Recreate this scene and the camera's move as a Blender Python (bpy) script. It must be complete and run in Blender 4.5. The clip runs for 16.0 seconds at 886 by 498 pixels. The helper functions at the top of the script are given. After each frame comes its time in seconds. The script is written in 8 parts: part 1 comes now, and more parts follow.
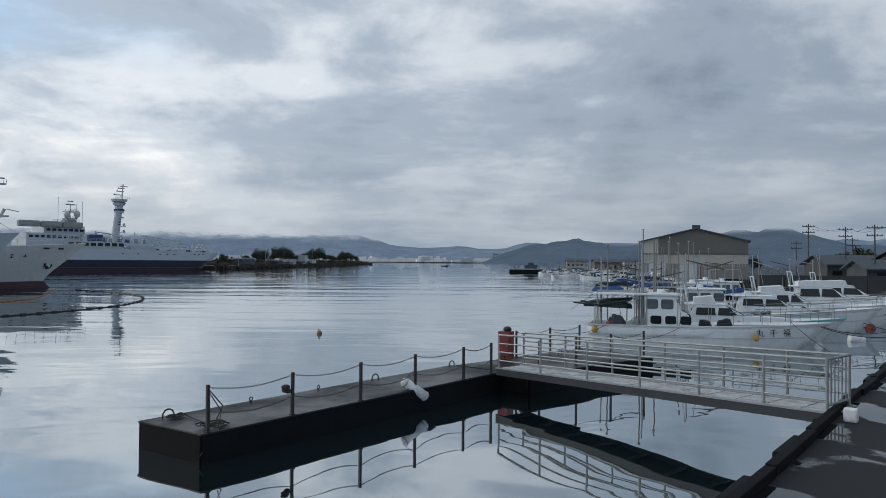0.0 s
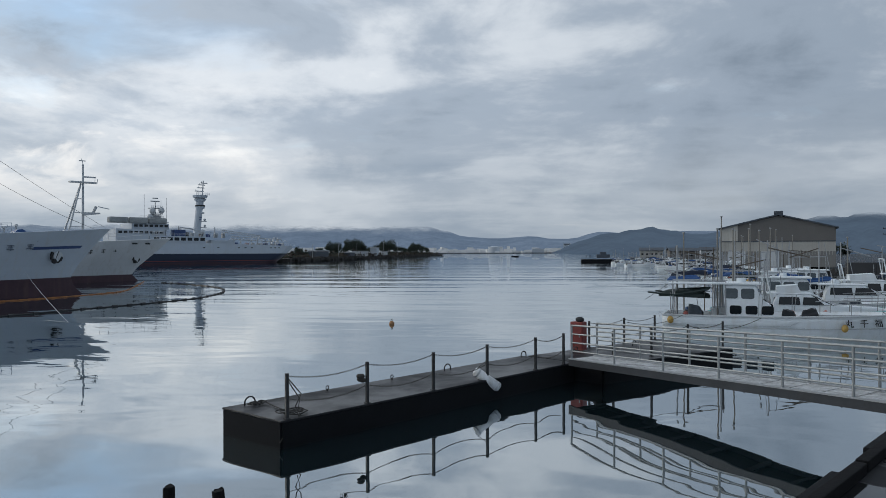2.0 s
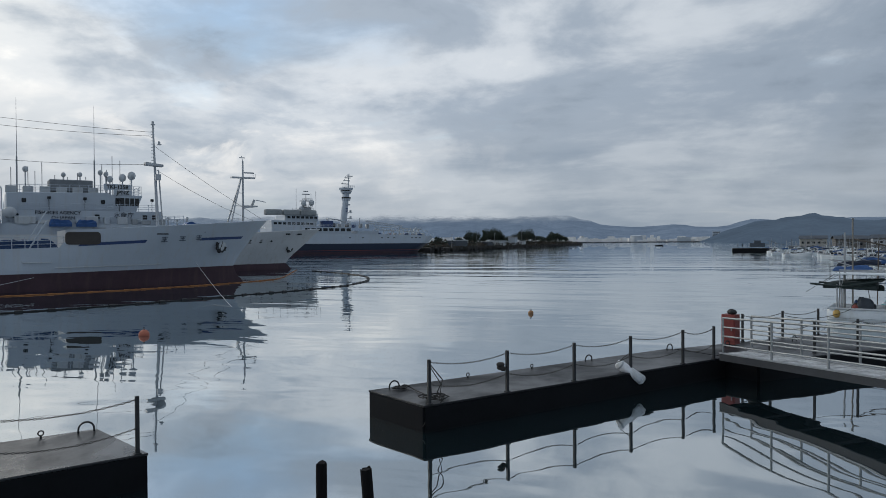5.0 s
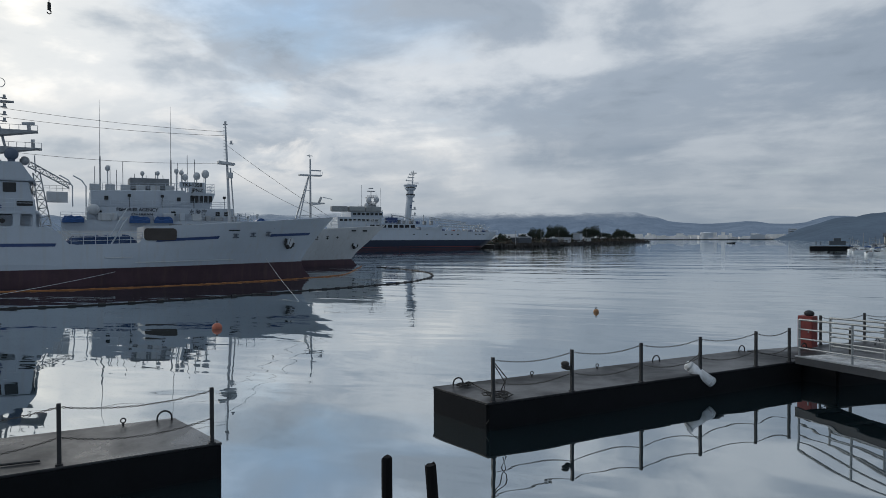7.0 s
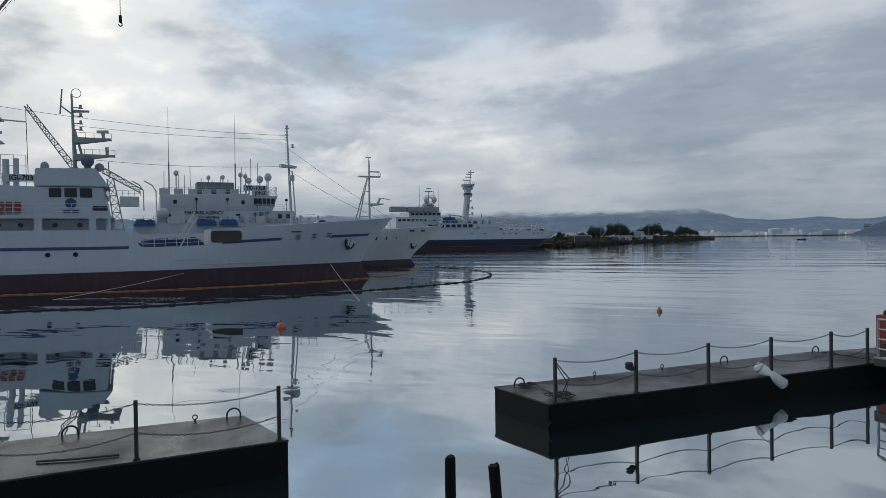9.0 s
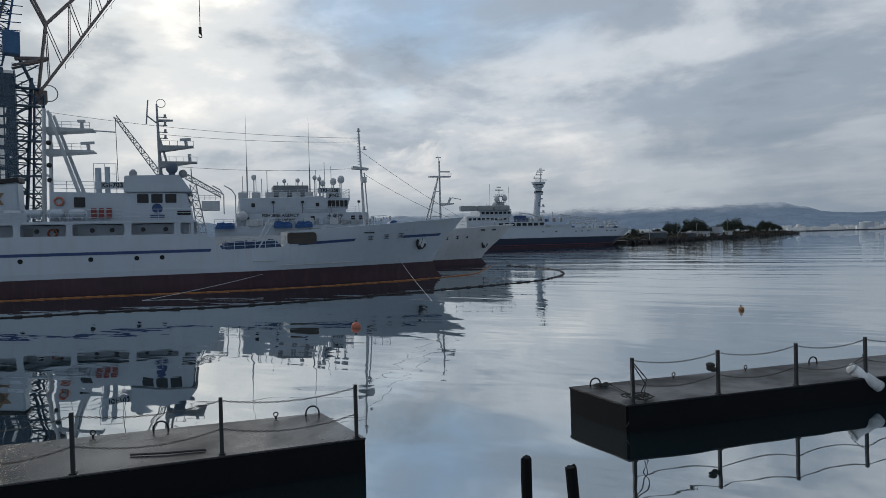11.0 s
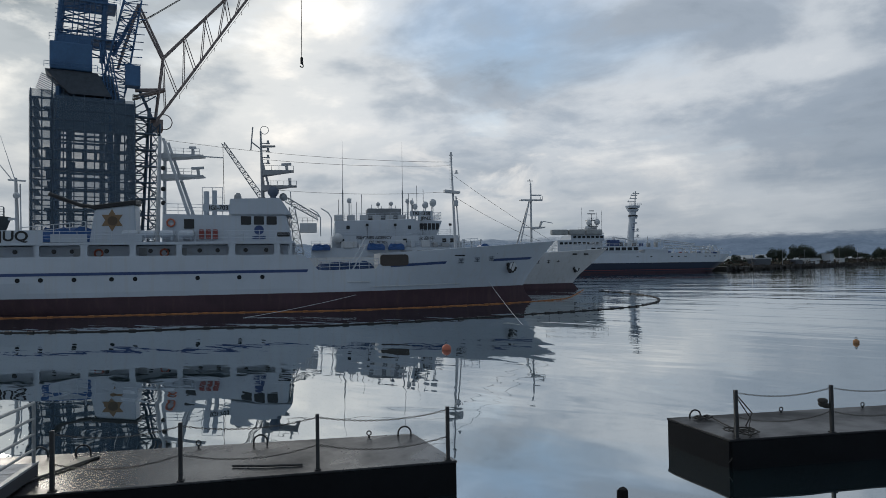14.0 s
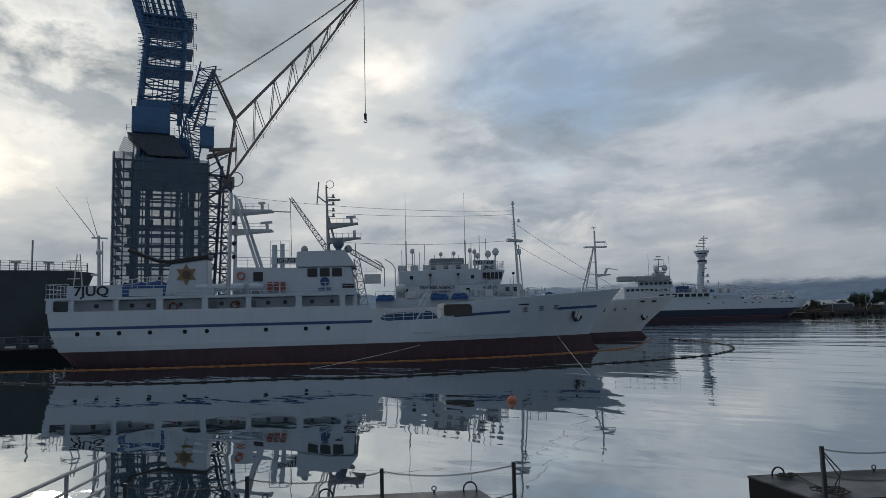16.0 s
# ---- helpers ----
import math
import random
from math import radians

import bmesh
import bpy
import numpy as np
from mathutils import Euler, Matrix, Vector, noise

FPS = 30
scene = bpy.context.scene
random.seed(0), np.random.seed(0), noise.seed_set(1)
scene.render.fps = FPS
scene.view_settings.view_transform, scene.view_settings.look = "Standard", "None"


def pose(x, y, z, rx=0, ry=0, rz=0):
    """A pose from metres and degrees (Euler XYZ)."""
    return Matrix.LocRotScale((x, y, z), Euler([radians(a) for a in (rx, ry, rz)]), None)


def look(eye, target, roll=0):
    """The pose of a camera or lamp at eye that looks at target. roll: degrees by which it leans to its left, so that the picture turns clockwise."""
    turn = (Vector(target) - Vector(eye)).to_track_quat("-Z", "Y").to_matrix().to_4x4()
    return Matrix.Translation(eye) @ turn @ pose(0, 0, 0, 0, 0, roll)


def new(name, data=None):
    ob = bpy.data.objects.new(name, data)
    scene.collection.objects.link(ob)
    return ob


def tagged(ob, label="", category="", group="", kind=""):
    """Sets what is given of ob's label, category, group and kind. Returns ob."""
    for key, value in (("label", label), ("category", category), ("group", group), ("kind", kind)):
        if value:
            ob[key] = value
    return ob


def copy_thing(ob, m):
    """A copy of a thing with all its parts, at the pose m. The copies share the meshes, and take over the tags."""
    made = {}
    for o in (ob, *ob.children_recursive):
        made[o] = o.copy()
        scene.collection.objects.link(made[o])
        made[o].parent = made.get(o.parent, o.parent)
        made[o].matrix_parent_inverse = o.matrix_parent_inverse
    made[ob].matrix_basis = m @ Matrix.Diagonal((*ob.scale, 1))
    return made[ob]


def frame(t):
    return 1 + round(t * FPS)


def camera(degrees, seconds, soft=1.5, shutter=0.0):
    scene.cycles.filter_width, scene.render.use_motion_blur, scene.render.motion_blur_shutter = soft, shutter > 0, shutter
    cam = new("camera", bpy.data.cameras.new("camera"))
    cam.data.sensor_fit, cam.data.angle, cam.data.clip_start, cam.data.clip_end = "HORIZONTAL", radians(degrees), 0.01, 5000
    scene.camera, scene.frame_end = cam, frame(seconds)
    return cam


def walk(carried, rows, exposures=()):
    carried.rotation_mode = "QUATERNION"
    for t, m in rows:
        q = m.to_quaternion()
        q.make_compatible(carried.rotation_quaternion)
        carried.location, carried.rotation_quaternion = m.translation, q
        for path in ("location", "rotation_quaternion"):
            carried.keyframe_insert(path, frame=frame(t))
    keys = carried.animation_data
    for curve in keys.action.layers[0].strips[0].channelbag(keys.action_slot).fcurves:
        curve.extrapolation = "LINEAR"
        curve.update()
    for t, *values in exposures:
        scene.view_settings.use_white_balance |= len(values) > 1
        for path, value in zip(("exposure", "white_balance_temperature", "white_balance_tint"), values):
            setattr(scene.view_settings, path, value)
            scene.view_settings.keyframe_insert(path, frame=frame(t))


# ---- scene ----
# ---- camera ----
cam = camera(65.00, 16.0, soft=0.65)
PATH = [(0.0, pose(0.092, 0.085, 4.194, 91.049, -0.449, 0.000)),
        (0.5, pose(0.089, 0.070, 4.184, 90.948, -0.184, 1.311)),
        (1.0, pose(0.100, 0.040, 4.212, 90.702, -0.022, 2.700)),
        (1.5, pose(0.085, 0.053, 4.195, 90.495, 0.109, 4.165)),
        (2.0, pose(0.078, 0.045, 4.192, 90.274, 0.160, 5.767)),
        (2.5, pose(0.069, 0.027, 4.196, 90.044, 0.264, 7.544)),
        (3.0, pose(0.064, 0.049, 4.181, 89.890, 0.335, 9.490)),
        (3.5, pose(0.044, 0.066, 4.179, 89.742, 0.493, 11.500)),
        (4.0, pose(0.036, 0.095, 4.178, 89.618, 0.554, 13.503)),
        (6.5, pose(0.040, 0.033, 4.192, 89.253, 0.066, 21.273)),
        (7.0, pose(0.030, 0.032, 4.206, 89.194, 0.172, 22.341)),
        (7.5, pose(0.019, 0.023, 4.207, 89.187, 0.337, 23.473)),
        (8.0, pose(0.012, 0.014, 4.215, 89.180, 0.529, 24.654)),
        (8.5, pose(-0.007, 0.022, 4.220, 89.176, 0.684, 25.864)),
        (9.0, pose(-0.016, 0.006, 4.218, 89.185, 0.743, 27.096)),
        (11.5, pose(-0.056, -0.015, 4.233, 89.276, 1.606, 34.406)),
        (12.0, pose(-0.062, -0.036, 4.234, 89.352, 1.503, 35.791)),
        (12.5, pose(-0.069, -0.045, 4.231, 89.485, 1.163, 36.947)),
        (13.0, pose(-0.080, -0.060, 4.224, 89.819, 0.847, 37.976)),
        (13.5, pose(-0.095, -0.057, 4.221, 90.396, 0.661, 39.056)),
        (14.0, pose(-0.089, -0.076, 4.227, 91.286, 0.765, 40.316)),
        (14.5, pose(-0.091, -0.081, 4.249, 92.313, 0.961, 41.699)),
        (15.0, pose(-0.109, -0.056, 4.256, 93.446, 1.143, 43.095)),
        (15.5, pose(-0.097, -0.071, 4.264, 94.536, 1.319, 44.391)),
        (16.0, pose(-0.095, -0.047, 4.268, 95.420, 1.381, 45.547))]
walk(cam, PATH, exposures=[(0.0, 0.48), (4.0, 0.36), (7.0, 0.26), (9.0, 0.22), (12.5, 0.18), (14.0, 0.15), (16.0, -0.09)])


# ---- world and sun ----
SUN_AZ, SUN_EL = 75.5, 20.5            # degrees left of +y, and above the horizon
SUN = Vector((-math.sin(radians(SUN_AZ)) * math.cos(radians(SUN_EL)),
              math.cos(radians(SUN_AZ)) * math.cos(radians(SUN_EL)), math.sin(radians(SUN_EL))))


class Nodes:
    """A few short hands for node trees."""

    def __init__(self, tree):
        self.t = tree
        tree.nodes.clear()

    def add(self, kind, **values):
        n = self.t.nodes.new(kind)
        for k, v in values.items():
            self.put(n.inputs[k], v)
        return n

    def put(self, socket, v):
        if isinstance(v, bpy.types.NodeSocket):
            self.t.links.new(v, socket)
        else:
            socket.default_value = v

    def math(self, op, a, b=0.0, c=0.0, clamp=False):
        n = self.t.nodes.new("ShaderNodeMath")
        n.operation, n.use_clamp = op, clamp
        for s, v in zip(n.inputs, (a, b, c)):
            self.put(s, v)
        return n.outputs[0]

    def vec(self, op, a, b=(0, 0, 0)):
        n = self.t.nodes.new("ShaderNodeVectorMath")
        n.operation = op
        self.put(n.inputs[0], a), self.put(n.inputs[1], b)
        return n.outputs["Value"] if op in ("DOT_PRODUCT", "LENGTH") else n.outputs[0]

    def noise(self, vector, scale, detail=4.0, rough=0.55, distort=0.0):
        n = self.t.nodes.new("ShaderNodeTexNoise")
        self.put(n.inputs["Vector"], vector)
        self.put(n.inputs["Scale"], scale), self.put(n.inputs["Detail"], detail)
        self.put(n.inputs["Roughness"], rough), self.put(n.inputs["Distortion"], distort)
        return n.outputs["Fac"]

    def ramp(self, fac, stops, smooth=False):
        n = self.t.nodes.new("ShaderNodeValToRGB")
        n.color_ramp.interpolation = "EASE" if smooth else "LINEAR"
        e = n.color_ramp.elements
        while len(e) < len(stops):
            e.new(0.5)
        for el, (p, c) in zip(e, stops):
            el.position = p
            el.color = (*c, 1) if isinstance(c, tuple) else (c, c, c, 1)
        self.put(n.inputs[0], fac)
        return n.outputs[0]

    def mix(self, fac, a, b, blend="MIX"):
        n = self.t.nodes.new("ShaderNodeMix")
        n.data_type, n.blend_type = "RGBA", blend
        self.put(n.inputs[0], fac)
        for s, v in ((n.inputs[6], a), (n.inputs[7], b)):
            self.put(s, (*v, 1) if isinstance(v, tuple) and len(v) == 3 else v)
        return n.outputs[2]

    def mapping(self, vector, loc=(0, 0, 0), rot=(0, 0, 0), scale=(1, 1, 1)):
        n = self.t.nodes.new("ShaderNodeMapping")
        self.put(n.inputs[0], vector)
        n.inputs["Location"].default_value, n.inputs["Rotation"].default_value, n.inputs["Scale"].default_value = loc, rot, scale
        return n.outputs[0]


def make_world():
    world = bpy.data.worlds.new("overcast_sky")
    world.use_nodes = True
    scene.world = world
    N = Nodes(world.node_tree)
    d = N.add("ShaderNodeTexCoord").outputs["Generated"]
    sep = N.add("ShaderNodeSeparateXYZ", Vector=d)
    dx, dy, dz = sep.outputs
    up = N.math("MAXIMUM", dz, 0.0)
    inv = N.math("DIVIDE", 1.0, N.math("ADD", up, 0.14))
    p = N.add("ShaderNodeCombineXYZ", X=N.math("MULTIPLY", dx, inv), Y=N.math("MULTIPLY", dy, inv)).outputs[0]
    # long rolls of cloud, drawn out across the bay, over a finer ragged layer
    rolls = N.noise(N.mapping(p, CLOUD_AT, (0, 0, radians(CLOUD_TURN)), (0.40, 0.85, 1)), 1.0, 4, 0.48, 0.35)
    fine = N.noise(N.mapping(p, (3.1, 7.7, 1.5), (0, 0, radians(CLOUD_TURN)), (1.0, 1.5, 1)), 1.7, 6, 0.55, 0.5)
    # heaped, softer billows that keep their shape down towards the horizon
    puff = N.noise(N.mapping(d, (0.3, 1.1, 0.2), (0, 0, 0), (1.0, 1.0, 2.3)), 3.4, 9, 0.58, 0.25)
    body = N.math("ADD", N.math("MULTIPLY", rolls, 0.32), N.math("ADD", N.math("MULTIPLY", fine, 0.15), N.math("MULTIPLY", puff, 0.45)))
    # the thick and the thin places of the cloud deck
    warp = N.vec("ADD", d, N.vec("MULTIPLY", N.vec("SUBTRACT", N.add("ShaderNodeTexNoise", Vector=N.mapping(p, scale=(0.9, 1.6, 1)), Scale=1.3, Detail=4.0).outputs["Color"], (0.5, 0.5, 0.5)), (0.17, 0.17, 0.08)))
    warp = N.vec("NORMALIZE", warp)
    for x, y, z, tight, amount in CLOUD_DECK:
        lobe = N.math("EXPONENT", N.math("MULTIPLY", N.math("SUBTRACT", N.vec("DOT_PRODUCT", warp, tuple(Vector((x, y, z)).normalized())), 1.0), tight))
        body = N.math("MULTIPLY_ADD", lobe, amount, body)
    toward = N.vec("DOT_PRODUCT", d, tuple(SUN))
    glow = N.math("POWER", N.math("MAXIMUM", N.math("MULTIPLY_ADD", toward, 0.5, 0.5), 0.0), 1.3)
    glare = N.math("MULTIPLY", N.math("POWER", N.math("MAXIMUM", toward, 0.0), 130.0), N.ramp(N.noise(N.mapping(d, scale=(1, 1, 1.8)), 11.0, 8, 0.6, 0.15), [(0.42, 0.05), (0.56, 1.0), (0.70, 0.55)]))
    cloud = N.ramp(body, CLOUD_STOPS, True)
    lit = N.mix(1.0, cloud, N.mix(glow, (0.432, 0.475, 0.520), (1.145, 1.11, 1.08)), "MULTIPLY")
    lit = N.mix(glare, lit, (0.46, 0.44, 0.41), "ADD")
    # thin cloud round the hidden sun glows warm
    halo = N.math("POWER", N.math("MAXIMUM", toward, 0.0), 9.0)
    lit = N.mix(1.0, lit, N.mix(halo, (1.0, 1.0, 1.0), (1.20, 1.13, 1.01)), "MULTIPLY")
    # broken, bright-edged cloud low in the open part of the sky
    heaps = N.noise(N.mapping(d, (2.0, 0.4, 0.0), (0, 0, 0), (1.0, 1.0, 2.7)), 7.5, 8, 0.6, 0.4)
    open_sky = N.math("EXPONENT", N.math("MULTIPLY", N.math("SUBTRACT", N.vec("DOT_PRODUCT", d, (-.570, .809, .145)), 1.0), 26.0))
    open_sky = N.math("MULTIPLY", open_sky, N.ramp(dz, [(0.03, 0.4), (0.09, 1.0), (0.15, 0.9), (0.25, 0.0)], True))
    lit = N.mix(N.math("MULTIPLY", N.ramp(heaps, [(0.36, 1.0), (0.50, 0.0)], True), N.math("MULTIPLY", open_sky, 0.55)), lit, (0.30, 0.37, 0.46))
    lit = N.mix(N.math("MULTIPLY", N.ramp(heaps, [(0.50, 0.0), (0.68, 1.0)], True), N.math("MULTIPLY", open_sky, 0.8)), lit, (0.93, 0.90, 0.86))
    # a bank of lower, darker stratus towards the horizon
    low = N.ramp(dz, [(0.0, 1.0), (0.075, 0.78), (0.20, 0.0)])
    stratus = N.noise(N.mapping(d, (0.7, 0.2, 0.0), (0, 0, 0), (1.0, 1.0, 4.2)), 3.2, 7, 0.52, 0.3)
    bank = N.mix(1.0, N.mix(N.ramp(stratus, [(0.34, 0.0), (0.66, 1.0)]), (0.20, 0.265, 0.345), (0.52, 0.575, 0.63)), N.mix(glow, (0.62, 0.62, 0.62), (0.80, 0.785, 0.77)), "MULTIPLY")
    lit = N.mix(N.math("MULTIPLY", low, 0.75), lit, bank)
    sky = N.add("ShaderNodeTexSky")
    sky.sky_type, sky.sun_disc = "NISHITA", False
    sky.sun_elevation, sky.sun_rotation = radians(SUN_EL), radians(-SUN_AZ)
    sky.air_density, sky.dust_density, sky.ozone_density = 1.3, 0.3, 4.0
    thin = N.math("SUBTRACT", N.math("ADD", N.math("MULTIPLY", fine, 0.5), N.math("MULTIPLY", puff, 0.5)), N.math("MULTIPLY", rolls, 0.55))
    for x, y, z, tight, amount in BLUE_GAPS:
        thin = N.math("MULTIPLY_ADD", N.math("EXPONENT", N.math("MULTIPLY", N.math("SUBTRACT", N.vec("DOT_PRODUCT", warp, (x, y, z)), 1.0), tight)), amount, thin)
    gap = N.ramp(thin, [(0.31, 0.0), (0.56, 0.55)])
    b1 = N.add("ShaderNodeBackground", Color=sky.outputs[0], Strength=0.125)
    b2 = N.add("ShaderNodeBackground", Color=lit, Strength=CLOUD_STRENGTH)
    m = N.add("ShaderNodeMixShader", Fac=N.math("MULTIPLY", gap, N.math("SUBTRACT", 1.0, low)))
    N.put(m.inputs[1], b2.outputs[0]), N.put(m.inputs[2], b1.outputs[0])
    N.add("ShaderNodeOutputWorld", Surface=m.outputs[0])


BLUE_GAPS = [(-.537, .762, .362, 170, .18), (-.622, .717, .314, 240, .07), (-.453, .846, .28, 160, .12), (-.551, .808, .208, 200, .10)]
CLOUD_AT, CLOUD_TURN, CLOUD_STRENGTH = (1.3, 0.4, 0.0), 62.0, 1.0
CLOUD_STOPS = [(0.32, (0.195, 0.246, 0.310)), (0.43, (0.322, 0.384, 0.463)), (0.53, (0.565, 0.616, 0.672)), (0.64, (1.0, 1.0, 0.98))]
# direction, tightness, and how much brighter (+) or darker (-) the deck is there
CLOUD_DECK = [(-.46, .858, .23, 60, .10), (-.342, .921, .188, 60, .09), (-.053, .992, .115, 150, .05), (-.334, .894, .299, 120, -.10), (.376, .897, .232, 30, -.06),
              (-.132, .987, .094, 150, -.05), (.474, .837, .273, 90, .05), (-.763, .597, .249, 60, .09), (-.097, .958, .271, 70, .06), (-.663, .724, .19, 100, -.08),
              (-.513, .804, .299, 80, -.05), (-.716, .62, .322, 60, .09), (-.822, .444, .357, 100, -.05), (-.596, .777, .202, 80, .03), (-.851, .469, .236, 90, -.06), (-.964, .226, .142, 80, .08), (-.366, .907, .208, 45, -.05)]
make_world()
sun = new("sun", bpy.data.lights.new("sun", "SUN"))
sun.data.energy, sun.data.angle, sun.data.color = 0.7, radians(18), (1.0, 0.93, 0.82)
sun.matrix_world = look((0, 0, 200), Vector((0, 0, 200)) - SUN)


# ---- materials ----
def material(name, color, rough=0.6, metal=0.0, vary=0.18, scale=1.5, grain=18.0, bump=0.15, dirt=None, streak=0.0, random_tint=0.0, ior=1.45, spec=0.5):
    """A painted, worn or raw surface: colour that drifts at two scales, stains, streaks, fine relief."""
    m = bpy.data.materials.new(name)
    m.use_nodes = True
    N = Nodes(m.node_tree)
    pos = N.add("ShaderNodeTexCoord").outputs["Object"]
    big = N.noise(pos, scale, 4, 0.6)
    small = N.noise(pos, grain, 5, 0.65)
    f = N.math("ADD", N.math("MULTIPLY", big, 0.65), N.math("MULTIPLY", small, 0.35))
    lo, hi = tuple(c * (1 - vary) for c in color), tuple(min(1, c * (1 + vary)) for c in color)
    col = N.ramp(f, [(0.3, lo), (0.7, hi)])
    if streak:
        s = N.noise(N.mapping(pos, scale=(2.2, 2.2, 0.12)), 1.0, 5, 0.6)
        col = N.mix(N.math("MULTIPLY", N.ramp(s, [(0.52, 0.0), (0.75, 1.0)]), streak), col, dirt or tuple(c * 0.45 for c in color))
    elif dirt:
        col = N.mix(N.ramp(N.noise(pos, scale * 0.7, 6, 0.7), [(0.5, 0.0), (0.72, 0.8)]), col, dirt)
    if random_tint:
        rnd = N.add("ShaderNodeObjectInfo").outputs["Random"]
        col = N.mix(1.0, col, N.ramp(rnd, [(0.0, 1 - random_tint), (1.0, 1.0)]), "MULTIPLY")
    b = N.add("ShaderNodeBump", Strength=bump, Distance=0.02, Height=small)
    rr = N.math("MULTIPLY_ADD", f, 0.3, rough - 0.15, clamp=True)
    s = N.add("ShaderNodeBsdfPrincipled", **{"Base Color": col, "Roughness": rr, "Metallic": metal, "Normal": b.outputs[0], "IOR": ior, "Specular IOR Level": spec})
    N.add("ShaderNodeOutputMaterial", Surface=s.outputs[0])
    return m


def water_material():
    m = bpy.data.materials.new("harbour_water")
    m.use_nodes = True
    N = Nodes(m.node_tree)
    pos = N.add("ShaderNodeTexCoord").outputs["Object"]
    away = N.math("DIVIDE", N.vec("LENGTH", pos), 100.0)
    swell = N.noise(N.mapping(pos, rot=(0, 0, radians(25)), scale=(0.45, 1.0, 1)), 0.28, 2, 0.4, 0.6)
    roll = N.noise(N.mapping(pos, rot=(0, 0, radians(-14)), scale=(0.22, 1.0, 1)), 0.42, 2, 0.4, 0.4)
    ripple = N.noise(N.mapping(pos, rot=(0, 0, radians(-15)), scale=(0.5, 1.0, 1)), 1.1, 2, 0.45, 0.5)
    # old swells from the bay, drawn out in long low lines
    lines = N.noise(N.mapping(pos, rot=(0, 0, radians(18)), scale=(0.07, 1.0, 1)), 0.16, 2, 0.5, 0.3)
    wide = N.noise(N.mapping(pos, rot=(0, 0, radians(9)), scale=(0.10, 1.0, 1)), 0.05, 2, 0.5, 0.3)
    # cat's paws: patches where the breeze roughens the water
    paws = N.ramp(N.noise(N.mapping(pos, rot=(0, 0, radians(12)), scale=(0.22, 1.0, 1)), 0.04, 4, 0.6), [(0.42, 0.12), (0.60, 1.0)])
    out = N.ramp(away, [(0.25, 0.10), (0.75, 1.0)])
    h = N.math("ADD", N.math("MULTIPLY", swell, 0.035), N.math("MULTIPLY", N.math("MULTIPLY", ripple, 0.013), N.math("MULTIPLY", paws, N.ramp(away, [(0.12, 0.25), (0.4, 1.0)]))))
    h = N.math("ADD", h, N.math("MULTIPLY", N.math("MULTIPLY", roll, 0.055), N.math("MULTIPLY", out, paws)))
    h = N.math("ADD", h, N.math("MULTIPLY", N.math("ADD", N.math("MULTIPLY", lines, 0.10), N.math("MULTIPLY", wide, 0.12)), out))
    b = N.add("ShaderNodeBump", Strength=1.0, Distance=1.0, Height=h)
    s = N.add("ShaderNodeBsdfPrincipled", **{"Base Color": (0.008, 0.018, 0.022, 1), "Roughness": 0.012, "IOR": 2.2, "Normal": b.outputs[0]})
    g = N.add("ShaderNodeBsdfGlossy", Color=(0.86, 0.93, 0.97, 1), Roughness=0.012, Normal=b.outputs[0])
    mx = N.add("ShaderNodeMixShader", Fac=0.45)
    N.put(mx.inputs[1], s.outputs[0]), N.put(mx.inputs[2], g.outputs[0])
    N.add("ShaderNodeOutputMaterial", Surface=mx.outputs[0])
    return m


WATER = water_material()
WHITE = material("ship_white_paint", (0.44, 0.495, 0.56), 0.45, vary=0.06, scale=0.4, grain=6, bump=0.05, dirt=(0.42, 0.36, 0.28), streak=0.25)
CREAM = material("old_white_paint", (0.47, 0.50, 0.53), 0.5, vary=0.1, scale=0.6, grain=8, bump=0.06, dirt=(0.35, 0.30, 0.22), streak=0.4)
RED = material("red_antifouling", (0.058, 0.030, 0.040), 0.65, vary=0.3, scale=0.5, grain=5, bump=0.1, dirt=(0.10, 0.06, 0.055), streak=0.5)
BLUE = material("blue_stripe_paint", (0.032, 0.062, 0.17), 0.5, vary=0.2)
LETTER = material("dark_blue_lettering", (0.035, 0.042, 0.058), 0.6)
NAVY = material("navy_hull_paint", (0.010, 0.020, 0.045), 0.5, vary=0.2, scale=0.3, grain=3)
GREENHULL = material("dark_green_hull", (0.016, 0.03, 0.03), 0.6, vary=0.25, scale=0.3, grain=3)
DARK = material("dark_recess", (0.02, 0.023, 0.027), 0.6)
MARK = material("blue_grey_lettering", (0.11, 0.135, 0.175), 0.6)
BLACK = material("black_paint", (0.016, 0.017, 0.019), 0.55)
GLASS = material("dark_window_glass", (0.012, 0.016, 0.02), 0.08, vary=0.1, bump=0.0)
STEEL = material("galvanised_steel", (0.30, 0.32, 0.33), 0.5, 0.5, vary=0.2, scale=3)
GREYSTEEL = material("grey_painted_steel", (0.30, 0.32, 0.34), 0.5, 0.1, vary=0.15)
POST = material("tarred_post", (0.04, 0.042, 0.045), 0.5, 0.3, vary=0.3, scale=4)
RUBBER = material("pontoon_side", (0.007, 0.008, 0.010), 0.7, vary=0.4, scale=1.2, grain=9, bump=0.3, spec=0.15)
ROPE = material("old_rope", (0.05, 0.048, 0.045), 0.9, vary=0.3, scale=10)
CHAIN = material("rusty_chain", (0.09, 0.085, 0.08), 0.6, 0.4, vary=0.3, scale=20)


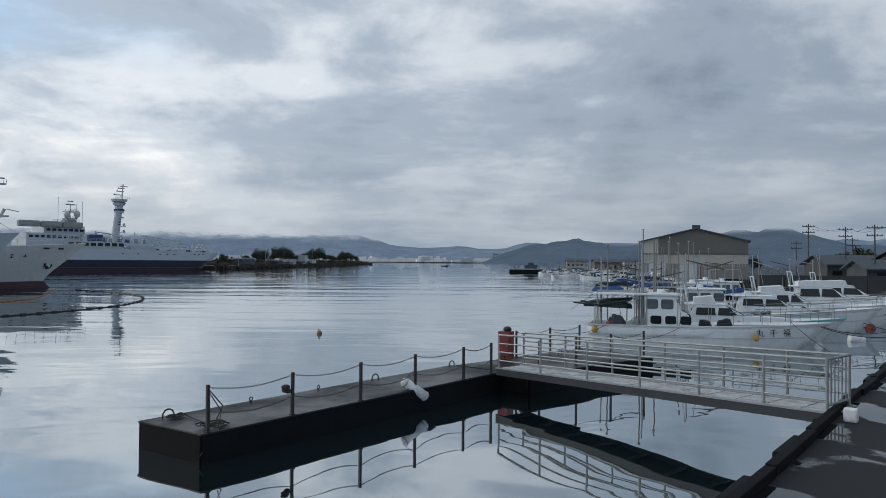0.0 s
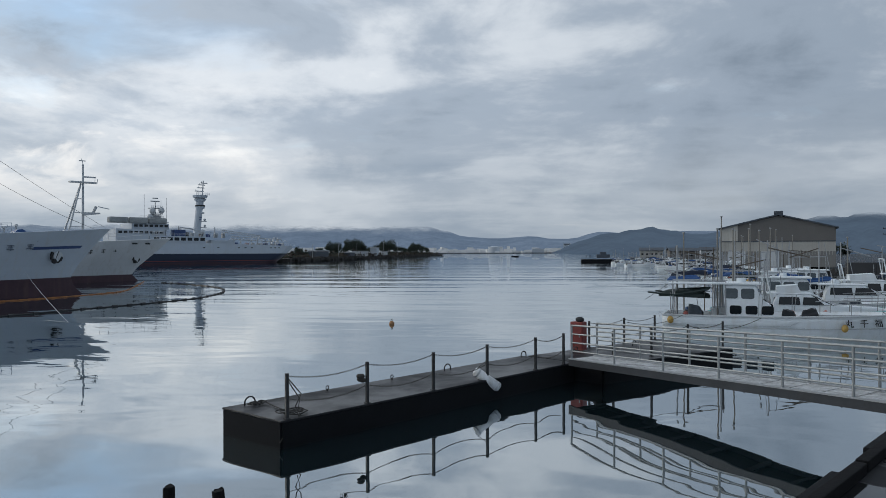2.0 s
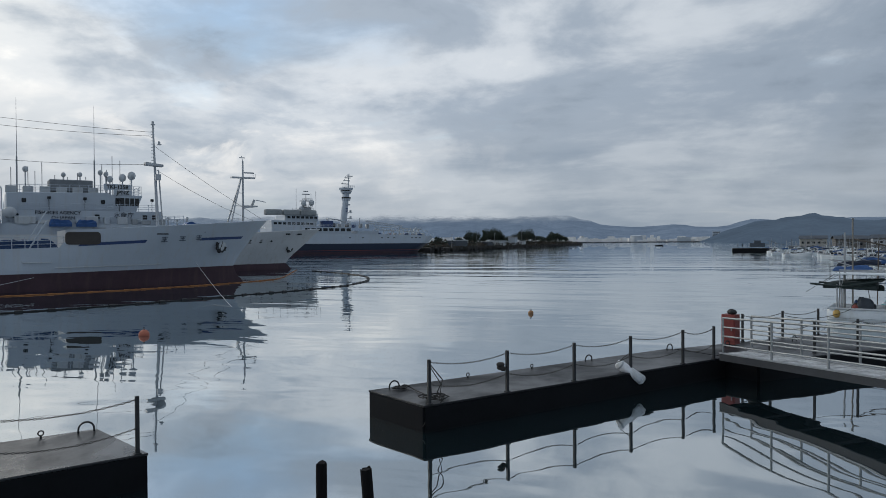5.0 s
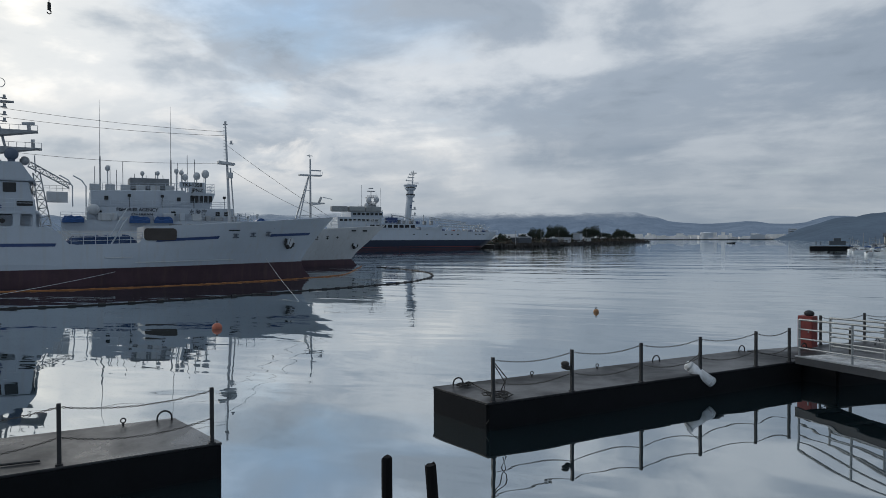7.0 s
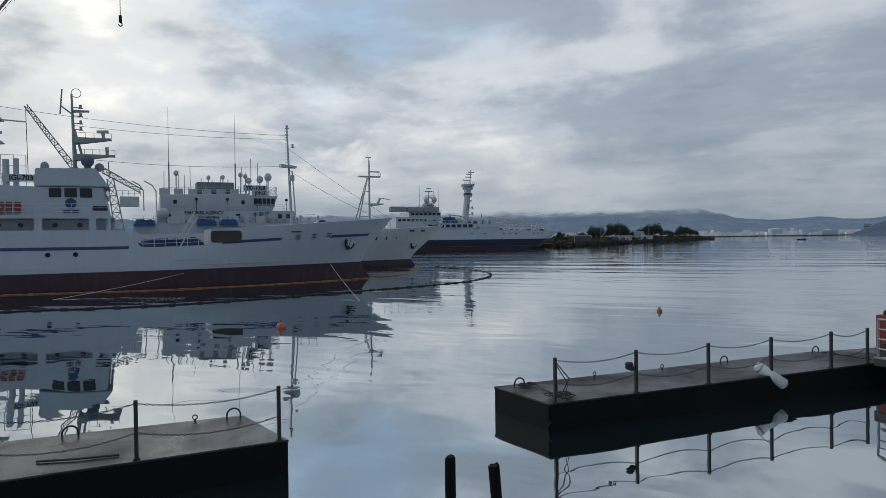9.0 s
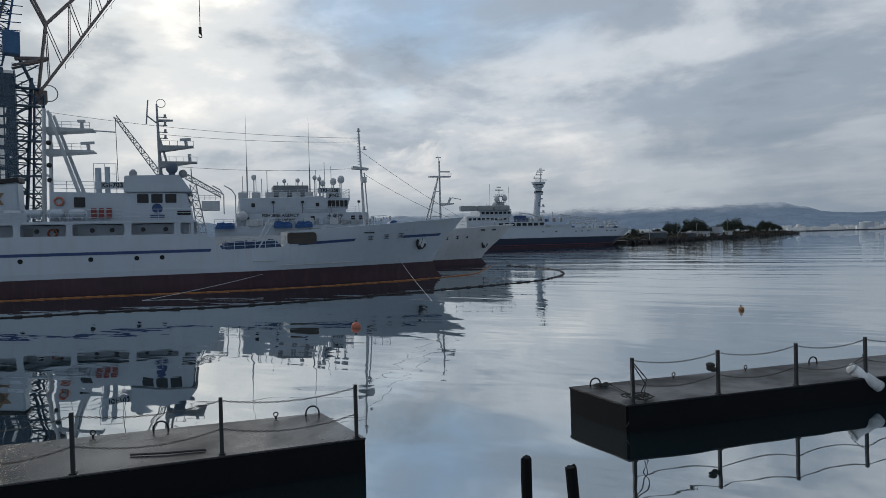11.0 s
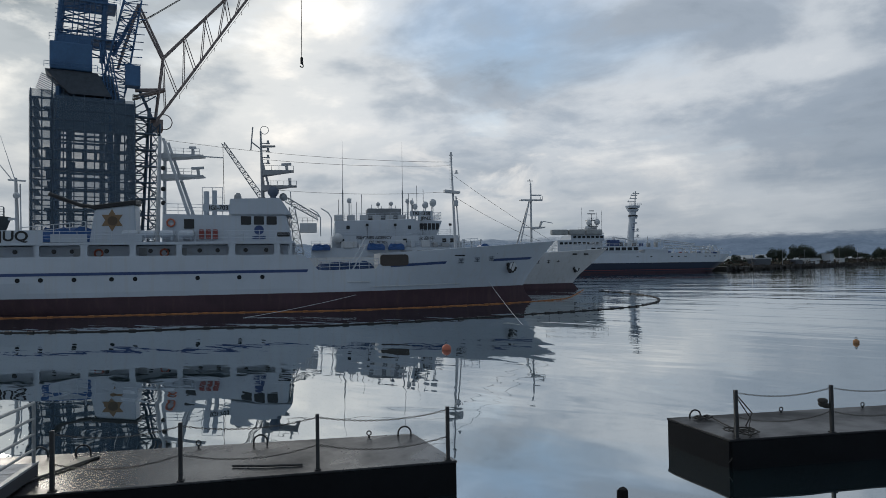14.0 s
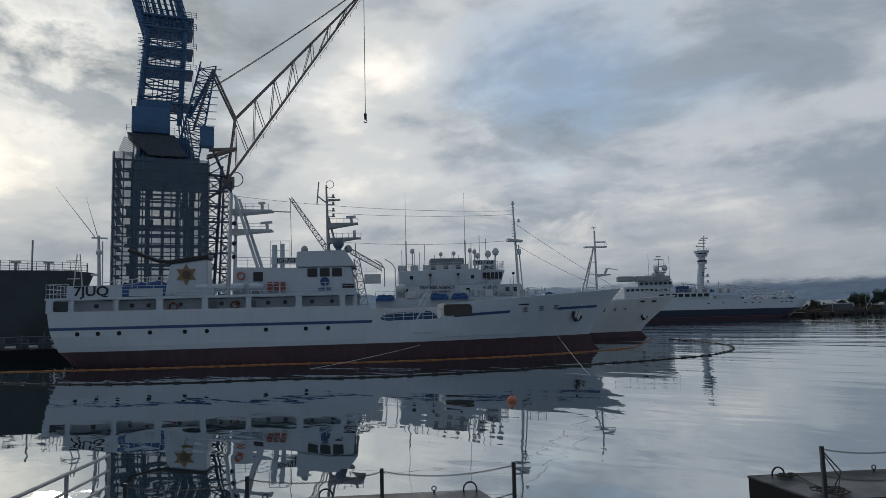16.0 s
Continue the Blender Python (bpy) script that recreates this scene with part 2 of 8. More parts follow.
def wet_asphalt():
    m = bpy.data.materials.new("wet_asphalt")
    m.use_nodes = True
    N = Nodes(m.node_tree)
    pos = N.add("ShaderNodeTexCoord").outputs["Object"]
    grit = N.noise(pos, 45, 4, 0.7)
    pool = N.ramp(N.noise(pos, 0.55, 4, 0.5, 0.3), [(0.52, 0.0), (0.56, 1.0)])
    col = N.mix(grit, (0.012, 0.013, 0.015), (0.040, 0.041, 0.044))
    col = N.mix(pool, col, (0.012, 0.013, 0.014))
    b = N.add("ShaderNodeBump", Strength=N.math("MULTIPLY_ADD", pool, -0.4, 0.4), Distance=0.01, Height=grit)
    s = N.add("ShaderNodeBsdfPrincipled", **{"Base Color": col, "Roughness": N.math("MULTIPLY_ADD", pool, -0.66, 0.70), "Specular IOR Level": N.math("MULTIPLY_ADD", pool, 0.5, 0.12), "Normal": b.outputs[0], "IOR": 1.5})
    N.add("ShaderNodeOutputMaterial", Surface=s.outputs[0])
    return m


ASPHALT = wet_asphalt()
CONCRETE = material("weathered_concrete", (0.30, 0.29, 0.27), 0.8, vary=0.2, scale=0.6, grain=12, bump=0.2, dirt=(0.12, 0.115, 0.10), streak=0.5)
CRANEBLUE = material("crane_blue", (0.055, 0.135, 0.265), 0.55, vary=0.25, scale=0.3, grain=2)
CRANEGREY = material("crane_grey", (0.24, 0.20, 0.19), 0.6, 0.2, vary=0.25, scale=0.4)
DARKSTEEL = material("dark_steel", (0.07, 0.085, 0.105), 0.6, 0.3, vary=0.3)
SCAFFOLD = material("scaffold_steel", (0.10, 0.145, 0.20), 0.6, 0.3, vary=0.3)
ORANGE = material("orange_boom", (0.30, 0.12, 0.035), 0.6, vary=0.25, scale=2)
REDPLASTIC = material("faded_red_plastic", (0.22, 0.045, 0.04), 0.5, vary=0.2, scale=2, dirt=(0.2, 0.08, 0.06))
YELLOW = material("yellow_float", (0.42, 0.27, 0.07), 0.5, vary=0.2, scale=4)
TAN = material("tan_float", (0.34, 0.17, 0.07), 0.5, vary=0.25, scale=4, dirt=(0.10, 0.07, 0.05))
PINK = material("orange_pink_float", (0.42, 0.13, 0.08), 0.5, vary=0.2, scale=4)
BLUETARP = material("blue_tarpaulin", (0.02, 0.075, 0.22), 0.5, vary=0.3, scale=2, grain=6, bump=0.5)
DOMEBLUE = material("blue_grey_dome", (0.09, 0.12, 0.17), 0.5, vary=0.12)
# the blue tarpaulin again, darkened by the shade of the well deck
SHADEDTARP = material("shaded_blue_tarpaulin", (0.015, 0.045, 0.12), 0.55, vary=0.3, scale=2, grain=6, bump=0.5)
# colour holds the brownish shade inside the mooring opening
SHADE = material("brown_grey_opening_shade", (0.055, 0.048, 0.044), 0.7, vary=0.35, scale=0.8)
WOOD = material("grey_timber", (0.10, 0.085, 0.07), 0.85, vary=0.3, scale=2, grain=12, bump=0.4)
LEAF = material("pine_foliage", (0.036, 0.050, 0.036), 0.8, vary=0.4, scale=0.3, grain=1.5)
SCRUB = material("dry_scrub", (0.046, 0.037, 0.028), 0.9, vary=0.4, scale=0.3, grain=1.5)
EARTH = material("shore_rock", (0.042, 0.04, 0.038), 0.9, vary=0.4, scale=0.2, grain=1.2, bump=0.5)


# ---- mesh helpers ----
def part(name, bm, mat, parent=None, label="", smooth=False):
    me = bpy.data.meshes.new(name)
    bmesh.ops.recalc_face_normals(bm, faces=bm.faces[:])
    bm.to_mesh(me)
    bm.free()
    me.materials.append(mat)
    if smooth:
        me.polygons.foreach_set("use_smooth", [True] * len(me.polygons))
    ob = new(name, me)
    ob.parent = parent
    return tagged(ob, label)


def thing(name, m, label, category, group="", kind=""):
    ob = new(name)
    ob.matrix_world = m
    ob.empty_display_size = 0.3
    return tagged(ob, label, category, group, kind)


def box(bm, c, s, rz=0.0, bevel=0.0, m=None):
    mm = (m or Matrix()) @ pose(*c, 0, 0, rz) @ Matrix.Diagonal((*s, 1))
    g = bmesh.ops.create_cube(bm, size=1.0, matrix=mm)
    if bevel:
        edges = list({e for v in g["verts"] for e in v.link_edges})
        bmesh.ops.bevel(bm, geom=edges, offset=bevel, segments=2, affect="EDGES", profile=0.6)
    return bm


def tube(bm, a, b, r, n=6, r2=None):
    a, b = Vector(a), Vector(b)
    d = b - a
    if d.length < 1e-6:
        return bm
    m = Matrix.Translation((a + b) / 2) @ d.to_track_quat("Z", "Y").to_matrix().to_4x4()
    bmesh.ops.create_cone(bm, cap_ends=True, segments=n, radius1=r, radius2=r if r2 is None else r2, depth=d.length, matrix=m)
    return bm


def line(bm, pts, r, n=5):
    """A bent rod through the points."""
    rings = []
    pts = [Vector(p) for p in pts]
    for i, p in enumerate(pts):
        d = (pts[min(i + 1, len(pts) - 1)] - pts[max(i - 1, 0)]).normalized()
        q = d.to_track_quat("Z", "Y")
        rings.append([bm.verts.new(p + q @ Vector((r * math.cos(k * math.tau / n), r * math.sin(k * math.tau / n), 0))) for k in range(n)])
    for a, b in zip(rings, rings[1:]):
        for k in range(n):
            bm.faces.new((a[k], a[(k + 1) % n], b[(k + 1) % n], b[k]))
    bm.faces.new(rings[0]), bm.faces.new(rings[-1])
    return bm


def ball(bm, c, r, scale=(1, 1, 1), seg=12):
    bmesh.ops.create_uvsphere(bm, u_segments=seg, v_segments=max(6, seg // 2 + 2), radius=r, matrix=Matrix.Translation(c) @ Matrix.Diagonal((*scale, 1)))
    return bm


def prism(bm, outline, z0, z1):
    """An upright prism over a plan outline."""
    lo = [bm.verts.new((x, y, z0)) for x, y in outline]
    hi = [bm.verts.new((x, y, z1)) for x, y in outline]
    n = len(outline)
    bm.faces.new(lo), bm.faces.new(hi)
    for i in range(n):
        bm.faces.new((lo[i], lo[(i + 1) % n], hi[(i + 1) % n], hi[i]))
    return bm


def slab(bm, outline, y0, y1):
    """A plate over an outline in x and z, from y0 to y1."""
    a = [bm.verts.new((x, y0, z)) for x, z in outline]
    b = [bm.verts.new((x, y1, z)) for x, z in outline]
    n = len(outline)
    bm.faces.new(a), bm.faces.new(b)
    for i in range(n):
        bm.faces.new((a[i], a[(i + 1) % n], b[(i + 1) % n], b[i]))
    return bm


def rounded(w, h, r, n=4, cx=0.0, cz=0.0):
    pts = []
    for k, (sx, sz) in enumerate(((1, 1), (-1, 1), (-1, -1), (1, -1))):
        for i in range(n + 1):
            a = (k + i / n) * math.pi / 2
            pts.append((cx + sx * (w / 2 - r) + r * math.cos(a), cz + sz * (h / 2 - r) + r * math.sin(a)))
    return pts


def sag(a, b, drop, n=10):
    a, b = Vector(a), Vector(b)
    return [a.lerp(b, i / n) - Vector((0, 0, drop * 4 * (i / n) * (1 - i / n))) for i in range(n + 1)]


BM = bmesh.new


def draped(bm, c, s, seed=0):
    """A cover thrown over gear: a soft lumpy block with folds."""
    old = len(bm.verts)
    bmesh.ops.create_cube(bm, size=1.0)
    bm.verts.ensure_lookup_table()
    mine = set(bm.verts[old:])
    bmesh.ops.subdivide_edges(bm, edges=list({e for v in mine for e in v.link_edges}), cuts=6, use_grid_fill=True)
    bm.verts.ensure_lookup_table()
    every = bm.verts[old:]
    for v in every:
        p = v.co.copy()
        soft = 1 - 0.22 * (abs(p.x * 2) ** 4 * abs(p.z * 2) ** 2 + abs(p.y * 2) ** 4) * (p.z > 0)
        n = noise.noise((p.x * s[0] * 1.1 + seed, p.y * s[1] * 1.3, p.z * 2)) * 0.35 + noise.noise((p.x * s[0] * 3.3, p.y * 3, seed)) * 0.12
        v.co = Vector((c[0] + p.x * s[0] * soft, c[1] + p.y * s[1] * soft, c[2] + (p.z + (n if p.z > -0.3 else 0)) * s[2]))
    return bm


def lettering(text, size, m, mat, parent, name="lettering", label="", depth=0.01):
    cu = bpy.data.curves.new("letters", "FONT")
    cu.body, cu.size, cu.align_x, cu.align_y, cu.extrude = text, size, "CENTER", "CENTER", depth
    cu.offset = 0.022 * size if text.isascii() else 0.0
    ob = bpy.data.objects.new("letters", cu)
    scene.collection.objects.link(ob)
    me = bpy.data.meshes.new_from_object(ob.evaluated_get(bpy.context.evaluated_depsgraph_get()))
    bpy.data.objects.remove(ob)
    me.name = name
    me.materials.clear()
    me.materials.append(mat)
    o = new(name, me)
    o.parent = parent
    o.matrix_local = m
    return tagged(o, label)

# ---- water, land, hills ----
def make_water():
    bm = BM()
    bmesh.ops.create_circle(bm, cap_ends=True, segments=96, radius=4900)
    return tagged(part("water", bm, WATER), "calm grey harbour water with soft ripples", "water", kind="structure")


make_water()
QUAY_TURN = -39.0
QUAY = pose(0, 0, 0, 0, 0, QUAY_TURN)          # local y runs along the quay, local x to the land


def at_quay(x, y, z=0.0):
    return QUAY @ Vector((x, y, z))


# the pontoons' own plan: a little larger and lower in the water than the quay's
FLOAT = Matrix.Translation((0, 0, 4.2)) @ Matrix.Scale(1.039, 4) @ Matrix.Translation((0, 0, -4.2)) @ QUAY


def at_float(x, y, z=0.0):
    return FLOAT @ Vector((x, y, z))


def make_land():
    # the quay under the camera, then the marina's shore, then the town behind it
    q = [at_quay(-2.72, -70), at_quay(-2.72, 44), at_quay(1.0, 58)]
    out = [(v.x, v.y) for v in q] + [(50, 66), (58, 110), (61, 170), (54, 236), (58, 330), (70, 430), (190, 560), (900, 1500), (3000, 2600), (4300, 500), (3000, -3000), (0, -3000), (-60, -200)]
    bm = BM()
    prism(bm, out, -3.0, 1.2)
    return tagged(part("quay_ground", bm, ASPHALT), "wet dark asphalt quay with puddles", "quay", kind="structure")


make_land()


def hill_material(name, airlight, ground, top):
    m = bpy.data.materials.new(name)
    m.use_nodes = True
    N = Nodes(m.node_tree)
    pos = N.add("ShaderNodeTexCoord").outputs["Object"]
    z = N.add("ShaderNodeSeparateXYZ", Vector=pos).outputs[2]
    n = N.noise(N.mapping(pos, scale=(1, 1, 2.5)), 0.006, 6, 0.65)
    woods = N.noise(pos, 0.05, 5, 0.7)
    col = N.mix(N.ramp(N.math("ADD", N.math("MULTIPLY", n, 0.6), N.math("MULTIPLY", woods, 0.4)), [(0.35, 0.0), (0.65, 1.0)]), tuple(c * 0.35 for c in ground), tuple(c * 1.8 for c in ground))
    # distance haze is put into the slopes as a faint bluish glow
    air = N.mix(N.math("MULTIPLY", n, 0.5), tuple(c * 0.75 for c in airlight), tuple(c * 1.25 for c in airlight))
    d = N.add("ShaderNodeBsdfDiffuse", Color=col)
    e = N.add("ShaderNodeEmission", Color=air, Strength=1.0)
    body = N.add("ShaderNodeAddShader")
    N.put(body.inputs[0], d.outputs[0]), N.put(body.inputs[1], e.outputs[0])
    # crests turn transparent with height, standing in for low mist
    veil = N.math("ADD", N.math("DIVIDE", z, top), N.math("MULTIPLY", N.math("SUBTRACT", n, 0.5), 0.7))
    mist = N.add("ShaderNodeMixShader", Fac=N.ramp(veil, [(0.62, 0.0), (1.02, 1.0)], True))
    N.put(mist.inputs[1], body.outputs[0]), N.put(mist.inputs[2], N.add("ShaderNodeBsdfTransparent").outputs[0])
    N.add("ShaderNodeOutputMaterial", Surface=mist.outputs[0])
    return m


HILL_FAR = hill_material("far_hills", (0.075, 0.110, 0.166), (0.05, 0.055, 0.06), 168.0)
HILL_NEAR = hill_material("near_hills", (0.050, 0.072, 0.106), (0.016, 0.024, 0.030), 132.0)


def ridge(name, dist_m, azimuths, peaks, base, depth, mat, label, seed):
    """A range of hills: crest heights over bearings (degrees left of +y), folded slopes down to the water."""
    bm = BM()
    n, rows = 150, 9
    grid = []
    for i in range(n + 1):
        a = azimuths[0] + (azimuths[1] - azimuths[0]) * i / n
        crest = np.interp(a, [p[0] for p in peaks], [p[1] for p in peaks])
        crest += 0.10 * crest * noise.noise((a * 0.9, seed, 0)) + 0.05 * crest * noise.noise((a * 3.1, seed, 4))
        col = []
        for k in range(rows + 1):
            f = k / rows
            fold = noise.noise((a * 0.55, f * 2.0, seed)) * depth * 0.25 * (1 - f)
            d = dist_m + depth * (f ** 1.2) + fold
            zz = base + (crest - base) * (f ** 0.9) + noise.noise((a * 1.5, f * 5, seed + 9)) * 0.05 * crest * math.sin(f * math.pi)
            col.append(bm.verts.new((-math.sin(radians(a)) * d, math.cos(radians(a)) * d, zz)))
        d = dist_m + depth * 1.8
        col.append(bm.verts.new((-math.sin(radians(a)) * d, math.cos(radians(a)) * d, base)))
        grid.append(col)
    for p, q in zip(grid, grid[1:]):
        for k in range(len(p) - 1):
            bm.faces.new((p[k], q[k], q[k + 1], p[k + 1]))
    return tagged(part(name, bm, mat, smooth=True), label, "hills", kind="structure")


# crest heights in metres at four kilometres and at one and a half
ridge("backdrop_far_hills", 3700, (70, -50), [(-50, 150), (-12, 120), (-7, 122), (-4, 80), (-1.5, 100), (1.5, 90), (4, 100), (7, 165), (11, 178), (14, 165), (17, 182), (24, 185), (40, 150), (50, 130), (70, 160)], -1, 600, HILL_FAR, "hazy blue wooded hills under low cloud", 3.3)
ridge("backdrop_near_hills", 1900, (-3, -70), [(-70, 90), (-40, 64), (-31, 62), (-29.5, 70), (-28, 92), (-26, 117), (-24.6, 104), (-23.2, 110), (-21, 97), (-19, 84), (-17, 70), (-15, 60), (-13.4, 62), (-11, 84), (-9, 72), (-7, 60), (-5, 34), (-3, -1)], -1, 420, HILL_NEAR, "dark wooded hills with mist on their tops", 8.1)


# ---- pontoons ----
def pontoon_top(name, rough, film, shine):
    """rough: the dry plate; film: how much a film of water smooths it; shine: gloss of the film."""
    m = bpy.data.materials.new(name)
    m.use_nodes = True
    N = Nodes(m.node_tree)
    pos = N.add("ShaderNodeTexCoord").outputs["Object"]
    g = N.noise(pos, 22, 5, 0.7)
    wet = N.ramp(N.noise(pos, 0.42, 6, 0.6, 0.3), [(0.32, 0.0), (0.66, 1.0)], True)
    col = N.mix(g, (0.011, 0.012, 0.014), (0.026, 0.028, 0.032))
    col = N.mix(N.math("MULTIPLY", N.ramp(N.noise(pos, 3.5, 5, 0.7), [(0.55, 0.0), (0.75, 1.0)]), 0.25), col, (0.07, 0.07, 0.07))
    b = N.add("ShaderNodeBump", Strength=0.07, Distance=0.01, Height=g)
    s = N.add("ShaderNodeBsdfPrincipled", **{"Base Color": col, "Roughness": N.math("MULTIPLY_ADD", wet, -film, rough), "Specular IOR Level": N.math("MULTIPLY_ADD", wet, shine, 0.12), "Normal": b.outputs[0]})
    N.add("ShaderNodeOutputMaterial", Surface=s.outputs[0])
    return m


DECK = pontoon_top("damp_pontoon_deck", 0.58, 0.26, 0.22)
DECK_WET = pontoon_top("wet_pontoon_deck", 0.38, 0.22, 0.8)


def pontoon(outline, label, deck=None):
    """A steel float: its hull, its wet deck plate with a rim."""
    cx, cy = sum(p[0] for p in outline) / 4, sum(p[1] for p in outline) / 4
    t = thing("pontoon", FLOAT @ pose(cx, cy, 0), label, "pontoon", "harbour pontoons")
    o = [(x - cx, y - cy) for x, y in outline]
    bm = BM()
    prism(bm, o, -0.5, 0.70)
    bmesh.ops.bevel(bm, geom=[e for e in bm.edges if abs(e.verts[0].co.z - e.verts[1].co.z) > 0.5], offset=0.05, segments=2, affect="EDGES")
    part("hull", bm, RUBBER, t, "black fouled pontoon side")
    bm = BM()
    prism(bm, o, 0.70, 0.745)
    bmesh.ops.bevel(bm, geom=bm.edges[:], offset=0.012, segments=1, affect="EDGES")
    part("deck_plate", bm, deck or DECK, t, "dark wet deck plate")
    return t


pontoon([(-14.42, 7.63), (-12.36, 7.86), (-12.36, 18.4), (-14.42, 18.4)], "long black steel pontoon with a wet deck")
pontoon([(-14.3, 18.5), (-11.4, 18.5), (-10.1, 25.0), (-13.4, 25.6)], "short black pontoon beyond the gangway")
pontoon([(-14.36, -13.0), (-11.45, -13.0), (-12.2, 2.40), (-14.36, 1.92)], "black pontoon with a wet shining deck", DECK_WET)


# ---- ships ----
class Hull:
    """A ship's skin: x forward from the stem at the waterline, y to port, z up from the water."""

    def __init__(self, stem, stern, beam, entry, fine, top):
        self.stem, self.stern, self.beam, self.entry, self.fine, self.top = stem, stern, beam, entry, fine, top

    def at(self, c, z, off=0.0):
        """c: 0 at the stern, 1 at the stem."""
        sx = np.interp(z, [p[0] for p in self.stem], [p[1] for p in self.stem])
        tx = np.interp(z, [p[0] for p in self.stern], [p[1] for p in self.stern])
        x = tx + (sx - tx) * c
        h = self.beam / 2 * np.interp(z, [-1.5, 0, 2, 5], [0.80, 0.95, 1.0, 1.0])
        ent = np.interp(z, [0, 2, 6.5], [self.entry * 1.15, self.entry, self.entry * 0.72])
        d = max(0.0, sx - x)
        if d < ent:
            h *= math.sin(d / ent * math.pi / 2) ** np.interp(z, [0, 2, 6.5], [self.fine, self.fine * 0.85, 0.62])
        aft = x - tx
        run = np.interp(z, [0, 3], [12.0, 7.0])
        if aft < run:
            h *= np.interp(z, [0, 3], [0.62, 0.86]) + (1 - np.interp(z, [0, 3], [0.62, 0.86])) * math.sin(aft / run * math.pi / 2)
        return x, h + off

    def skin(self, bm, lo, hi, rows=5, c0=0.0, c1=1.0, off=0.0, sides=(-1, 1), cuts=90, close=True):
        """A band of plating between the heights lo(x) and hi(x)."""
        cs = sorted({*np.linspace(c0, c1, cuts).round(5), *(c0 + (c1 - c0) * (1 - 0.12 * (k / 10) ** 2) for k in range(11))})
        for s in sides:
            cols = []
            for c in cs:
                xn = self.at(c, 4.0)[0]
                a, b = lo(xn), hi(xn)
                cols.append([bm.verts.new((*(lambda q: (q[0], s * q[1]))(self.at(c, a + (b - a) * k / rows, off)), a + (b - a) * k / rows)) for k in range(rows + 1)])
            for p, q in zip(cols, cols[1:]):
                for k in range(rows):
                    bm.faces.new((p[k], q[k], q[k + 1], p[k + 1]))
            if close and c0 == 0.0:
                xs = [bm.verts.new((v.co.x, 0, v.co.z)) for v in cols[0]]
                for k in range(rows):
                    bm.faces.new((cols[0][k], cols[0][k + 1], xs[k + 1], xs[k]))
        bmesh.ops.remove_doubles(bm, verts=bm.verts[:], dist=0.002)
        return bm

    def deck(self, bm, z, c0, c1, inset=0.05, n=30):
        pts = [self.at(c0 + (c1 - c0) * i / n, z) for i in range(n + 1)]
        a = [bm.verts.new((x, -max(h - inset, 0.01), z)) for x, h in pts]
        b = [bm.verts.new((x, max(h - inset, 0.01), z)) for x, h in pts]
        for i in range(n):
            bm.faces.new((a[i], a[i + 1], b[i + 1], b[i]))
        return bm


def thick(ob, t):
    m = ob.modifiers.new("plate", "SOLIDIFY")
    m.thickness, m.offset = t, -1
    return ob


SHIP_TURN = 51.0
A_TOP = [(-60, 5.42), (-25.9, 5.42), (-25.2, 5.15), (-24.0, 4.0), (-23.5, 3.80), (-17.6, 3.95), (-17.55, 5.50), (-9, 6.02), (-3, 6.45), (3.2, 6.95)]
HULL_A = Hull([(-1.5, -0.5), (0, 0.2), (0.5, -0.35), (1.0, -0.8), (1.8, -1.0), (3, -0.35), (5, 1.25), (7, 3.1)], [(-1.5, -50), (0, -54.2), (1.5, -55.4), (3.7, -56.1), (7, -56.6)], 9.4, 21, 1.25, lambda x: float(np.interp(x, [p[0] for p in A_TOP], [p[1] for p in A_TOP])))


def ship_a():
    t = thing("research_vessel", pose(-43.4, 66.4, 0, 0, 0, SHIP_TURN), "long white fishery training ship with blue stripe and red bottom", "ship")
    H = HULL_A
    red = lambda x: float(np.interp(x, [-56, -20, 0], [1.5, 1.62, 1.80]))
    bm = H.skin(BM(), lambda x: -1.2, red, 6)
    part("boot_top", bm, RED, t, "dull red antifouling paint", True)
    bm = H.skin(BM(), red, H.top, 8)
    thick(part("hull_plating", bm, WHITE, t, "white painted steel plating"), 0.08)
    for c0, c1, side in ((c0, c1, side) for c0, c1 in ((0.0, 0.555), (0.700, 0.80), (0.893, 0.975)) for side in (-1, 1)):
        bm = H.skin(BM(), lambda x: float(np.interp(x, [-56, -24, -10, 0], [3.62, 3.66, 4.35, 4.72])), lambda x: float(np.interp(x, [-56, -24, -10, 0], [3.90, 3.94, 4.63, 5.0])), 1, c0, c1, 0.02, (side,), 50, False)
        part("blue_stripe", bm, BLUE, t)
    bm = H.deck(BM(), 3.55, 0.01, 0.96)
    part("main_deck", bm, GREYSTEEL, t)
    return t


SHIP_A = ship_a()

# ---- ship fittings ----
def railing(bm, pts, h=1.0, rails=3, gap=1.5, r=0.03):
    """Stanchions and rails along a line on a deck."""
    pts = [Vector(p) for p in pts]
    for a, b in zip(pts, pts[1:]):
        n = max(1, round((b - a).length / gap))
        for i in range(n + 1):
            p = a.lerp(b, i / n)
            tube(bm, p, p + Vector((0, 0, h)), r, 5)
        for k in range(rails):
            z = Vector((0, 0, h * (k + 1) / rails))
            tube(bm, a + z, b + z, r * 0.8, 5)
    return bm


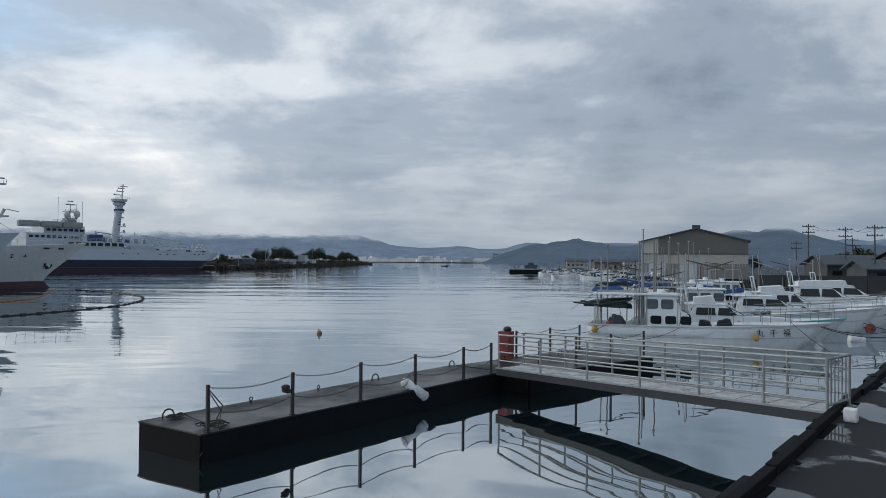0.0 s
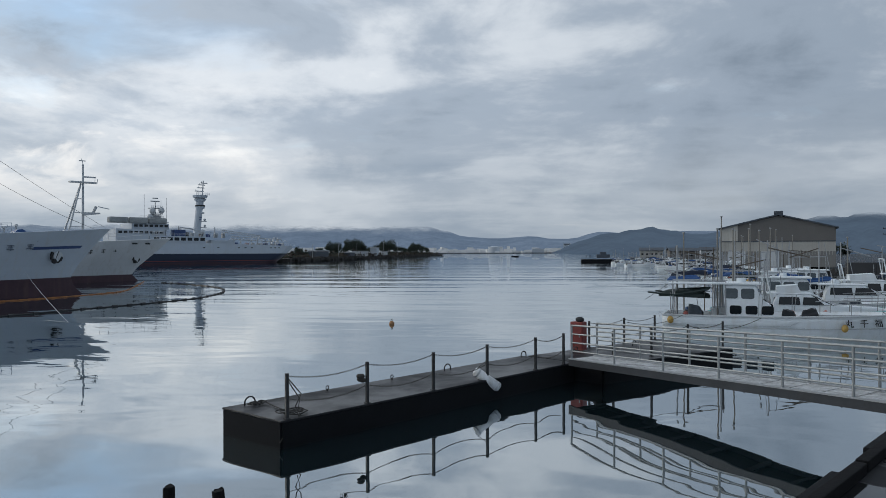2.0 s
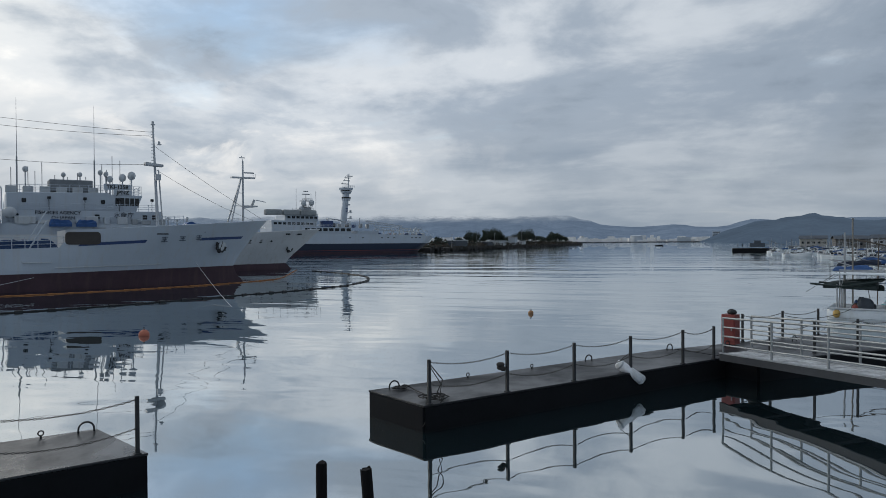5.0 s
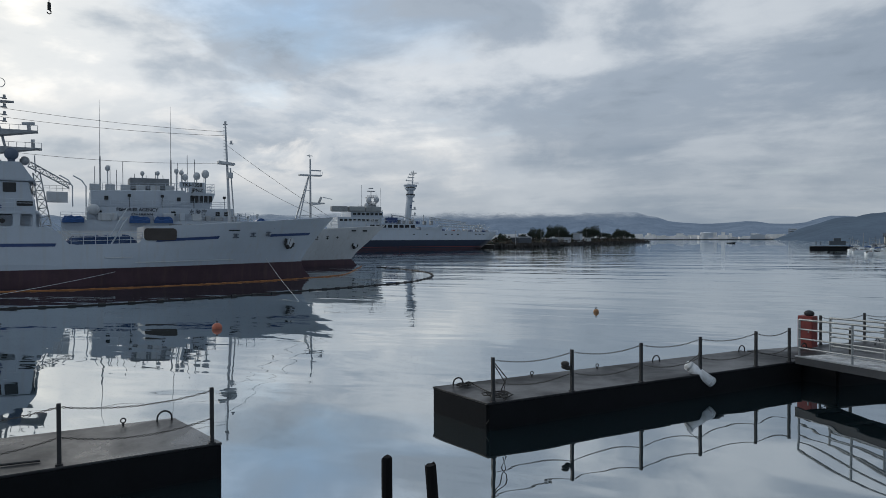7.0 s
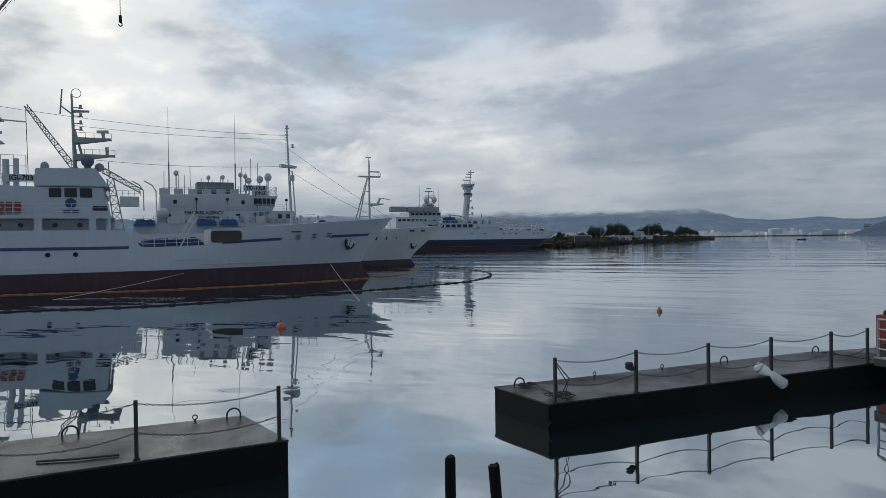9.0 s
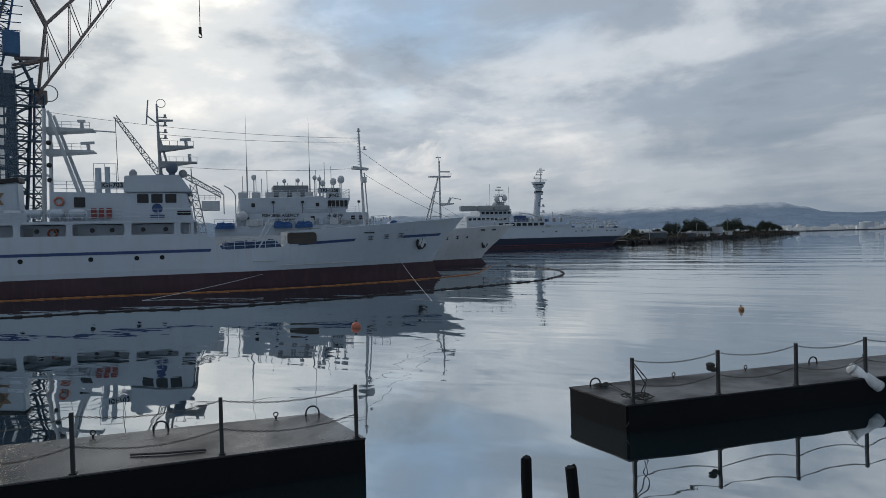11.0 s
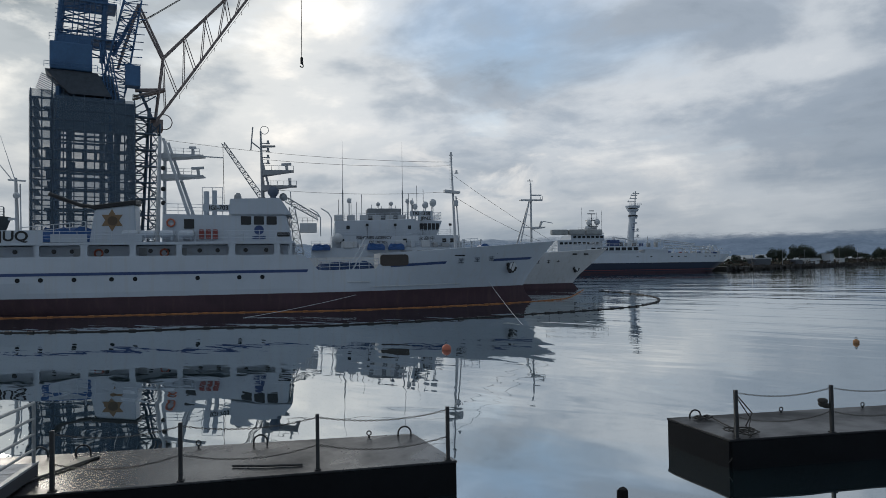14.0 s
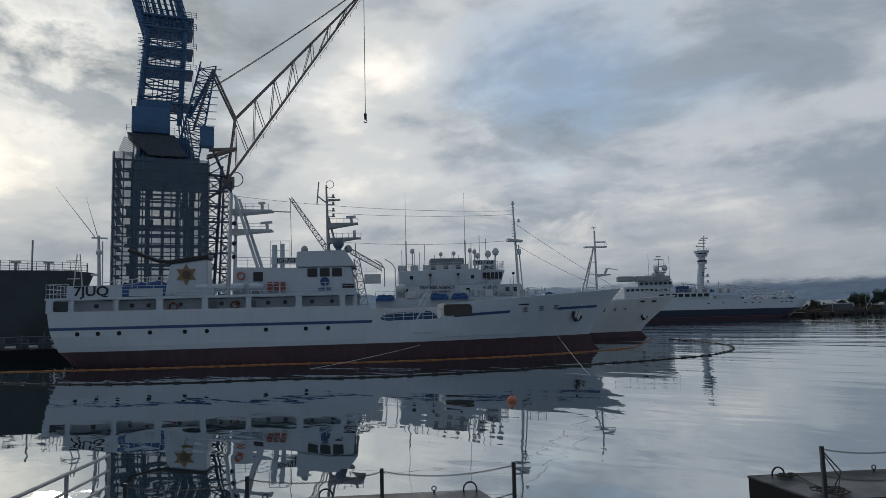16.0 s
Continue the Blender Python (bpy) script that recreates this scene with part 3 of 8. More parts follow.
def plate_with_hole(bm, x0, x1, z0, z1, hx0, hx1, hz0, hz1, y0, y1, r=0.28):
    """A side plate with one rounded opening right through it."""
    n = 4
    hole = rounded(hx1 - hx0, hz1 - hz0, r, n, (hx0 + hx1) / 2, (hz0 + hz1) / 2)
    corner = [(x1, z1), (x0, z1), (x0, z0), (x1, z0)]
    faces = []
    for y in (y0, y1):
        hv = [bm.verts.new((x, y, z)) for x, z in hole]
        ov = [bm.verts.new((x, y, z)) for x, z in corner]
        faces.append((hv, ov))
        m = len(hv)
        for k in range(4):
            seg = hv[k * (n + 1):(k + 1) * (n + 1)]
            for a, b in zip(seg, seg[1:]):
                bm.faces.new((ov[k], a, b))
            bm.faces.new((ov[k], seg[-1], hv[((k + 1) * (n + 1)) % m], ov[(k + 1) % 4]))
    (h0, o0), (h1, o1) = faces
    for ring0, ring1 in ((h0, h1), (o0, o1)):
        m = len(ring0)
        for i in range(m):
            bm.faces.new((ring0[i], ring0[(i + 1) % m], ring1[(i + 1) % m], ring1[i]))
    return bm


def window_pane(parent, x, y, z, w, h, name="window", mat=None, r=0.08, depth=0.05):
    bm = slab(BM(), rounded(w, h, min(r, w / 2.2, h / 2.2), 3), -depth / 2, depth / 2)
    o = part(name, bm, mat or GLASS, parent)
    o.location = (x, y, z)
    return o


def lifebuoy(parent, x, y, z, r=0.36):
    bm = BM()
    n = 20
    pts = [(r * math.cos(k * math.tau / n), 0, r * math.sin(k * math.tau / n)) for k in range(n + 1)]
    line(bm, pts, 0.09, 6)
    o = part("lifebuoy", bm, PINK, parent, "faded orange lifebuoy")
    o.location = (x, y, z)


def raft(parent, x, y, z):
    bm = BM()
    tube(bm, (-0.7, 0, 0), (0.7, 0, 0), 0.38, 14)
    bmesh.ops.bevel(bm, geom=[e for e in bm.edges if abs(e.verts[0].co.x - e.verts[1].co.x) < 0.01], offset=0.1, segments=2, affect="EDGES")
    for sx in (-0.4, 0.4):
        box(bm, (sx, 0, -0.45), (0.1, 0.8, 0.3))
    o = part("life_raft_canister", bm, WHITE, parent, "white life raft canister")
    o.location = (x, y, z)


def anchor(parent, x, y, z, turn=0.0, s=1.0):
    bm = BM()
    tube(bm, (0, 0, 0.9), (0, 0, -0.5), 0.11, 8)
    for sx in (-1, 1):
        line(bm, [(0, 0, -0.5), (0.5 * sx, 0, -0.35), (0.72 * sx, -0.05, 0.25)], 0.14, 6)
        box(bm, (0.68 * sx, -0.05, 0.2), (0.3, 0.16, 0.5))
    ball(bm, (0, 0, -0.45), 0.3)
    bmesh.ops.transform(bm, matrix=Matrix.Scale(s, 4), verts=bm.verts[:])
    o = part("anchor", bm, BLACK, parent, "black stockless anchor in its pocket")
    o.matrix_local = pose(x, y, z, 0, 25, turn)
    bm = BM()
    tube(bm, (0, -0.06, 0), (0, 0.14, 0), 0.62 * s, 18)
    q = part("anchor_pocket", bm, CREAM, parent)
    q.matrix_local = pose(x + 0.25, y + 0.1, z + 0.15, 0, 0, turn)


def lattice(bm, a, b, w0, w1, bays, r=0.06, up=Vector((0, 0, 1)), sides=4):
    """A lattice boom of four (or three) chords between a and b."""
    a, b = Vector(a), Vector(b)
    d = (b - a).normalized()
    s = d.cross(up).normalized()
    u = s.cross(d).normalized()
    corners = [(-1, -1), (1, -1), (1, 1), (-1, 1)] if sides == 4 else [(-1, -0.6), (1, -0.6), (0, 1)]
    rings = []
    for i in range(bays + 1):
        f = i / bays
        w = (w0 + (w1 - w0) * f) / 2
        c = a.lerp(b, f)
        rings.append([c + s * (x * w) + u * (y * w) for x, y in corners])
    for i in range(bays):
        p, q = rings[i], rings[i + 1]
        for k in range(len(corners)):
            tube(bm, p[k], q[k], r, 5)
            j = (k + 1) % len(corners)
            tube(bm, p[k], p[j], r * 0.55, 4)
            tube(bm, p[k] if i % 2 else p[j], q[j] if i % 2 else q[k], r * 0.55, 4)
    return bm


def radar(parent, x, y, z, w=1.6, turn=20):
    bm = BM()
    tube(bm, (0, 0, -0.1), (0, 0, 0.45), 0.16, 8)
    box(bm, (0, 0, 0.6), (w, 0.16, 0.28), bevel=0.05)
    o = part("radar_scanner", bm, CREAM, parent)
    o.matrix_local = pose(x, y, z, 0, -8, turn)


def mast_light(bm, x, y, z):
    tube(bm, (x, y, z), (x, y, z + 0.3), 0.12, 8)
    box(bm, (x, y, z - 0.03), (0.4, 0.4, 0.06))


def fit_ship_a(t):
    H = HULL_A
    # covered side passage: a row of rounded openings under the upper deck
    bays = [(-56.45, -54.1, -55.8, -54.35), (-54.1, -49.75, -53.75, -50.05), (-49.75, -45.55, -49.45, -45.85), (-45.55, -41.25, -45.25, -41.5), (-41.25, -37.0, -40.95, -37.25), (-37.0, -32.1, -36.75, -32.4), (-32.1, -27.75, -31.8, -28.05), (-27.75, -26.3, -27.5, -26.55)]
    for y0, y1 in ((-4.66, -4.50), (4.50, 4.66)):
        for x0, x1, a, b in bays:
            yy = (y0, y1) if x0 > -50 else tuple(v * (0.93 if x0 > -54.2 else 0.88) for v in (y0, y1))
            part("passage_frame", plate_with_hole(BM(), x0, x1, 5.28, 6.62, a, b, 5.44, 6.50, *yy, 0.18), WHITE, t)
    bm = prism(BM(), [(-56.6, -4.05), (-54.0, -4.36), (-49.7, -4.72), (-26.1, -4.72), (-26.1, 4.72), (-49.7, 4.72), (-54.0, 4.36), (-56.6, 4.05)], 6.58, 6.78)
    part("upper_deck", bm, WHITE, t)
    bm = BM()
    box(bm, (-40.5, 0, 5.0), (27.5, 6.6, 2.95), bevel=0.05)
    part("deckhouse", bm, WHITE, t)
    for x in (-52.0, -48.6, -47.0, -43.9, -39.9, -38.3, -35.3, -33.6, -30.9, -28.9):
        window_pane(t, x, -3.33, 5.95, 0.42, 0.42, "porthole", r=0.19)
    for x in (-44.6, -38.6):
        lifebuoy(t, x, -3.42, 5.75)
    for x in (-46.5, -40.6, -36.9):
        window_pane(t, x, -3.33, 5.35, 0.75, 1.75, "door", GREYSTEEL)
    # portholes and freeing ports in the side
    for x in (-53.3, -51.3, -49.3, -46.4, -43.1, -41.0, -35.3, -31.4, -29.2):
        c = (x + 56) / 56.5
        window_pane(t, x, -H.at(c, 3.25)[1] - 0.01, 3.25, 0.42, 0.42, "porthole", r=0.2)
    for x in (-53.6, -51.6):
        window_pane(t, x, -4.3 if x < -52.5 else -4.5, 4.55, 1.05, 0.36, "freeing_port", r=0.17)
    # stern bulwark with the call sign, rails, canisters
    bm = slab(BM(), [(-54.4, 6.78), (-49.2, 6.78), (-49.2, 7.95), (-54.4, 7.95)], -4.42, -4.36)
    part("stern_screen", bm, WHITE, t, "white canvas screen on the rail")
    lettering("7JUQ", 1.3, pose(-52.1, -4.44, 7.36, 90, 0, 0) @ Matrix.Diagonal((1.12, 1, 1, 1)), BLACK, t, "call_sign", "black painted call sign")
    bm = BM()
    railing(bm, [(-56.5, 4.0, 6.78), (-56.5, -4.0, 6.78), (-54.3, -4.3, 6.78)], 1.35, 3, 0.8)
    railing(bm, [(-49.2, -4.62, 6.78), (-26.4, -4.62, 6.78)], 1.05, 3, 1.5)
    part("deck_railing", bm, WHITE, t)
    bm = BM()
    box(bm, (-46.9, -4.55, 7.2), (3.2, 0.04, 0.75))
    box(bm, (-42.2, -4.55, 7.2), (3.6, 0.04, 0.75))
    part("rail_cloth", bm, WHITE, t)
    for x in (-41.6, -40.0, -38.2, -36.4):
        raft(t, x, -3.9, 7.55)
    # funnel with a black cap and a star
    bm = slab(BM(), [(-45.5, 6.78), (-41.2, 6.78), (-41.35, 10.5), (-45.0, 10.0)], -3.3, -1.2)
    bmesh.ops.bevel(bm, geom=bm.edges[:], offset=0.12, segments=2, affect="EDGES")
    f = part("funnel", bm, WHITE, t, "white funnel casing with a star emblem")
    bm = slab(BM(), [(-45.2, 10.0), (-41.2, 10.5), (-41.25, 10.95), (-45.3, 10.4)], -3.4, -1.1)
    bmesh.ops.bevel(bm, geom=bm.edges[:], offset=0.06, segments=1, affect="EDGES")
    part("funnel_cap", bm, BLACK, f)
    star = []
    for k in range(12):
        r = 1.1 if k % 2 == 0 else 0.62
        star.append((-43.4 + r * math.sin(k * math.pi / 6), 8.95 + r * math.cos(k * math.pi / 6)))
    part("star_emblem", slab(BM(), star, -3.36, -3.31), material("ochre_paint", (0.21, 0.14, 0.08), 0.6), f)
    part("emblem_disc", slab(BM(), rounded(0.9, 0.9, 0.44, 5, -43.35, 8.9), -3.39, -3.365), material("dull_gold", (0.10, 0.07, 0.045), 0.6), f)
    bm = BM()
    line(bm, [(-45.2, -2.2, 10.3), (-46.6, -2.2, 10.5), (-49.4, -2.2, 11.6)], 0.2, 8)
    part("exhaust_pipe", bm, BLACK, f)
    # wheelhouse block
    bm = slab(BM(), [(-38.8, 6.78), (-26.4, 6.78), (-26.9, 9.45), (-32.4, 9.45), (-38.8, 9.6)], -3.25, 3.25)
    bmesh.ops.bevel(bm, geom=bm.edges[:], offset=0.06, segments=2, affect="EDGES")
    part("wheelhouse", bm, WHITE, t)
    bm = slab(BM(), [(-32.5, 9.5), (-26.4, 9.5), (-27.5, 11.2), (-32.4, 11.1)], -3.45, 3.45)
    bmesh.ops.bevel(bm, geom=bm.edges[:], offset=0.08, segments=2, affect="EDGES")
    part("wheelhouse_top", bm, WHITE, t)
    for x in (-30.85, -29.6, -28.35):
        window_pane(t, x, -3.27, 8.92, 1.0, 0.85, "bridge_window")
    for k in range(5):
        o = window_pane(t, -26.62, -2.4 + k * 1.2, 8.92, 0.95, 0.85, "bridge_window")
        o.rotation_euler = (0, radians(10), radians(90))
    window_pane(t, -36.3, -3.27, 8.6, 0.95, 0.95, "window")
    part("emblem_disc", slab(BM(), rounded(0.95, 0.95, 0.47, 5, -29.6, 7.95), -3.32, -3.27), BLUE, t, "round blue emblem")
    bm = BM()
    for z in (7.30, 7.12):
        slab(bm, rounded(1.3, 0.10, 0.03, 2, -29.6, z), -3.29, -3.26)
    part("owner_lettering", bm, BLUE, t)
    window_pane(t, -27.2, -3.27, 7.5, 1.25, 0.42, "vent_grille", BLACK)
    for x in (-35.1, -34.45, -33.8):
        window_pane(t, x, -3.4, 7.55, 0.45, 0.95, "hose_box", REDPLASTIC, 0.04, 0.2)
    lifebuoy(t, -38.0, -3.35, 8.7)
    bm = BM()
    box(bm, (-33.5, -3.1, 10.2), (3.0, 0.06, 0.62))
    part("number_board", bm, WHITE, t)
    lettering("IGI-703", 0.62, pose(-33.5, -3.15, 10.2, 90, 0, 0), BLACK, t, "registration")
    bm = BM()
    railing(bm, [(-38.6, -3.0, 9.62), (-32.5, -3.0, 9.5)], 1.0, 3, 1.2)
    tube(bm, (-34.9, -1.5, 9.5), (-34.9, -1.5, 12.0), 0.28, 10)
    tube(bm, (-34.1, -1.5, 9.5), (-34.1, -1.5, 12.1), 0.24, 10)
    railing(bm, [(-35.4, -0.8, 9.5), (-33.4, -0.8, 9.5)], 3.0, 3, 1.0)
    part("ventilator_stand", bm, WHITE, t)
    # gallows with two radar platforms
    bm = BM()
    for y in (-1.6, 1.6):
        tube(bm, (-39.6, y, 6.8), (-39.4, y * 0.8, 17.6), 0.22, 8, 0.16)
        tube(bm, (-36.6, y, 9.6), (-39.1, y * 0.8, 17.4), 0.18, 8, 0.14)
    for z in (15.6, 13.4, 11.4):
        tube(bm, (-39.5, -1.5, z), (-39.5, 1.5, z), 0.12, 6)
    for z in (15.4, 13.3):
        slab(bm, [(-39.5, z), (-35.3, z + 0.35), (-35.3, z + 0.45), (-39.5, z + 0.55)], -1.0, 1.0)
        railing(bm, [(-38.8, -1.0, z + 0.5), (-35.6, -1.0, z + 0.45)], 0.6, 2, 0.8, 0.025)
    tube(bm, (-35.3, 0, 15.8), (-33.4, 0, 15.7), 0.07, 5)
    part("radar_gallows", bm, CREAM, t, "white gallows mast with platforms")
    radar(t, -36.3, -0.6, 16.0, 1.0, 60)
    radar(t, -35.8, -0.6, 13.9, 1.3, 30)
    for z in (12.2, 14.3, 10.8):
        part("floodlight", ball(BM(), (-39.0, -1.8, z), 0.24, seg=8), BLACK, t)
    # main mast over the wheelhouse
    bm = BM()
    tube(bm, (-29.4, 0, 11.1), (-29.6, 0, 18.6), 0.20, 8, 0.09)
    tube(bm, (-28.4, -0.6, 11.1), (-29.4, 0, 15.2), 0.12, 6)
    tube(bm, (-28.4, 0.6, 11.1), (-29.4, 0, 15.2), 0.12, 6)
    tube(bm, (-30.6, 0, 16.6), (-30.4, 0, 19.0), 0.07, 6)
    tube(bm, (-30.5, 0, 17.4), (-29.5, 0, 16.6), 0.07, 6)
    for z, x1 in ((14.3, -26.2), (12.7, -25.9)):
        slab(bm, [(-29.4, z - 0.5), (-26.4, z), (x1, z), (x1, z + 0.1), (-29.4, z + 0.1)], -0.7, 0.7)
        railing(bm, [(-29.2, -0.7, z + 0.1), (x1, -0.7, z + 0.1)], 0.45, 1, 0.7, 0.025)
    for z in (15.2, 15.8, 16.5, 17.3):
        tube(bm, (-29.5, 0, z), (-28.8, 0, z), 0.05, 5)
        mast_light(bm, -28.85, 0, z)
    slab(bm, [(-29.5, 16.85), (-28.1, 16.95), (-28.1, 17.05), (-29.5, 17.05)], -0.3, 0.3)
    line(bm, [(-29.2 + 0.42 * math.cos(k * math.tau / 16), 0, 18.7 + 0.42 * math.sin(k * math.tau / 16)) for k in range(17)], 0.035, 5)
    part("main_mast", bm, GREYSTEEL, t)
    radar(t, -26.9, 0, 14.5, 1.2, 35)
    radar(t, -26.6, 0, 12.9, 1.0, 80)
    bm = BM()
    ball(bm, (-28.3, -0.9, 12.1), 0.58, seg=16)
    tube(bm, (-28.3, -0.9, 11.1), (-28.3, -0.9, 11.8), 0.3, 8)
    part("satellite_dome", bm, DOMEBLUE, t, "dark blue-grey satellite dome", True)
    part("satellite_dome", ball(BM(), (-27.3, -0.2, 11.6), 0.42, seg=12), GREYSTEEL, t, "", True)
    part("satellite_dome", ball(BM(), (-31.8, -1.6, 11.4), 0.38, (1, 1, 1.3), 10), GREYSTEEL, t, "", True)
    # king post aft with two whip aerials
    bm = BM()
    tube(bm, (-53.0, 0, 6.8), (-53.2, 0, 13.4), 0.22, 8, 0.14)
    tube(bm, (-52.7, 0, 6.8), (-52.8, 0, 12.8), 0.07, 6)
    tube(bm, (-53.9, 0, 13.2), (-52.3, 0, 13.1), 0.09, 6)
    tube(bm, (-53.6, 0, 13.3), (-57.6, 0, 18.6), 0.05, 5, 0.015)
    tube(bm, (-53.3, 0, 13.3), (-54.6, 0, 17.6), 0.045, 5, 0.012)
    ball(bm, (-53.0, -0.4, 11.6), 0.33, seg=8)
    box(bm, (-53.5, 0, 9.3), (0.7, 0.3, 0.25))
    for k in (0, 1):
        tube(bm, (-56.2 + k * 1.1, 1.2, 6.8), (-55.8 + k * 0.3, 1.2, 11.6), 0.06, 5)
    for z, w in ((10.9, 1.5), (9.9, 1.9), (9.0, 1.2)):
        box(bm, (-56.1, 1.2, z), (w, 0.12, 0.09))
    part("king_post", bm, CREAM, t)
    bm = BM()
    draped(bm, (-47.6, -1.6, 7.5), (6.6, 2.4, 1.2), 5)
    part("tarpaulin_cover", bm, BLUETARP, t, "blue tarpaulin over deck gear")
    bm = BM()
    railing(bm, [(-51.8, -2.5, 7.4), (-46.0, -2.5, 8.0)], 0.9, 2, 1.4, 0.05)
    part("boat_davit", bm, CREAM, t)
    bm = BM()
    lattice(bm, (-29.3, 1.4, 11.2), (-33.6, 1.4, 17.5), 0.55, 0.3, 12, 0.05)
    part("derrick_boom", bm, GREYSTEEL, t, "grey lattice derrick boom")
    bm = BM()
    tube(bm, (-33.6, 1.4, 17.4), (-33.5, 1.4, 11.0), 0.03, 4)
    part("derrick_wire", bm, BLACK, t)
    # well deck: stair, rail, working boat under its cover
    bm = BM()
    railing(bm, [(-25.9, -4.6, 5.42), (-23.6, -4.6, 3.8), (-17.7, -4.55, 3.95)], 1.0, 3, 1.0, 0.035)
    part("well_railing", bm, WHITE, t)
    bm = BM()
    for y in (-3.9, -3.3):
        tube(bm, (-20.4, y, 3.6), (-18.9, y, 6.3), 0.06, 6)
        tube(bm, (-20.4, y, 4.5), (-18.9, y, 7.2), 0.04, 6)
    for k in range(7):
        box(bm, (-20.3 + k * 0.22, -3.6, 3.8 + k * 0.39), (0.25, 0.6, 0.05))
    part("well_stair", bm, WHITE, t)
    bm = BM()
    draped(bm, (-21.0, -1.6, 4.0), (6.2, 2.6, 1.0), 3)
    part("tarpaulin_cover", bm, SHADEDTARP, t, "blue tarpaulin over the working deck, well shade in its colour")
    bm = BM()
    box(bm, (-16.2, -0.6, 4.5), (2.6, 7.4, 2.0))
    part("forecastle_front", bm, CREAM, t)
    # flat dark plate on the plating, coloured like the shaded inside
    for x, w in ((-16.1, 2.9),):
        window_pane(t, x, -H.at((x + 56) / 57, 4.7)[1] - 0.0, 4.75, w, 1.15, "mooring_opening", SHADE, 0.3, 0.12)
    # forecastle deck, foremast, windlass, rails, stays
    part("forecastle_deck", H.deck(BM(), 5.45, 0.70, 0.975, 0.15), GREYSTEEL, t)
    bm = BM()
    tube(bm, (-8.7, 0, 5.4), (-9.1, 0, 16.4), 0.18, 8, 0.08)
    tube(bm, (-8.2, 0, 5.6), (-8.6, 0, 11.8), 0.07, 6)
    for k in range(12):
        tube(bm, (-8.95, 0, 12.4 + k * 0.33), (-9.3, 0, 12.4 + k * 0.33), 0.03, 4)
    slab(bm, [(-9.9, 12.2), (-8.2, 12.1), (-8.2, 12.3), (-9.9, 12.5)], -0.5, 0.5)
    mast_light(bm, -8.5, 0, 14.4)
    mast_light(bm, -9.1, 0, 16.4)
    box(bm, (-8.7, -0.3, 11.0), (0.5, 0.4, 0.6))
    part("foremast", bm, CREAM, t, "white pole foremast")
    bm = BM()
    tube(bm, (-5.6, -0.9, 5.95), (-5.6, 0.9, 5.95), 0.55, 14)
    tube(bm, (-4.9, -1.2, 5.9), (-4.9, 1.2, 5.9), 0.35, 12)
    box(bm, (-5.3, 0, 5.6), (2.2, 1.6, 0.4))
    part("windlass", bm, BLUETARP, t, "covered anchor windlass")
    bm = BM()
    railing(bm, [(-9.4, -2.9, 5.9), (-6.8, -2.6, 6.0)], 1.0, 3, 0.8)
    part("bow_railing", bm, WHITE, t)
    wires = [(((-9.1, 0, 14.3), (2.2, 0, 6.9), 0.3)), (((-9.0, 0, 11.9), (1.2, 0, 6.7), 0.5)), (((-9.1, 0, 15.2), (-29.5, 0, 15.6), 0.5)), (((-9.1, 0, 15.6), (-39.3, 0, 17.5), 0.9)), (((-9.3, 0, 12.3), (-28.5, 0, 12.4), 0.6))]
    for a, b, s in wires:
        part("stay_wire", line(BM(), sag(a, b, s * 0.6, 16), 0.017, 4), BLACK, t)
    # names, anchor, small marks on the bow
    for x, z in ((-8.9, 5.1), (-7.1, 5.2), (-5.4, 5.3)):
        c = (x + 56.2) / 57.4
        y = -H.at(c, z)[1] - 0.02
        bm = BM()
        for k, (w, dz) in enumerate(((0.7, 0.22), (0.5, 0.0), (0.75, -0.2))):
            box(bm, (0, 0, dz), (w, 0.03, 0.09), 0)
        box(bm, (0.05, 0, 0), (0.09, 0.03, 0.6))
        o = part("name_mark", bm, MARK, t)
        o.matrix_local = pose(x, y + 0.12, z - 0.5, 16, 0, 14) @ Matrix.Scale(0.85, 4)
    for x in (-9.1, -5.3):
        y = -H.at((x + 56.2) / 57.4, 5.3)[1] - 0.02
        for dz in (-0.12, 0.12):
            o = window_pane(t, x, y, 5.28 + (x + 9.1) * 0.06 + dz, 1.15, 0.11, "hull_vent", DARK, 0.06)
            o.rotation_euler = (radians(12), 0, radians(8))
    anchor(t, -2.9, -H.at(0.925, 3.8)[1] + 0.05, 3.75, 24, 0.8)
    bm = BM()
    for c0 in (0.68,):
        pts = [(H.at(c, 2.25)[0], -H.at(c, 2.25)[1] - 0.02, 2.1 + 0.6 * (c - 0.68)) for c in np.linspace(0.68, 0.85, 12)]
        line(bm, pts, 0.05, 5)
    line(bm, [(-20.9, -4.72, 2.75), (-20.9, -4.75, 2.6), (-18.6, -4.75, 2.6), (-18.6, -4.72, 2.75)], 0.05, 5)
    part("rubbing_bar", bm, CREAM, t)


fit_ship_a(SHIP_A)

B_TOP = [(-60, 5.4), (-14, 5.6), (-8, 5.95), (4.5, 6.7)]
HULL_B = Hull([(-1.5, -2.5), (0, -1.2), (0.9, -2.4), (2.0, -1.6), (4.0, 0.9), (6.8, 4.0)], [(-1.5, -50), (0, -54), (3, -55), (7, -55.5)], 9.4, 19, 1.2, lambda x: float(np.interp(x, [p[0] for p in B_TOP], [p[1] for p in B_TOP])))
CANVASGREY = material("grey_cover", (0.20, 0.22, 0.24), 0.8, vary=0.25, scale=1.0, grain=6, bump=0.3)
GREYWHITE = material("grey_white_paint", (0.52, 0.54, 0.56), 0.5, vary=0.08, scale=0.4, grain=6, bump=0.05, dirt=(0.3, 0.26, 0.2), streak=0.3)


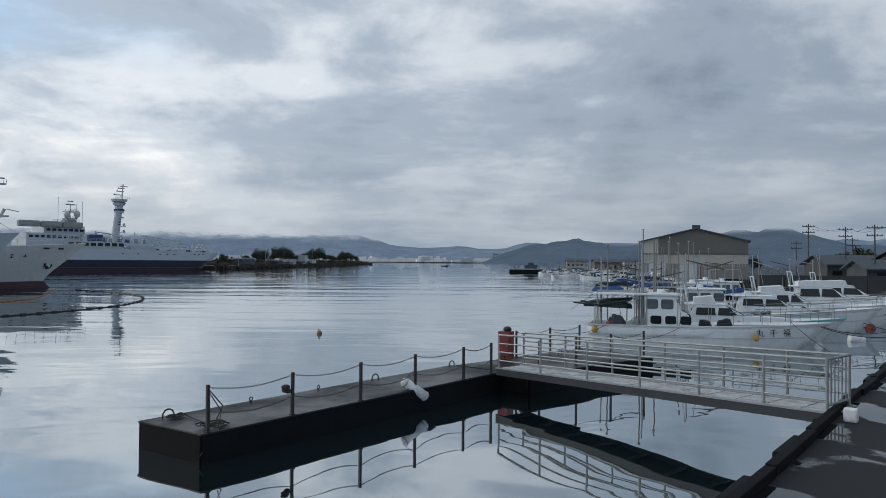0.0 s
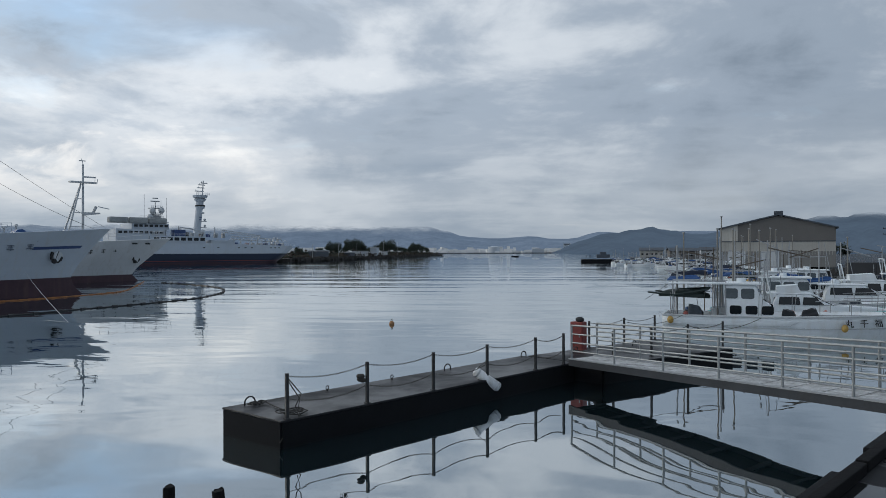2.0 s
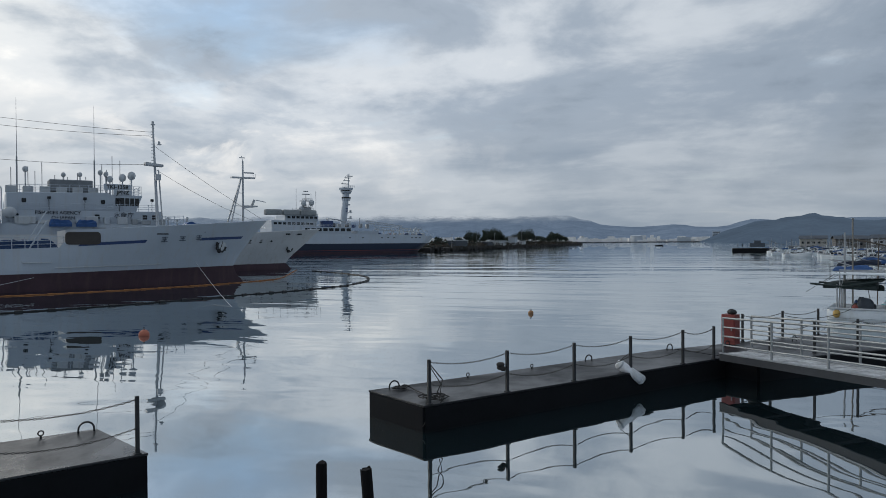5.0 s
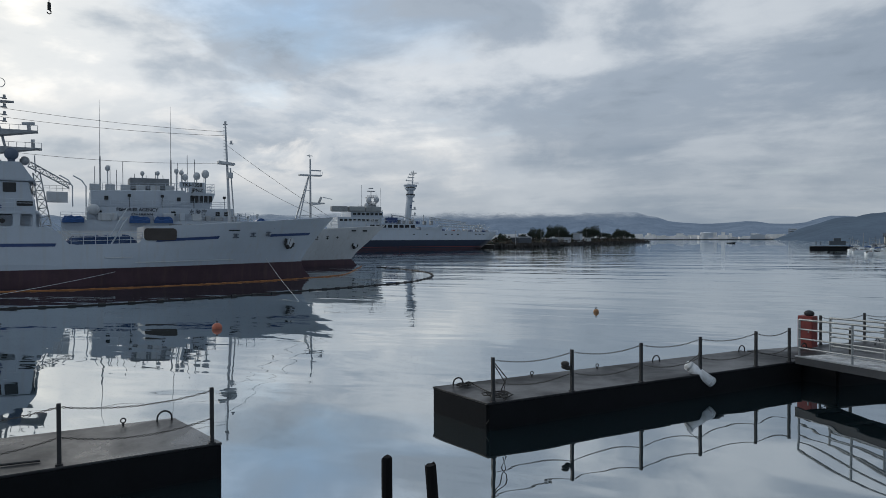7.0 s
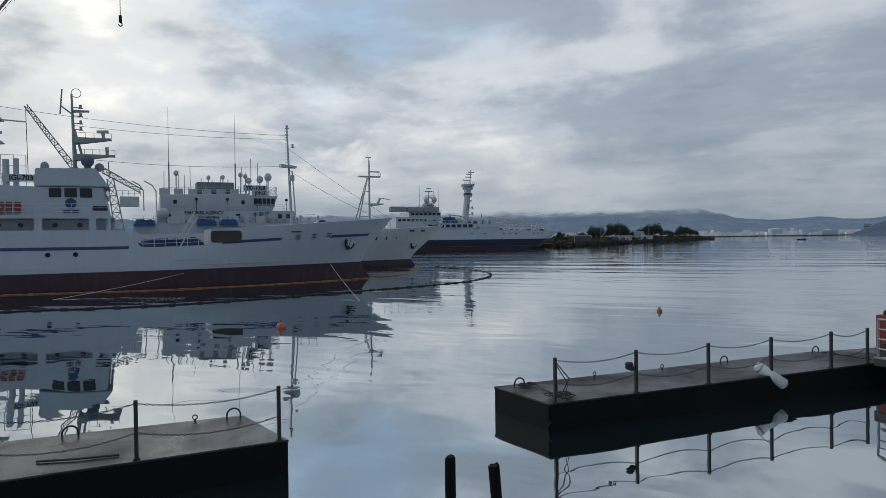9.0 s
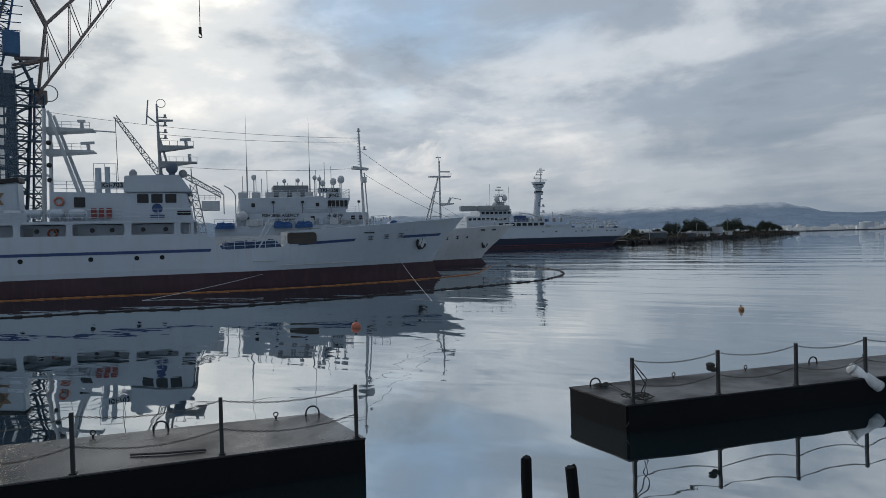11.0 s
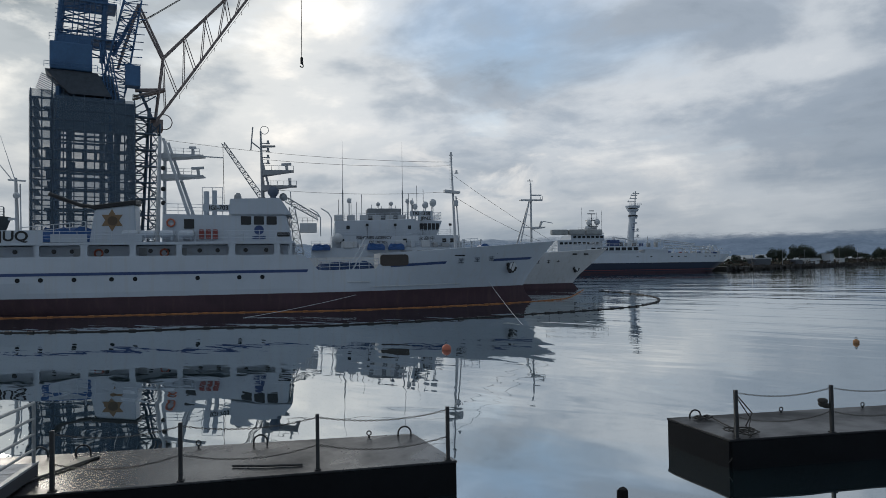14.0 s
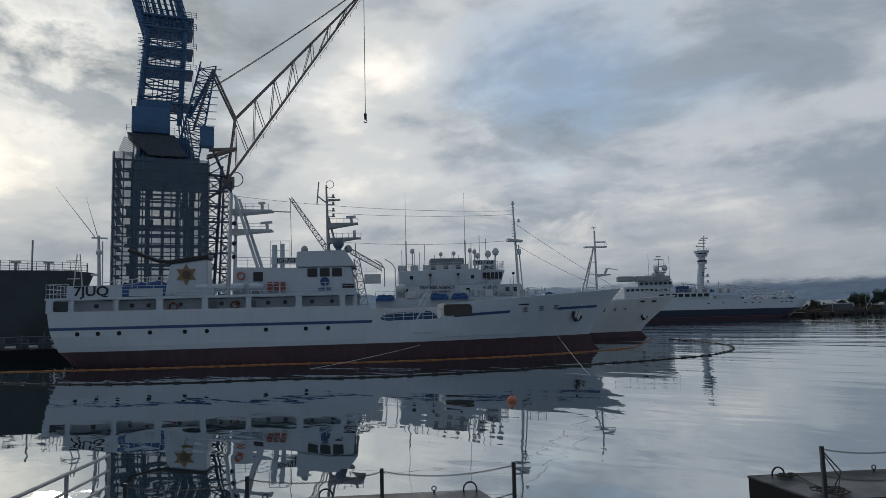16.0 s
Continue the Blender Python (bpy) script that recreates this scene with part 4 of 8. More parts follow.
def ship_b():
    t = thing("patrol_vessel", pose(-55.7, 101.5, 0, 0, 0, SHIP_TURN), "grey-white fisheries patrol ship with a tripod foremast", "ship")
    H = HULL_B
    part("boot_top", H.skin(BM(), lambda x: -1.2, lambda x: 1.0, 4), RED, t, "dull red antifouling paint", True)
    thick(part("hull_plating", H.skin(BM(), lambda x: 1.0, H.top, 8), GREYWHITE, t, "grey-white steel plating"), 0.08)
    part("main_deck", H.deck(BM(), 5.0, 0.01, 0.985, 0.1), GREYSTEEL, t)
    anchor(t, -2.2, -H.at(0.955, 3.4)[1] + 0.1, 3.3, 30, 0.9)
    for x, z in ((-9.6, 4.4), (-7.8, 4.5), (-6.0, 4.65)):
        bm = BM()
        for w, dz in ((0.6, 0.2), (0.5, -0.15)):
            box(bm, (0, 0, dz), (w, 0.03, 0.09))
        box(bm, (0.05, 0, 0), (0.09, 0.03, 0.6))
        o = part("name_mark", bm, BLACK, t)
        o.matrix_local = pose(x, -H.at((x + 55) / 56.5, z)[1] - 0.03, z, 12, 0, 10)
    for x in (-3.2, -1.0):
        o = window_pane(t, x, -H.at((x + 55) / 58.2, 5.5)[1] - 0.02, 5.6, 0.9, 0.22, "hawse_port", DARK, 0.1)
        o.rotation_euler = (radians(12), 0, radians(18))
    # tripod foremast
    bm = BM()
    tube(bm, (-9.2, 0, 5.0), (-9.2, 0, 17.0), 0.20, 8, 0.13)
    for y in (-1.3, 1.3):
        tube(bm, (-12.0, y, 5.0), (-9.5, 0, 14.2), 0.13, 6)
    for z in (8.0, 10.0, 12.0):
        tube(bm, (-12.0 + (z - 5) * 0.27, -0.6, z), (-9.2, 0, z), 0.06, 5)
    slab(bm, [(-11.0, 14.3), (-7.4, 14.3), (-7.4, 14.5), (-11.0, 14.5)], -0.5, 0.5)
    for y in (-0.5, 0.5):
        tube(bm, (-7.4, y, 14.5), (-7.4, y, 15.0), 0.04, 4)
    box(bm, (-8.3, 0, 15.2), (1.7, 0.2, 0.2))
    tube(bm, (-9.2, 0, 17.0), (-9.4, 0, 17.8), 0.05, 5)
    box(bm, (-9.3, 0, 17.5), (0.9, 0.1, 0.12))
    slab(bm, [(-9.2, 9.6), (-7.0, 9.9), (-7.0, 10.1), (-9.2, 10.1)], -0.5, 0.5)
    tube(bm, (-7.8, 0, 10.1), (-7.4, 0, 11.0), 0.2, 6)
    tube(bm, (-7.2, 0, 11.0), (-5.6, 0, 10.7), 0.07, 5)
    part("foremast", bm, CREAM, t, "white tripod foremast")
    bm = BM()
    railing(bm, [(-8.0, -3.2, 6.0), (3.6, -0.2, 6.75)], 0.9, 2, 1.3)
    part("bow_railing", bm, CREAM, t)
    bm = BM()
    tube(bm, (-11.5, -1.5, 5.6), (-11.5, 1.5, 5.6), 0.7, 14)
    part("winch", bm, BLUETARP, t)
    # bridge block: three stepped decks
    part("lower_deckhouse", slab(BM(), [(-44, 5.0), (-19.5, 5.0), (-19.5, 6.9), (-44, 6.9)], -4.2, 4.2), WHITE, t)
    part("upper_deckhouse", slab(BM(), [(-41.0, 6.9), (-21.5, 6.9), (-22.1, 8.7), (-41.0, 8.7)], -3.7, 3.7), WHITE, t)
    bm = slab(BM(), [(-40.5, 8.7), (-25.2, 8.7), (-24.4, 10.9), (-28.6, 10.9), (-28.6, 11.2), (-40.5, 10.9)], -3.2, 3.2)
    bmesh.ops.bevel(bm, geom=bm.edges[:], offset=0.06, segments=1, affect="EDGES")
    part("wheelhouse", bm, WHITE, t)
    bm = slab(BM(), [(-35.6, 11.3), (-30.4, 11.3), (-30.4, 12.9), (-35.6, 12.9)], -1.6, 1.6)
    bmesh.ops.bevel(bm, geom=bm.edges[:], offset=0.1, segments=1, affect="EDGES")
    part("tank", bm, CANVASGREY, t, "grey covered tank on the bridge roof")
    for k in range(6):
        bm = BM()
        box(bm, (-40 + k * 1.9, -2.6, 11.35), (1.2, 0.8, 0.9), bevel=0.08)
        part("roof_locker", bm, CREAM, t)
    for k in range(5):
        window_pane(t, -27.6 + k * 0.62, -3.23, 10.0, 0.5, 1.05, "bridge_window")
    for k in range(4):
        o = window_pane(t, -24.8, -2.2 + k * 1.4, 9.9, 1.1, 1.0, "bridge_window")
        o.rotation_euler = (0, radians(-20), radians(90))
    for x in (-39.5, -30.2, -24.2, -23.0):
        window_pane(t, x, -3.73, 7.9, 0.6, 0.6, "window")
    for x in (-38.6, -29.4):
        window_pane(t, x, -3.23, 9.9, 0.5, 0.6, "window")
    for x in (-30.0, -27.6, -25.2):
        window_pane(t, x, -4.22, 6.2, 1.7, 0.5, "louvre", GREYSTEEL)
    lettering("FISHERIES AGENCY", 0.62, pose(-34.8, -3.74, 8.35, 90, 0, 0), LETTER, t, "owner_lettering", "black painted lettering")
    lettering("OF JAPAN", 0.62, pose(-34.2, -3.74, 7.7, 90, 0, 0), LETTER, t, "owner_lettering", "black painted lettering")
    lettering("\u6c34\u7523\u5e81", 0.85, pose(-26.9, -3.74, 8.1, 90, 0, 0), LETTER, t, "owner_lettering", "black painted characters")
    bm = BM()
    box(bm, (-27.6, -3.25, 12.0), (3.4, 0.06, 0.8))
    part("number_board", bm, WHITE, t)
    bm = BM()
    box(bm, (-26.9, -3.25, 11.25), (2.4, 0.06, 0.66))
    part("call_sign_board", bm, WHITE, t)
    lettering("TKI-1358", 0.72, pose(-27.6, -3.30, 12.0, 90, 0, 0), BLACK, t, "registration")
    lettering("JPNZ", 0.72, pose(-26.9, -3.30, 11.25, 90, 0, 0), BLACK, t, "call_sign")
    bm = BM()
    railing(bm, [(-40.2, -3.0, 10.9), (-28.8, -3.0, 11.2)], 1.0, 3, 1.2)
    railing(bm, [(-28.4, -2.9, 10.9), (-24.5, -2.9, 10.9), (-24.5, 2.9, 10.9)], 1.3, 3, 1.0)
    railing(bm, [(-44, -4.1, 6.9), (-19.6, -4.1, 6.9)], 1.0, 3, 1.3)
    railing(bm, [(-40.8, -3.6, 8.7), (-22.4, -3.6, 8.7)], 0.9, 3, 1.3)
    part("deck_railing", bm, WHITE, t)
    for x, h in ((-39.2, 23.6), (-30.0, 23.4)):
        bm = BM()
        tube(bm, (x, 0, 10.9), (x, 0, 15.8), 0.11, 6)
        tube(bm, (x, 0, 15.8), (x, 0, h), 0.045, 5, 0.015)
        part("mast_aerial", bm, GREYSTEEL, t)
    for x, h in ((-38.0, 3.6), (-37.2, 3.0), (-36.4, 4.2), (-34.9, 2.6), (-33.4, 2.4), (-32.2, 3.0), (-31.2, 2.5), (-29.2, 4.4), (-28.6, 3.6), (-27.9, 5.6), (-26.9, 5.0), (-25.6, 2.6), (-39.9, 3.4)):
        part("whip_aerial", tube(BM(), (x, -1.0, 10.9), (x, -1.0, 10.9 + h), 0.045, 5), GREYSTEEL, t)
    for x, z, r in ((-38.3, 13.9, 0.36), (-33.9, 13.4, 0.3), (-31.9, 13.5, 0.3), (-29.4, 13.9, 0.33), (-28.7, 13.7, 0.33), (-28.2, 13.0, 0.42), (-26.6, 13.2, 0.5), (-25.4, 13.5, 0.55)):
        bm = BM()
        tube(bm, (x, -1.0, 10.9), (x, -1.0, z), 0.09, 6)
        ball(bm, (x, -1.0, z + r * 0.6), r, (1, 1, 1.15), 10)
        part("satellite_dome", bm, CREAM, t, "", True)
    for x in (-42.6, -41.0):
        part("ventilator", line(BM(), [(x, -2.5, 8.7), (x, -2.5, 11.4), (x - 0.5, -2.5, 12.2), (x - 1.5, -2.5, 12.8)], 0.09, 6), CREAM, t)
    part("covered_gear", ball(BM(), (-40.2, -4.1, 8.3), 0.8, (1, 0.8, 0.9), 14), CREAM, t, "", True)
    bm = BM()
    box(bm, (-38.7, -4.0, 7.3), (1.3, 1.0, 1.0), bevel=0.15)
    part("deck_locker", bm, CREAM, t)
    for k, (x, w) in enumerate(((-34.6, 2.6), (-31.6, 2.4), (-42.6, 2.6))):
        part("tarpaulin_cover", draped(BM(), (x, -4.2, 6.95), (w, 1.3, 0.85), 7 + k), BLUETARP, t, "blue tarpaulin over deck gear")
    # deck crane aft
    bm = BM()
    lattice(bm, (-45.6, 0, 5.0), (-46.8, 0, 13.2), 1.3, 0.8, 7, 0.08)
    lattice(bm, (-47.6, 0, 14.3), (-42.8, 0, 11.5), 0.7, 0.55, 6, 0.07)
    tube(bm, (-46.9, 0, 13.2), (-47.0, 0, 15.5), 0.08, 5)
    railing(bm, [(-46.0, -1.2, 10.8), (-43.0, -1.2, 10.8)], 0.7, 2, 0.7, 0.03)
    part("deck_crane", bm, GREYSTEEL, t, "grey lattice deck crane")
    # lockers, boxes and small gear along the upper deck
    rnd = random.Random(31)
    for k in range(13):
        w, h = rnd.uniform(0.5, 1.5), rnd.uniform(0.4, 1.1)
        bm = box(BM(), (-43 + k * 1.75 + rnd.uniform(-0.4, 0.4), -3.95, 6.9 + h / 2), (w, 0.7, h), bevel=0.05)
        part("deck_locker", bm, rnd.choice((WHITE, CREAM, GREYSTEEL, GREYWHITE)), t)
    for k, x in enumerate((-22.2, -21.0, -19.8, -18.4)):
        part("mushroom_vent", tube(tube(BM(), (x, -3.2, 6.0), (x, -3.2, 7.5 + 0.3 * (k % 2)), 0.12, 8), (x, -3.2, 7.5 + 0.3 * (k % 2)), (x, -3.2, 7.75 + 0.3 * (k % 2)), 0.28, 10, 0.15), CREAM, t)
    for k in range(4):
        part("floodlight", box(tube(BM(), (-23.2 - k * 4.2, -3.4, 8.7), (-23.2 - k * 4.2, -3.4, 10.2), 0.04, 5), (-23.2 - k * 4.2, -3.5, 10.3), (0.4, 0.3, 0.35), bevel=0.05), DARK, t)
    bm = BM()
    box(bm, (-44.4, -0.6, 10.0), (2.5, 1.6, 1.4), bevel=0.08)
    part("crane_cab", bm, CREAM, t)


ship_b()


def ship_c():
    """The cable ship: x towards its stern."""
    t = thing("cable_ship", pose(-123.7, 273.3, 0, 0, 0, SHIP_TURN), "cable ship with navy hull, white upperworks and control tower", "ship")

    def top(x):
        return float(np.interp(x, [-70, -40, 0, 30, 39], [8.2, 8.2, 8.0, 7.2, 7.0]))
    H = Hull([(-1.5, 30), (0, 31), (2.0, 33), (4.2, 36.5), (8, 39.5)], [(-1.5, -70), (0, -72), (8, -74)], 16, 9, 0.6, top)
    part("boot_top", H.skin(BM(), lambda x: -1.2, lambda x: 0.55, 3), RED, t, "dull red antifouling paint")
    part("navy_hull", H.skin(BM(), lambda x: 0.55, lambda x: 3.9, 3), NAVY, t, "navy blue hull plating")
    part("white_hull", H.skin(BM(), lambda x: 3.9, top, 3), WHITE, t, "white upper hull")
    part("red_line", H.skin(BM(), lambda x: 0.95, lambda x: 1.15, 1, 0, 1, 0.03, close=False), REDPLASTIC, t)
    part("main_deck", H.deck(BM(), 6.6, 0.0, 0.98, 0.2), GREYSTEEL, t)
    sx = 2.0
    bm = BM()
    box(bm, (3, 0, 7.9), (10, 13, 2.8)), box(bm, (sx - 18, 0, 9.2), (22, 14.5, 3.0)), box(bm, (sx - 32, 0, 11.0), (18, 13, 4.4)), box(bm, (sx - 28, 0, 14.2), (14, 11, 2.4))
    part("superstructure", bm, WHITE, t)
    for k in range(8):
        window_pane(t, sx - 26.5 + k * 2.6, -7.3, 9.6, 1.9, 1.2, "window")
    for k in range(9):
        window_pane(t, sx - 39.5 + k * 1.9, -6.55, 12.0, 1.3, 0.9, "window")
    for k in range(7):
        window_pane(t, sx - 33.5 + k * 1.9, -5.55, 14.5, 1.3, 0.9, "window")
    for x in (-6, 0, 9, 12, 15, 24, 26, 28):
        window_pane(t, x, -8.02, 6.3, 0.9, 0.35, "hull_port", DARK)
    canvas = material("grey_canvas", (0.27, 0.29, 0.30), 0.8, vary=0.3, scale=0.5, grain=3, bump=0.4)
    for k in range(3):
        bm = BM()
        box(bm, (sx - 40 + k * 7.2, -5.6, 16.4), (6.9, 2.6, 2.2), bevel=0.6)
        part("lifeboat", bm, canvas, t, "covered grey lifeboat")
    # twin domes on a lattice mast
    bm = BM()
    lattice(bm, (sx - 24, 0, 15.4), (sx - 24, 0, 24.0), 2.4, 1.2, 5, 0.14)
    for z in (19, 21.5):
        box(bm, (sx - 24, 0, z), (4.4, 3, 0.25))
        railing(bm, [(sx - 26.2, -1.5, z), (sx - 21.8, -1.5, z)], 0.9, 2, 0.9, 0.06)
    box(bm, (sx - 24, 0, 17.0), (3.2, 3.0, 3.4), bevel=0.2)
    for x, h in ((-29.0, 26.5), (-20.5, 25.5), (-22.6, 24.5)):
        tube(bm, (sx + x, -2, 16), (sx + x, -2, h), 0.07, 5)
    box(bm, (sx - 24, 0, 24.2), (3.4, 0.4, 0.4)), box(bm, (sx - 24, 0, 25.4), (2.0, 0.4, 0.35))
    railing(bm, [(sx - 31, -3, 17.3), (sx - 22, -3, 17.3)], 1.0, 2, 1.5, 0.06)
    part("radar_mast", bm, GREYSTEEL, t)
    for x, y, z in ((-25.7, -1.5, 20.4), (-22.2, -1.5, 20.7), (-26.6, -1.5, 17.9)):
        part("satellite_dome", ball(BM(), (sx + x, y, z), 1.15, (1, 1, 1.15), 12), CREAM, t, "", True)
    # control tower
    tx = -5.4
    bm = BM()
    tube(bm, (tx - 0.4, 0, 7.0), (tx + 1.4, 0, 23.5), 1.55, 12, 1.3)
    ob = part("control_tower", bm, WHITE, t, "tall white control tower")
    bm = BM()
    for z, r0, r1, h in ((25.6, 1.9, 2.5, 1.0), (27.0, 2.7, 3.0, 1.0), (22.6, 1.7, 1.9, 0.9), (20.4, 1.7, 1.7, 0.5)):
        tube(bm, (tx + 1.6, 0, z - h / 2), (tx + 1.6, 0, z + h / 2), r0, 12, r1)
    tube(bm, (tx + 1.4, 0, 23.4), (tx + 1.7, 0, 27.6), 1.5, 12)
    part("lookout", bm, WHITE, t)
    for z in (26.3, 23.3):
        part("window_band", tube(BM(), (tx + 1.6, 0, z - 0.3), (tx + 1.6, 0, z + 0.3), 1.95, 12), GLASS, t)
    bm = BM()
    tube(bm, (tx + 2.6, 0, 27.4), (tx + 3.0, 0, 33.6), 0.22, 6)
    for z, x0, x1 in ((29.2, -0.6, 3.0), (30.6, 0.4, 3.4), (31.8, 0.9, 3.6), (32.6, 1.8, 4.6)):
        box(bm, (tx + (x0 + x1) / 2, 0, z), (x1 - x0, 0.6, 0.35))
        tube(bm, (tx + x0 + 0.4, 0, z), (tx + x0 + 0.4, 0, z + 0.7), 0.1, 5)
    railing(bm, [(tx - 1.2, -2.6, 27.5), (tx + 4.4, -2.6, 27.5)], 0.9, 2, 0.9, 0.05)
    part("tower_aerial", bm, CREAM, t)
    for z in (14.5, 17.0):
        part("tower_bracket", box(BM(), (tx + 2.4, -0.6, z), (2.8, 1.4, 0.25)), CREAM, t)
        part("tower_dome", ball(tube(BM(), (tx + 3.2, -0.8, z + 0.1), (tx + 3.2, -0.8, z + 0.5), 0.15, 6), (tx + 3.2, -0.8, z + 0.7), 0.5), CREAM, t)
    for z in (18.6, 17.6):
        bm = slab(BM(), rounded(0.9, 0.4, 0.1, 2, tx + 1.0, z), -1.75, -1.6)
        part("tower_mark", bm, BLUE, t)
    # working deck clutter: pipes, gantries, winches
    bm = BM()
    for x in (8, 11, 15, 19, 23, 27):
        tube(bm, (x, -5.5, 6.6), (x, -5.5, 10.4), 0.16, 6)
    for z in (9.2, 10.4):
        tube(bm, (7, -5.5, z + 0.6), (30, -5.5, z - 0.4), 0.16, 6)
    part("deck_gantry", bm, CREAM, t)
    bm = BM()
    lattice(bm, (4, -3, 13.2), (22, -3, 11.2), 0.9, 0.7, 10, 0.09)
    part("lattice_boom", bm, CREAM, t)
    bm = BM()
    for k in range(11):
        x = 5.5 + k * 2.5
        line(bm, [(x, -6.2, 7.2), (x + 0.4, -6.2, 9.6 + math.sin(k * 2.3)), (x + 1.6, -6.2, 10.4 + 0.8 * math.sin(k * 1.7)), (x + 2.6, -6.2, 9.0)], 0.13, 5)
    for k in range(3):
        line(bm, [(24 + k * 2.4, -4.5 + k * 0.6, 7.0), (25.2 + k * 2.4, -4.5 + k * 0.6, 10.6), (26.4 + k * 2.4, -4.5 + k * 0.6, 7.0)], 0.2, 6)
    part("cable_gear", bm, CREAM, t, "white bent pipes and frames of the cable gear")
    for k in range(6):
        bm = railing(BM(), [(-26 + k * 5.6, -7.0, 10.7), (-22 + k * 5.6, -7.0, 10.7)], 1.6 + 0.8 * (k % 2), 2, 1.2, 0.07)
        part("deck_frame", bm, CREAM, t)
        part("deck_ventilator", tube(BM(), (-25 + k * 5.0, -5, 10.7), (-25 + k * 5.0, -5, 12.6 + (k * 7 % 3)), 0.2, 6), CREAM, t)
    bm = BM()
    box(bm, (-15.5, -6.0, 12.0), (4.6, 2.4, 2.4), bevel=0.06)
    part("container", bm, BLUE, t, "blue steel container")
    bm = BM()
    railing(bm, [(12, -7.6, 7.6), (38, -4.0, 7.0)], 1.0, 2, 2.0, 0.05)
    part("deck_railing", bm, CREAM, t)
    bm = BM()
    railing(bm, [(-26, -7.2, 10.7), (-5, -7.2, 10.7)], 1.1, 2, 2.0, 0.06)
    part("deck_railing", bm, CREAM, t)
    bm = BM()
    line(bm, [(-14, -4, 10.7), (-14, -4, 14.2), (-10, -4, 13.9), (-4, -4, 12.2)], 0.28, 6)
    line(bm, [(-20, -4, 10.7), (-20, -4, 15.5), (-18.5, -4, 16.0)], 0.25, 6)
    part("deck_davit", bm, CREAM, t)
    rnd = random.Random(5)
    for k in range(16):
        bm = BM()
        w = rnd.uniform(0.9, 2.2)
        box(bm, (-12 + k * 2.9 + rnd.uniform(-0.6, 0.6), -5.0 + rnd.uniform(-1, 1), 7.4 if k > 5 else 11.2), (w, 1.6, rnd.uniform(1.0, 2.2)), bevel=0.15)
        part("deck_winch", bm, rnd.choice([CREAM, GREYSTEEL, REDPLASTIC, BLUE, DARK]), t)
    bm = BM()
    for k in range(4):
        box(bm, (33.2 + k * 0.75, -5.3 + k * 0.55, 6.0), (0.45, 0.05, 0.5), 25)
    part("name_mark", bm, BLACK, t)


ship_c()

# ---- pontoon furniture ----
def post(x, y, h=0.95, z=0.745):
    t = thing("guard_post", FLOAT @ pose(x, y, z), "dark square steel guard post on the pontoon", "post", "pontoon guard posts")
    bm = BM()
    box(bm, (0, 0, h / 2), (0.064, 0.064, h), bevel=0.008)
    part("shaft", bm, POST, t)
    bm = BM()
    box(bm, (0, 0, 0.01), (0.11, 0.11, 0.02))
    part("base_plate", bm, POST, t)
    return t


def chain_between(a, b, drop):
    """A slack chain of real links."""
    pts = sag(a, b, drop, 48)
    bm = BM()
    acc = 0.0
    step = 0.075
    out = [pts[0]]
    for p, q in zip(pts, pts[1:]):
        n = max(1, round((q - p).length / step))
        for i in range(1, n + 1):
            out.append(p.lerp(q, i / n))
    for k, (p, q) in enumerate(zip(out, out[1:])):
        d = (q - p).normalized()
        side = d.cross(Vector((0, 0, 1))).normalized() if k % 2 else d.cross(d.cross(Vector((0, 0, 1)))).normalized()
        c, hl = (p + q) / 2, (q - p).length * 0.62
        loop = [c + d * hl * math.cos(a2) + side * 0.016 * math.sin(a2) for a2 in (0.4, 1.57, 2.74, 3.54, 4.71, 5.88)]
        for i in range(6):
            tube(bm, loop[i], loop[(i + 1) % 6], 0.0052, 4)
    o = part("chain", bm, CHAIN)
    return tagged(o, "rusty slack guard chain between posts", "chain", "guard chains")


def hoop(x, y, r=0.13, turn=0.0):
    bm = BM()
    pts = [(r * math.cos(a), 0, 0.06 + r * math.sin(a)) for a in np.linspace(0, math.pi, 12)]
    line(bm, [(r, 0, 0)] + pts + [(-r, 0, 0)], 0.018, 6)
    o = part("mooring_hoop", bm, POST)
    o.matrix_world = FLOAT @ pose(x, y, 0.74, 0, 0, 90 + turn)
    return tagged(o, "rusty steel mooring hoop welded to the pontoon deck", "mooring ring", "mooring hoops")


def eye_bolt(x, y):
    bm = BM()
    tube(bm, (0, 0, 0), (0, 0, 0.05), 0.02, 6)
    line(bm, [(0.045 * math.cos(a), 0, 0.09 + 0.045 * math.sin(a)) for a in np.linspace(0, math.tau, 11)], 0.013, 5)
    o = part("eye_bolt", bm, POST)
    o.matrix_world = FLOAT @ pose(x, y, 0.74, 0, 0, 90)
    return tagged(o, "small steel eye bolt on the deck edge", "eye bolt", "eye bolts")


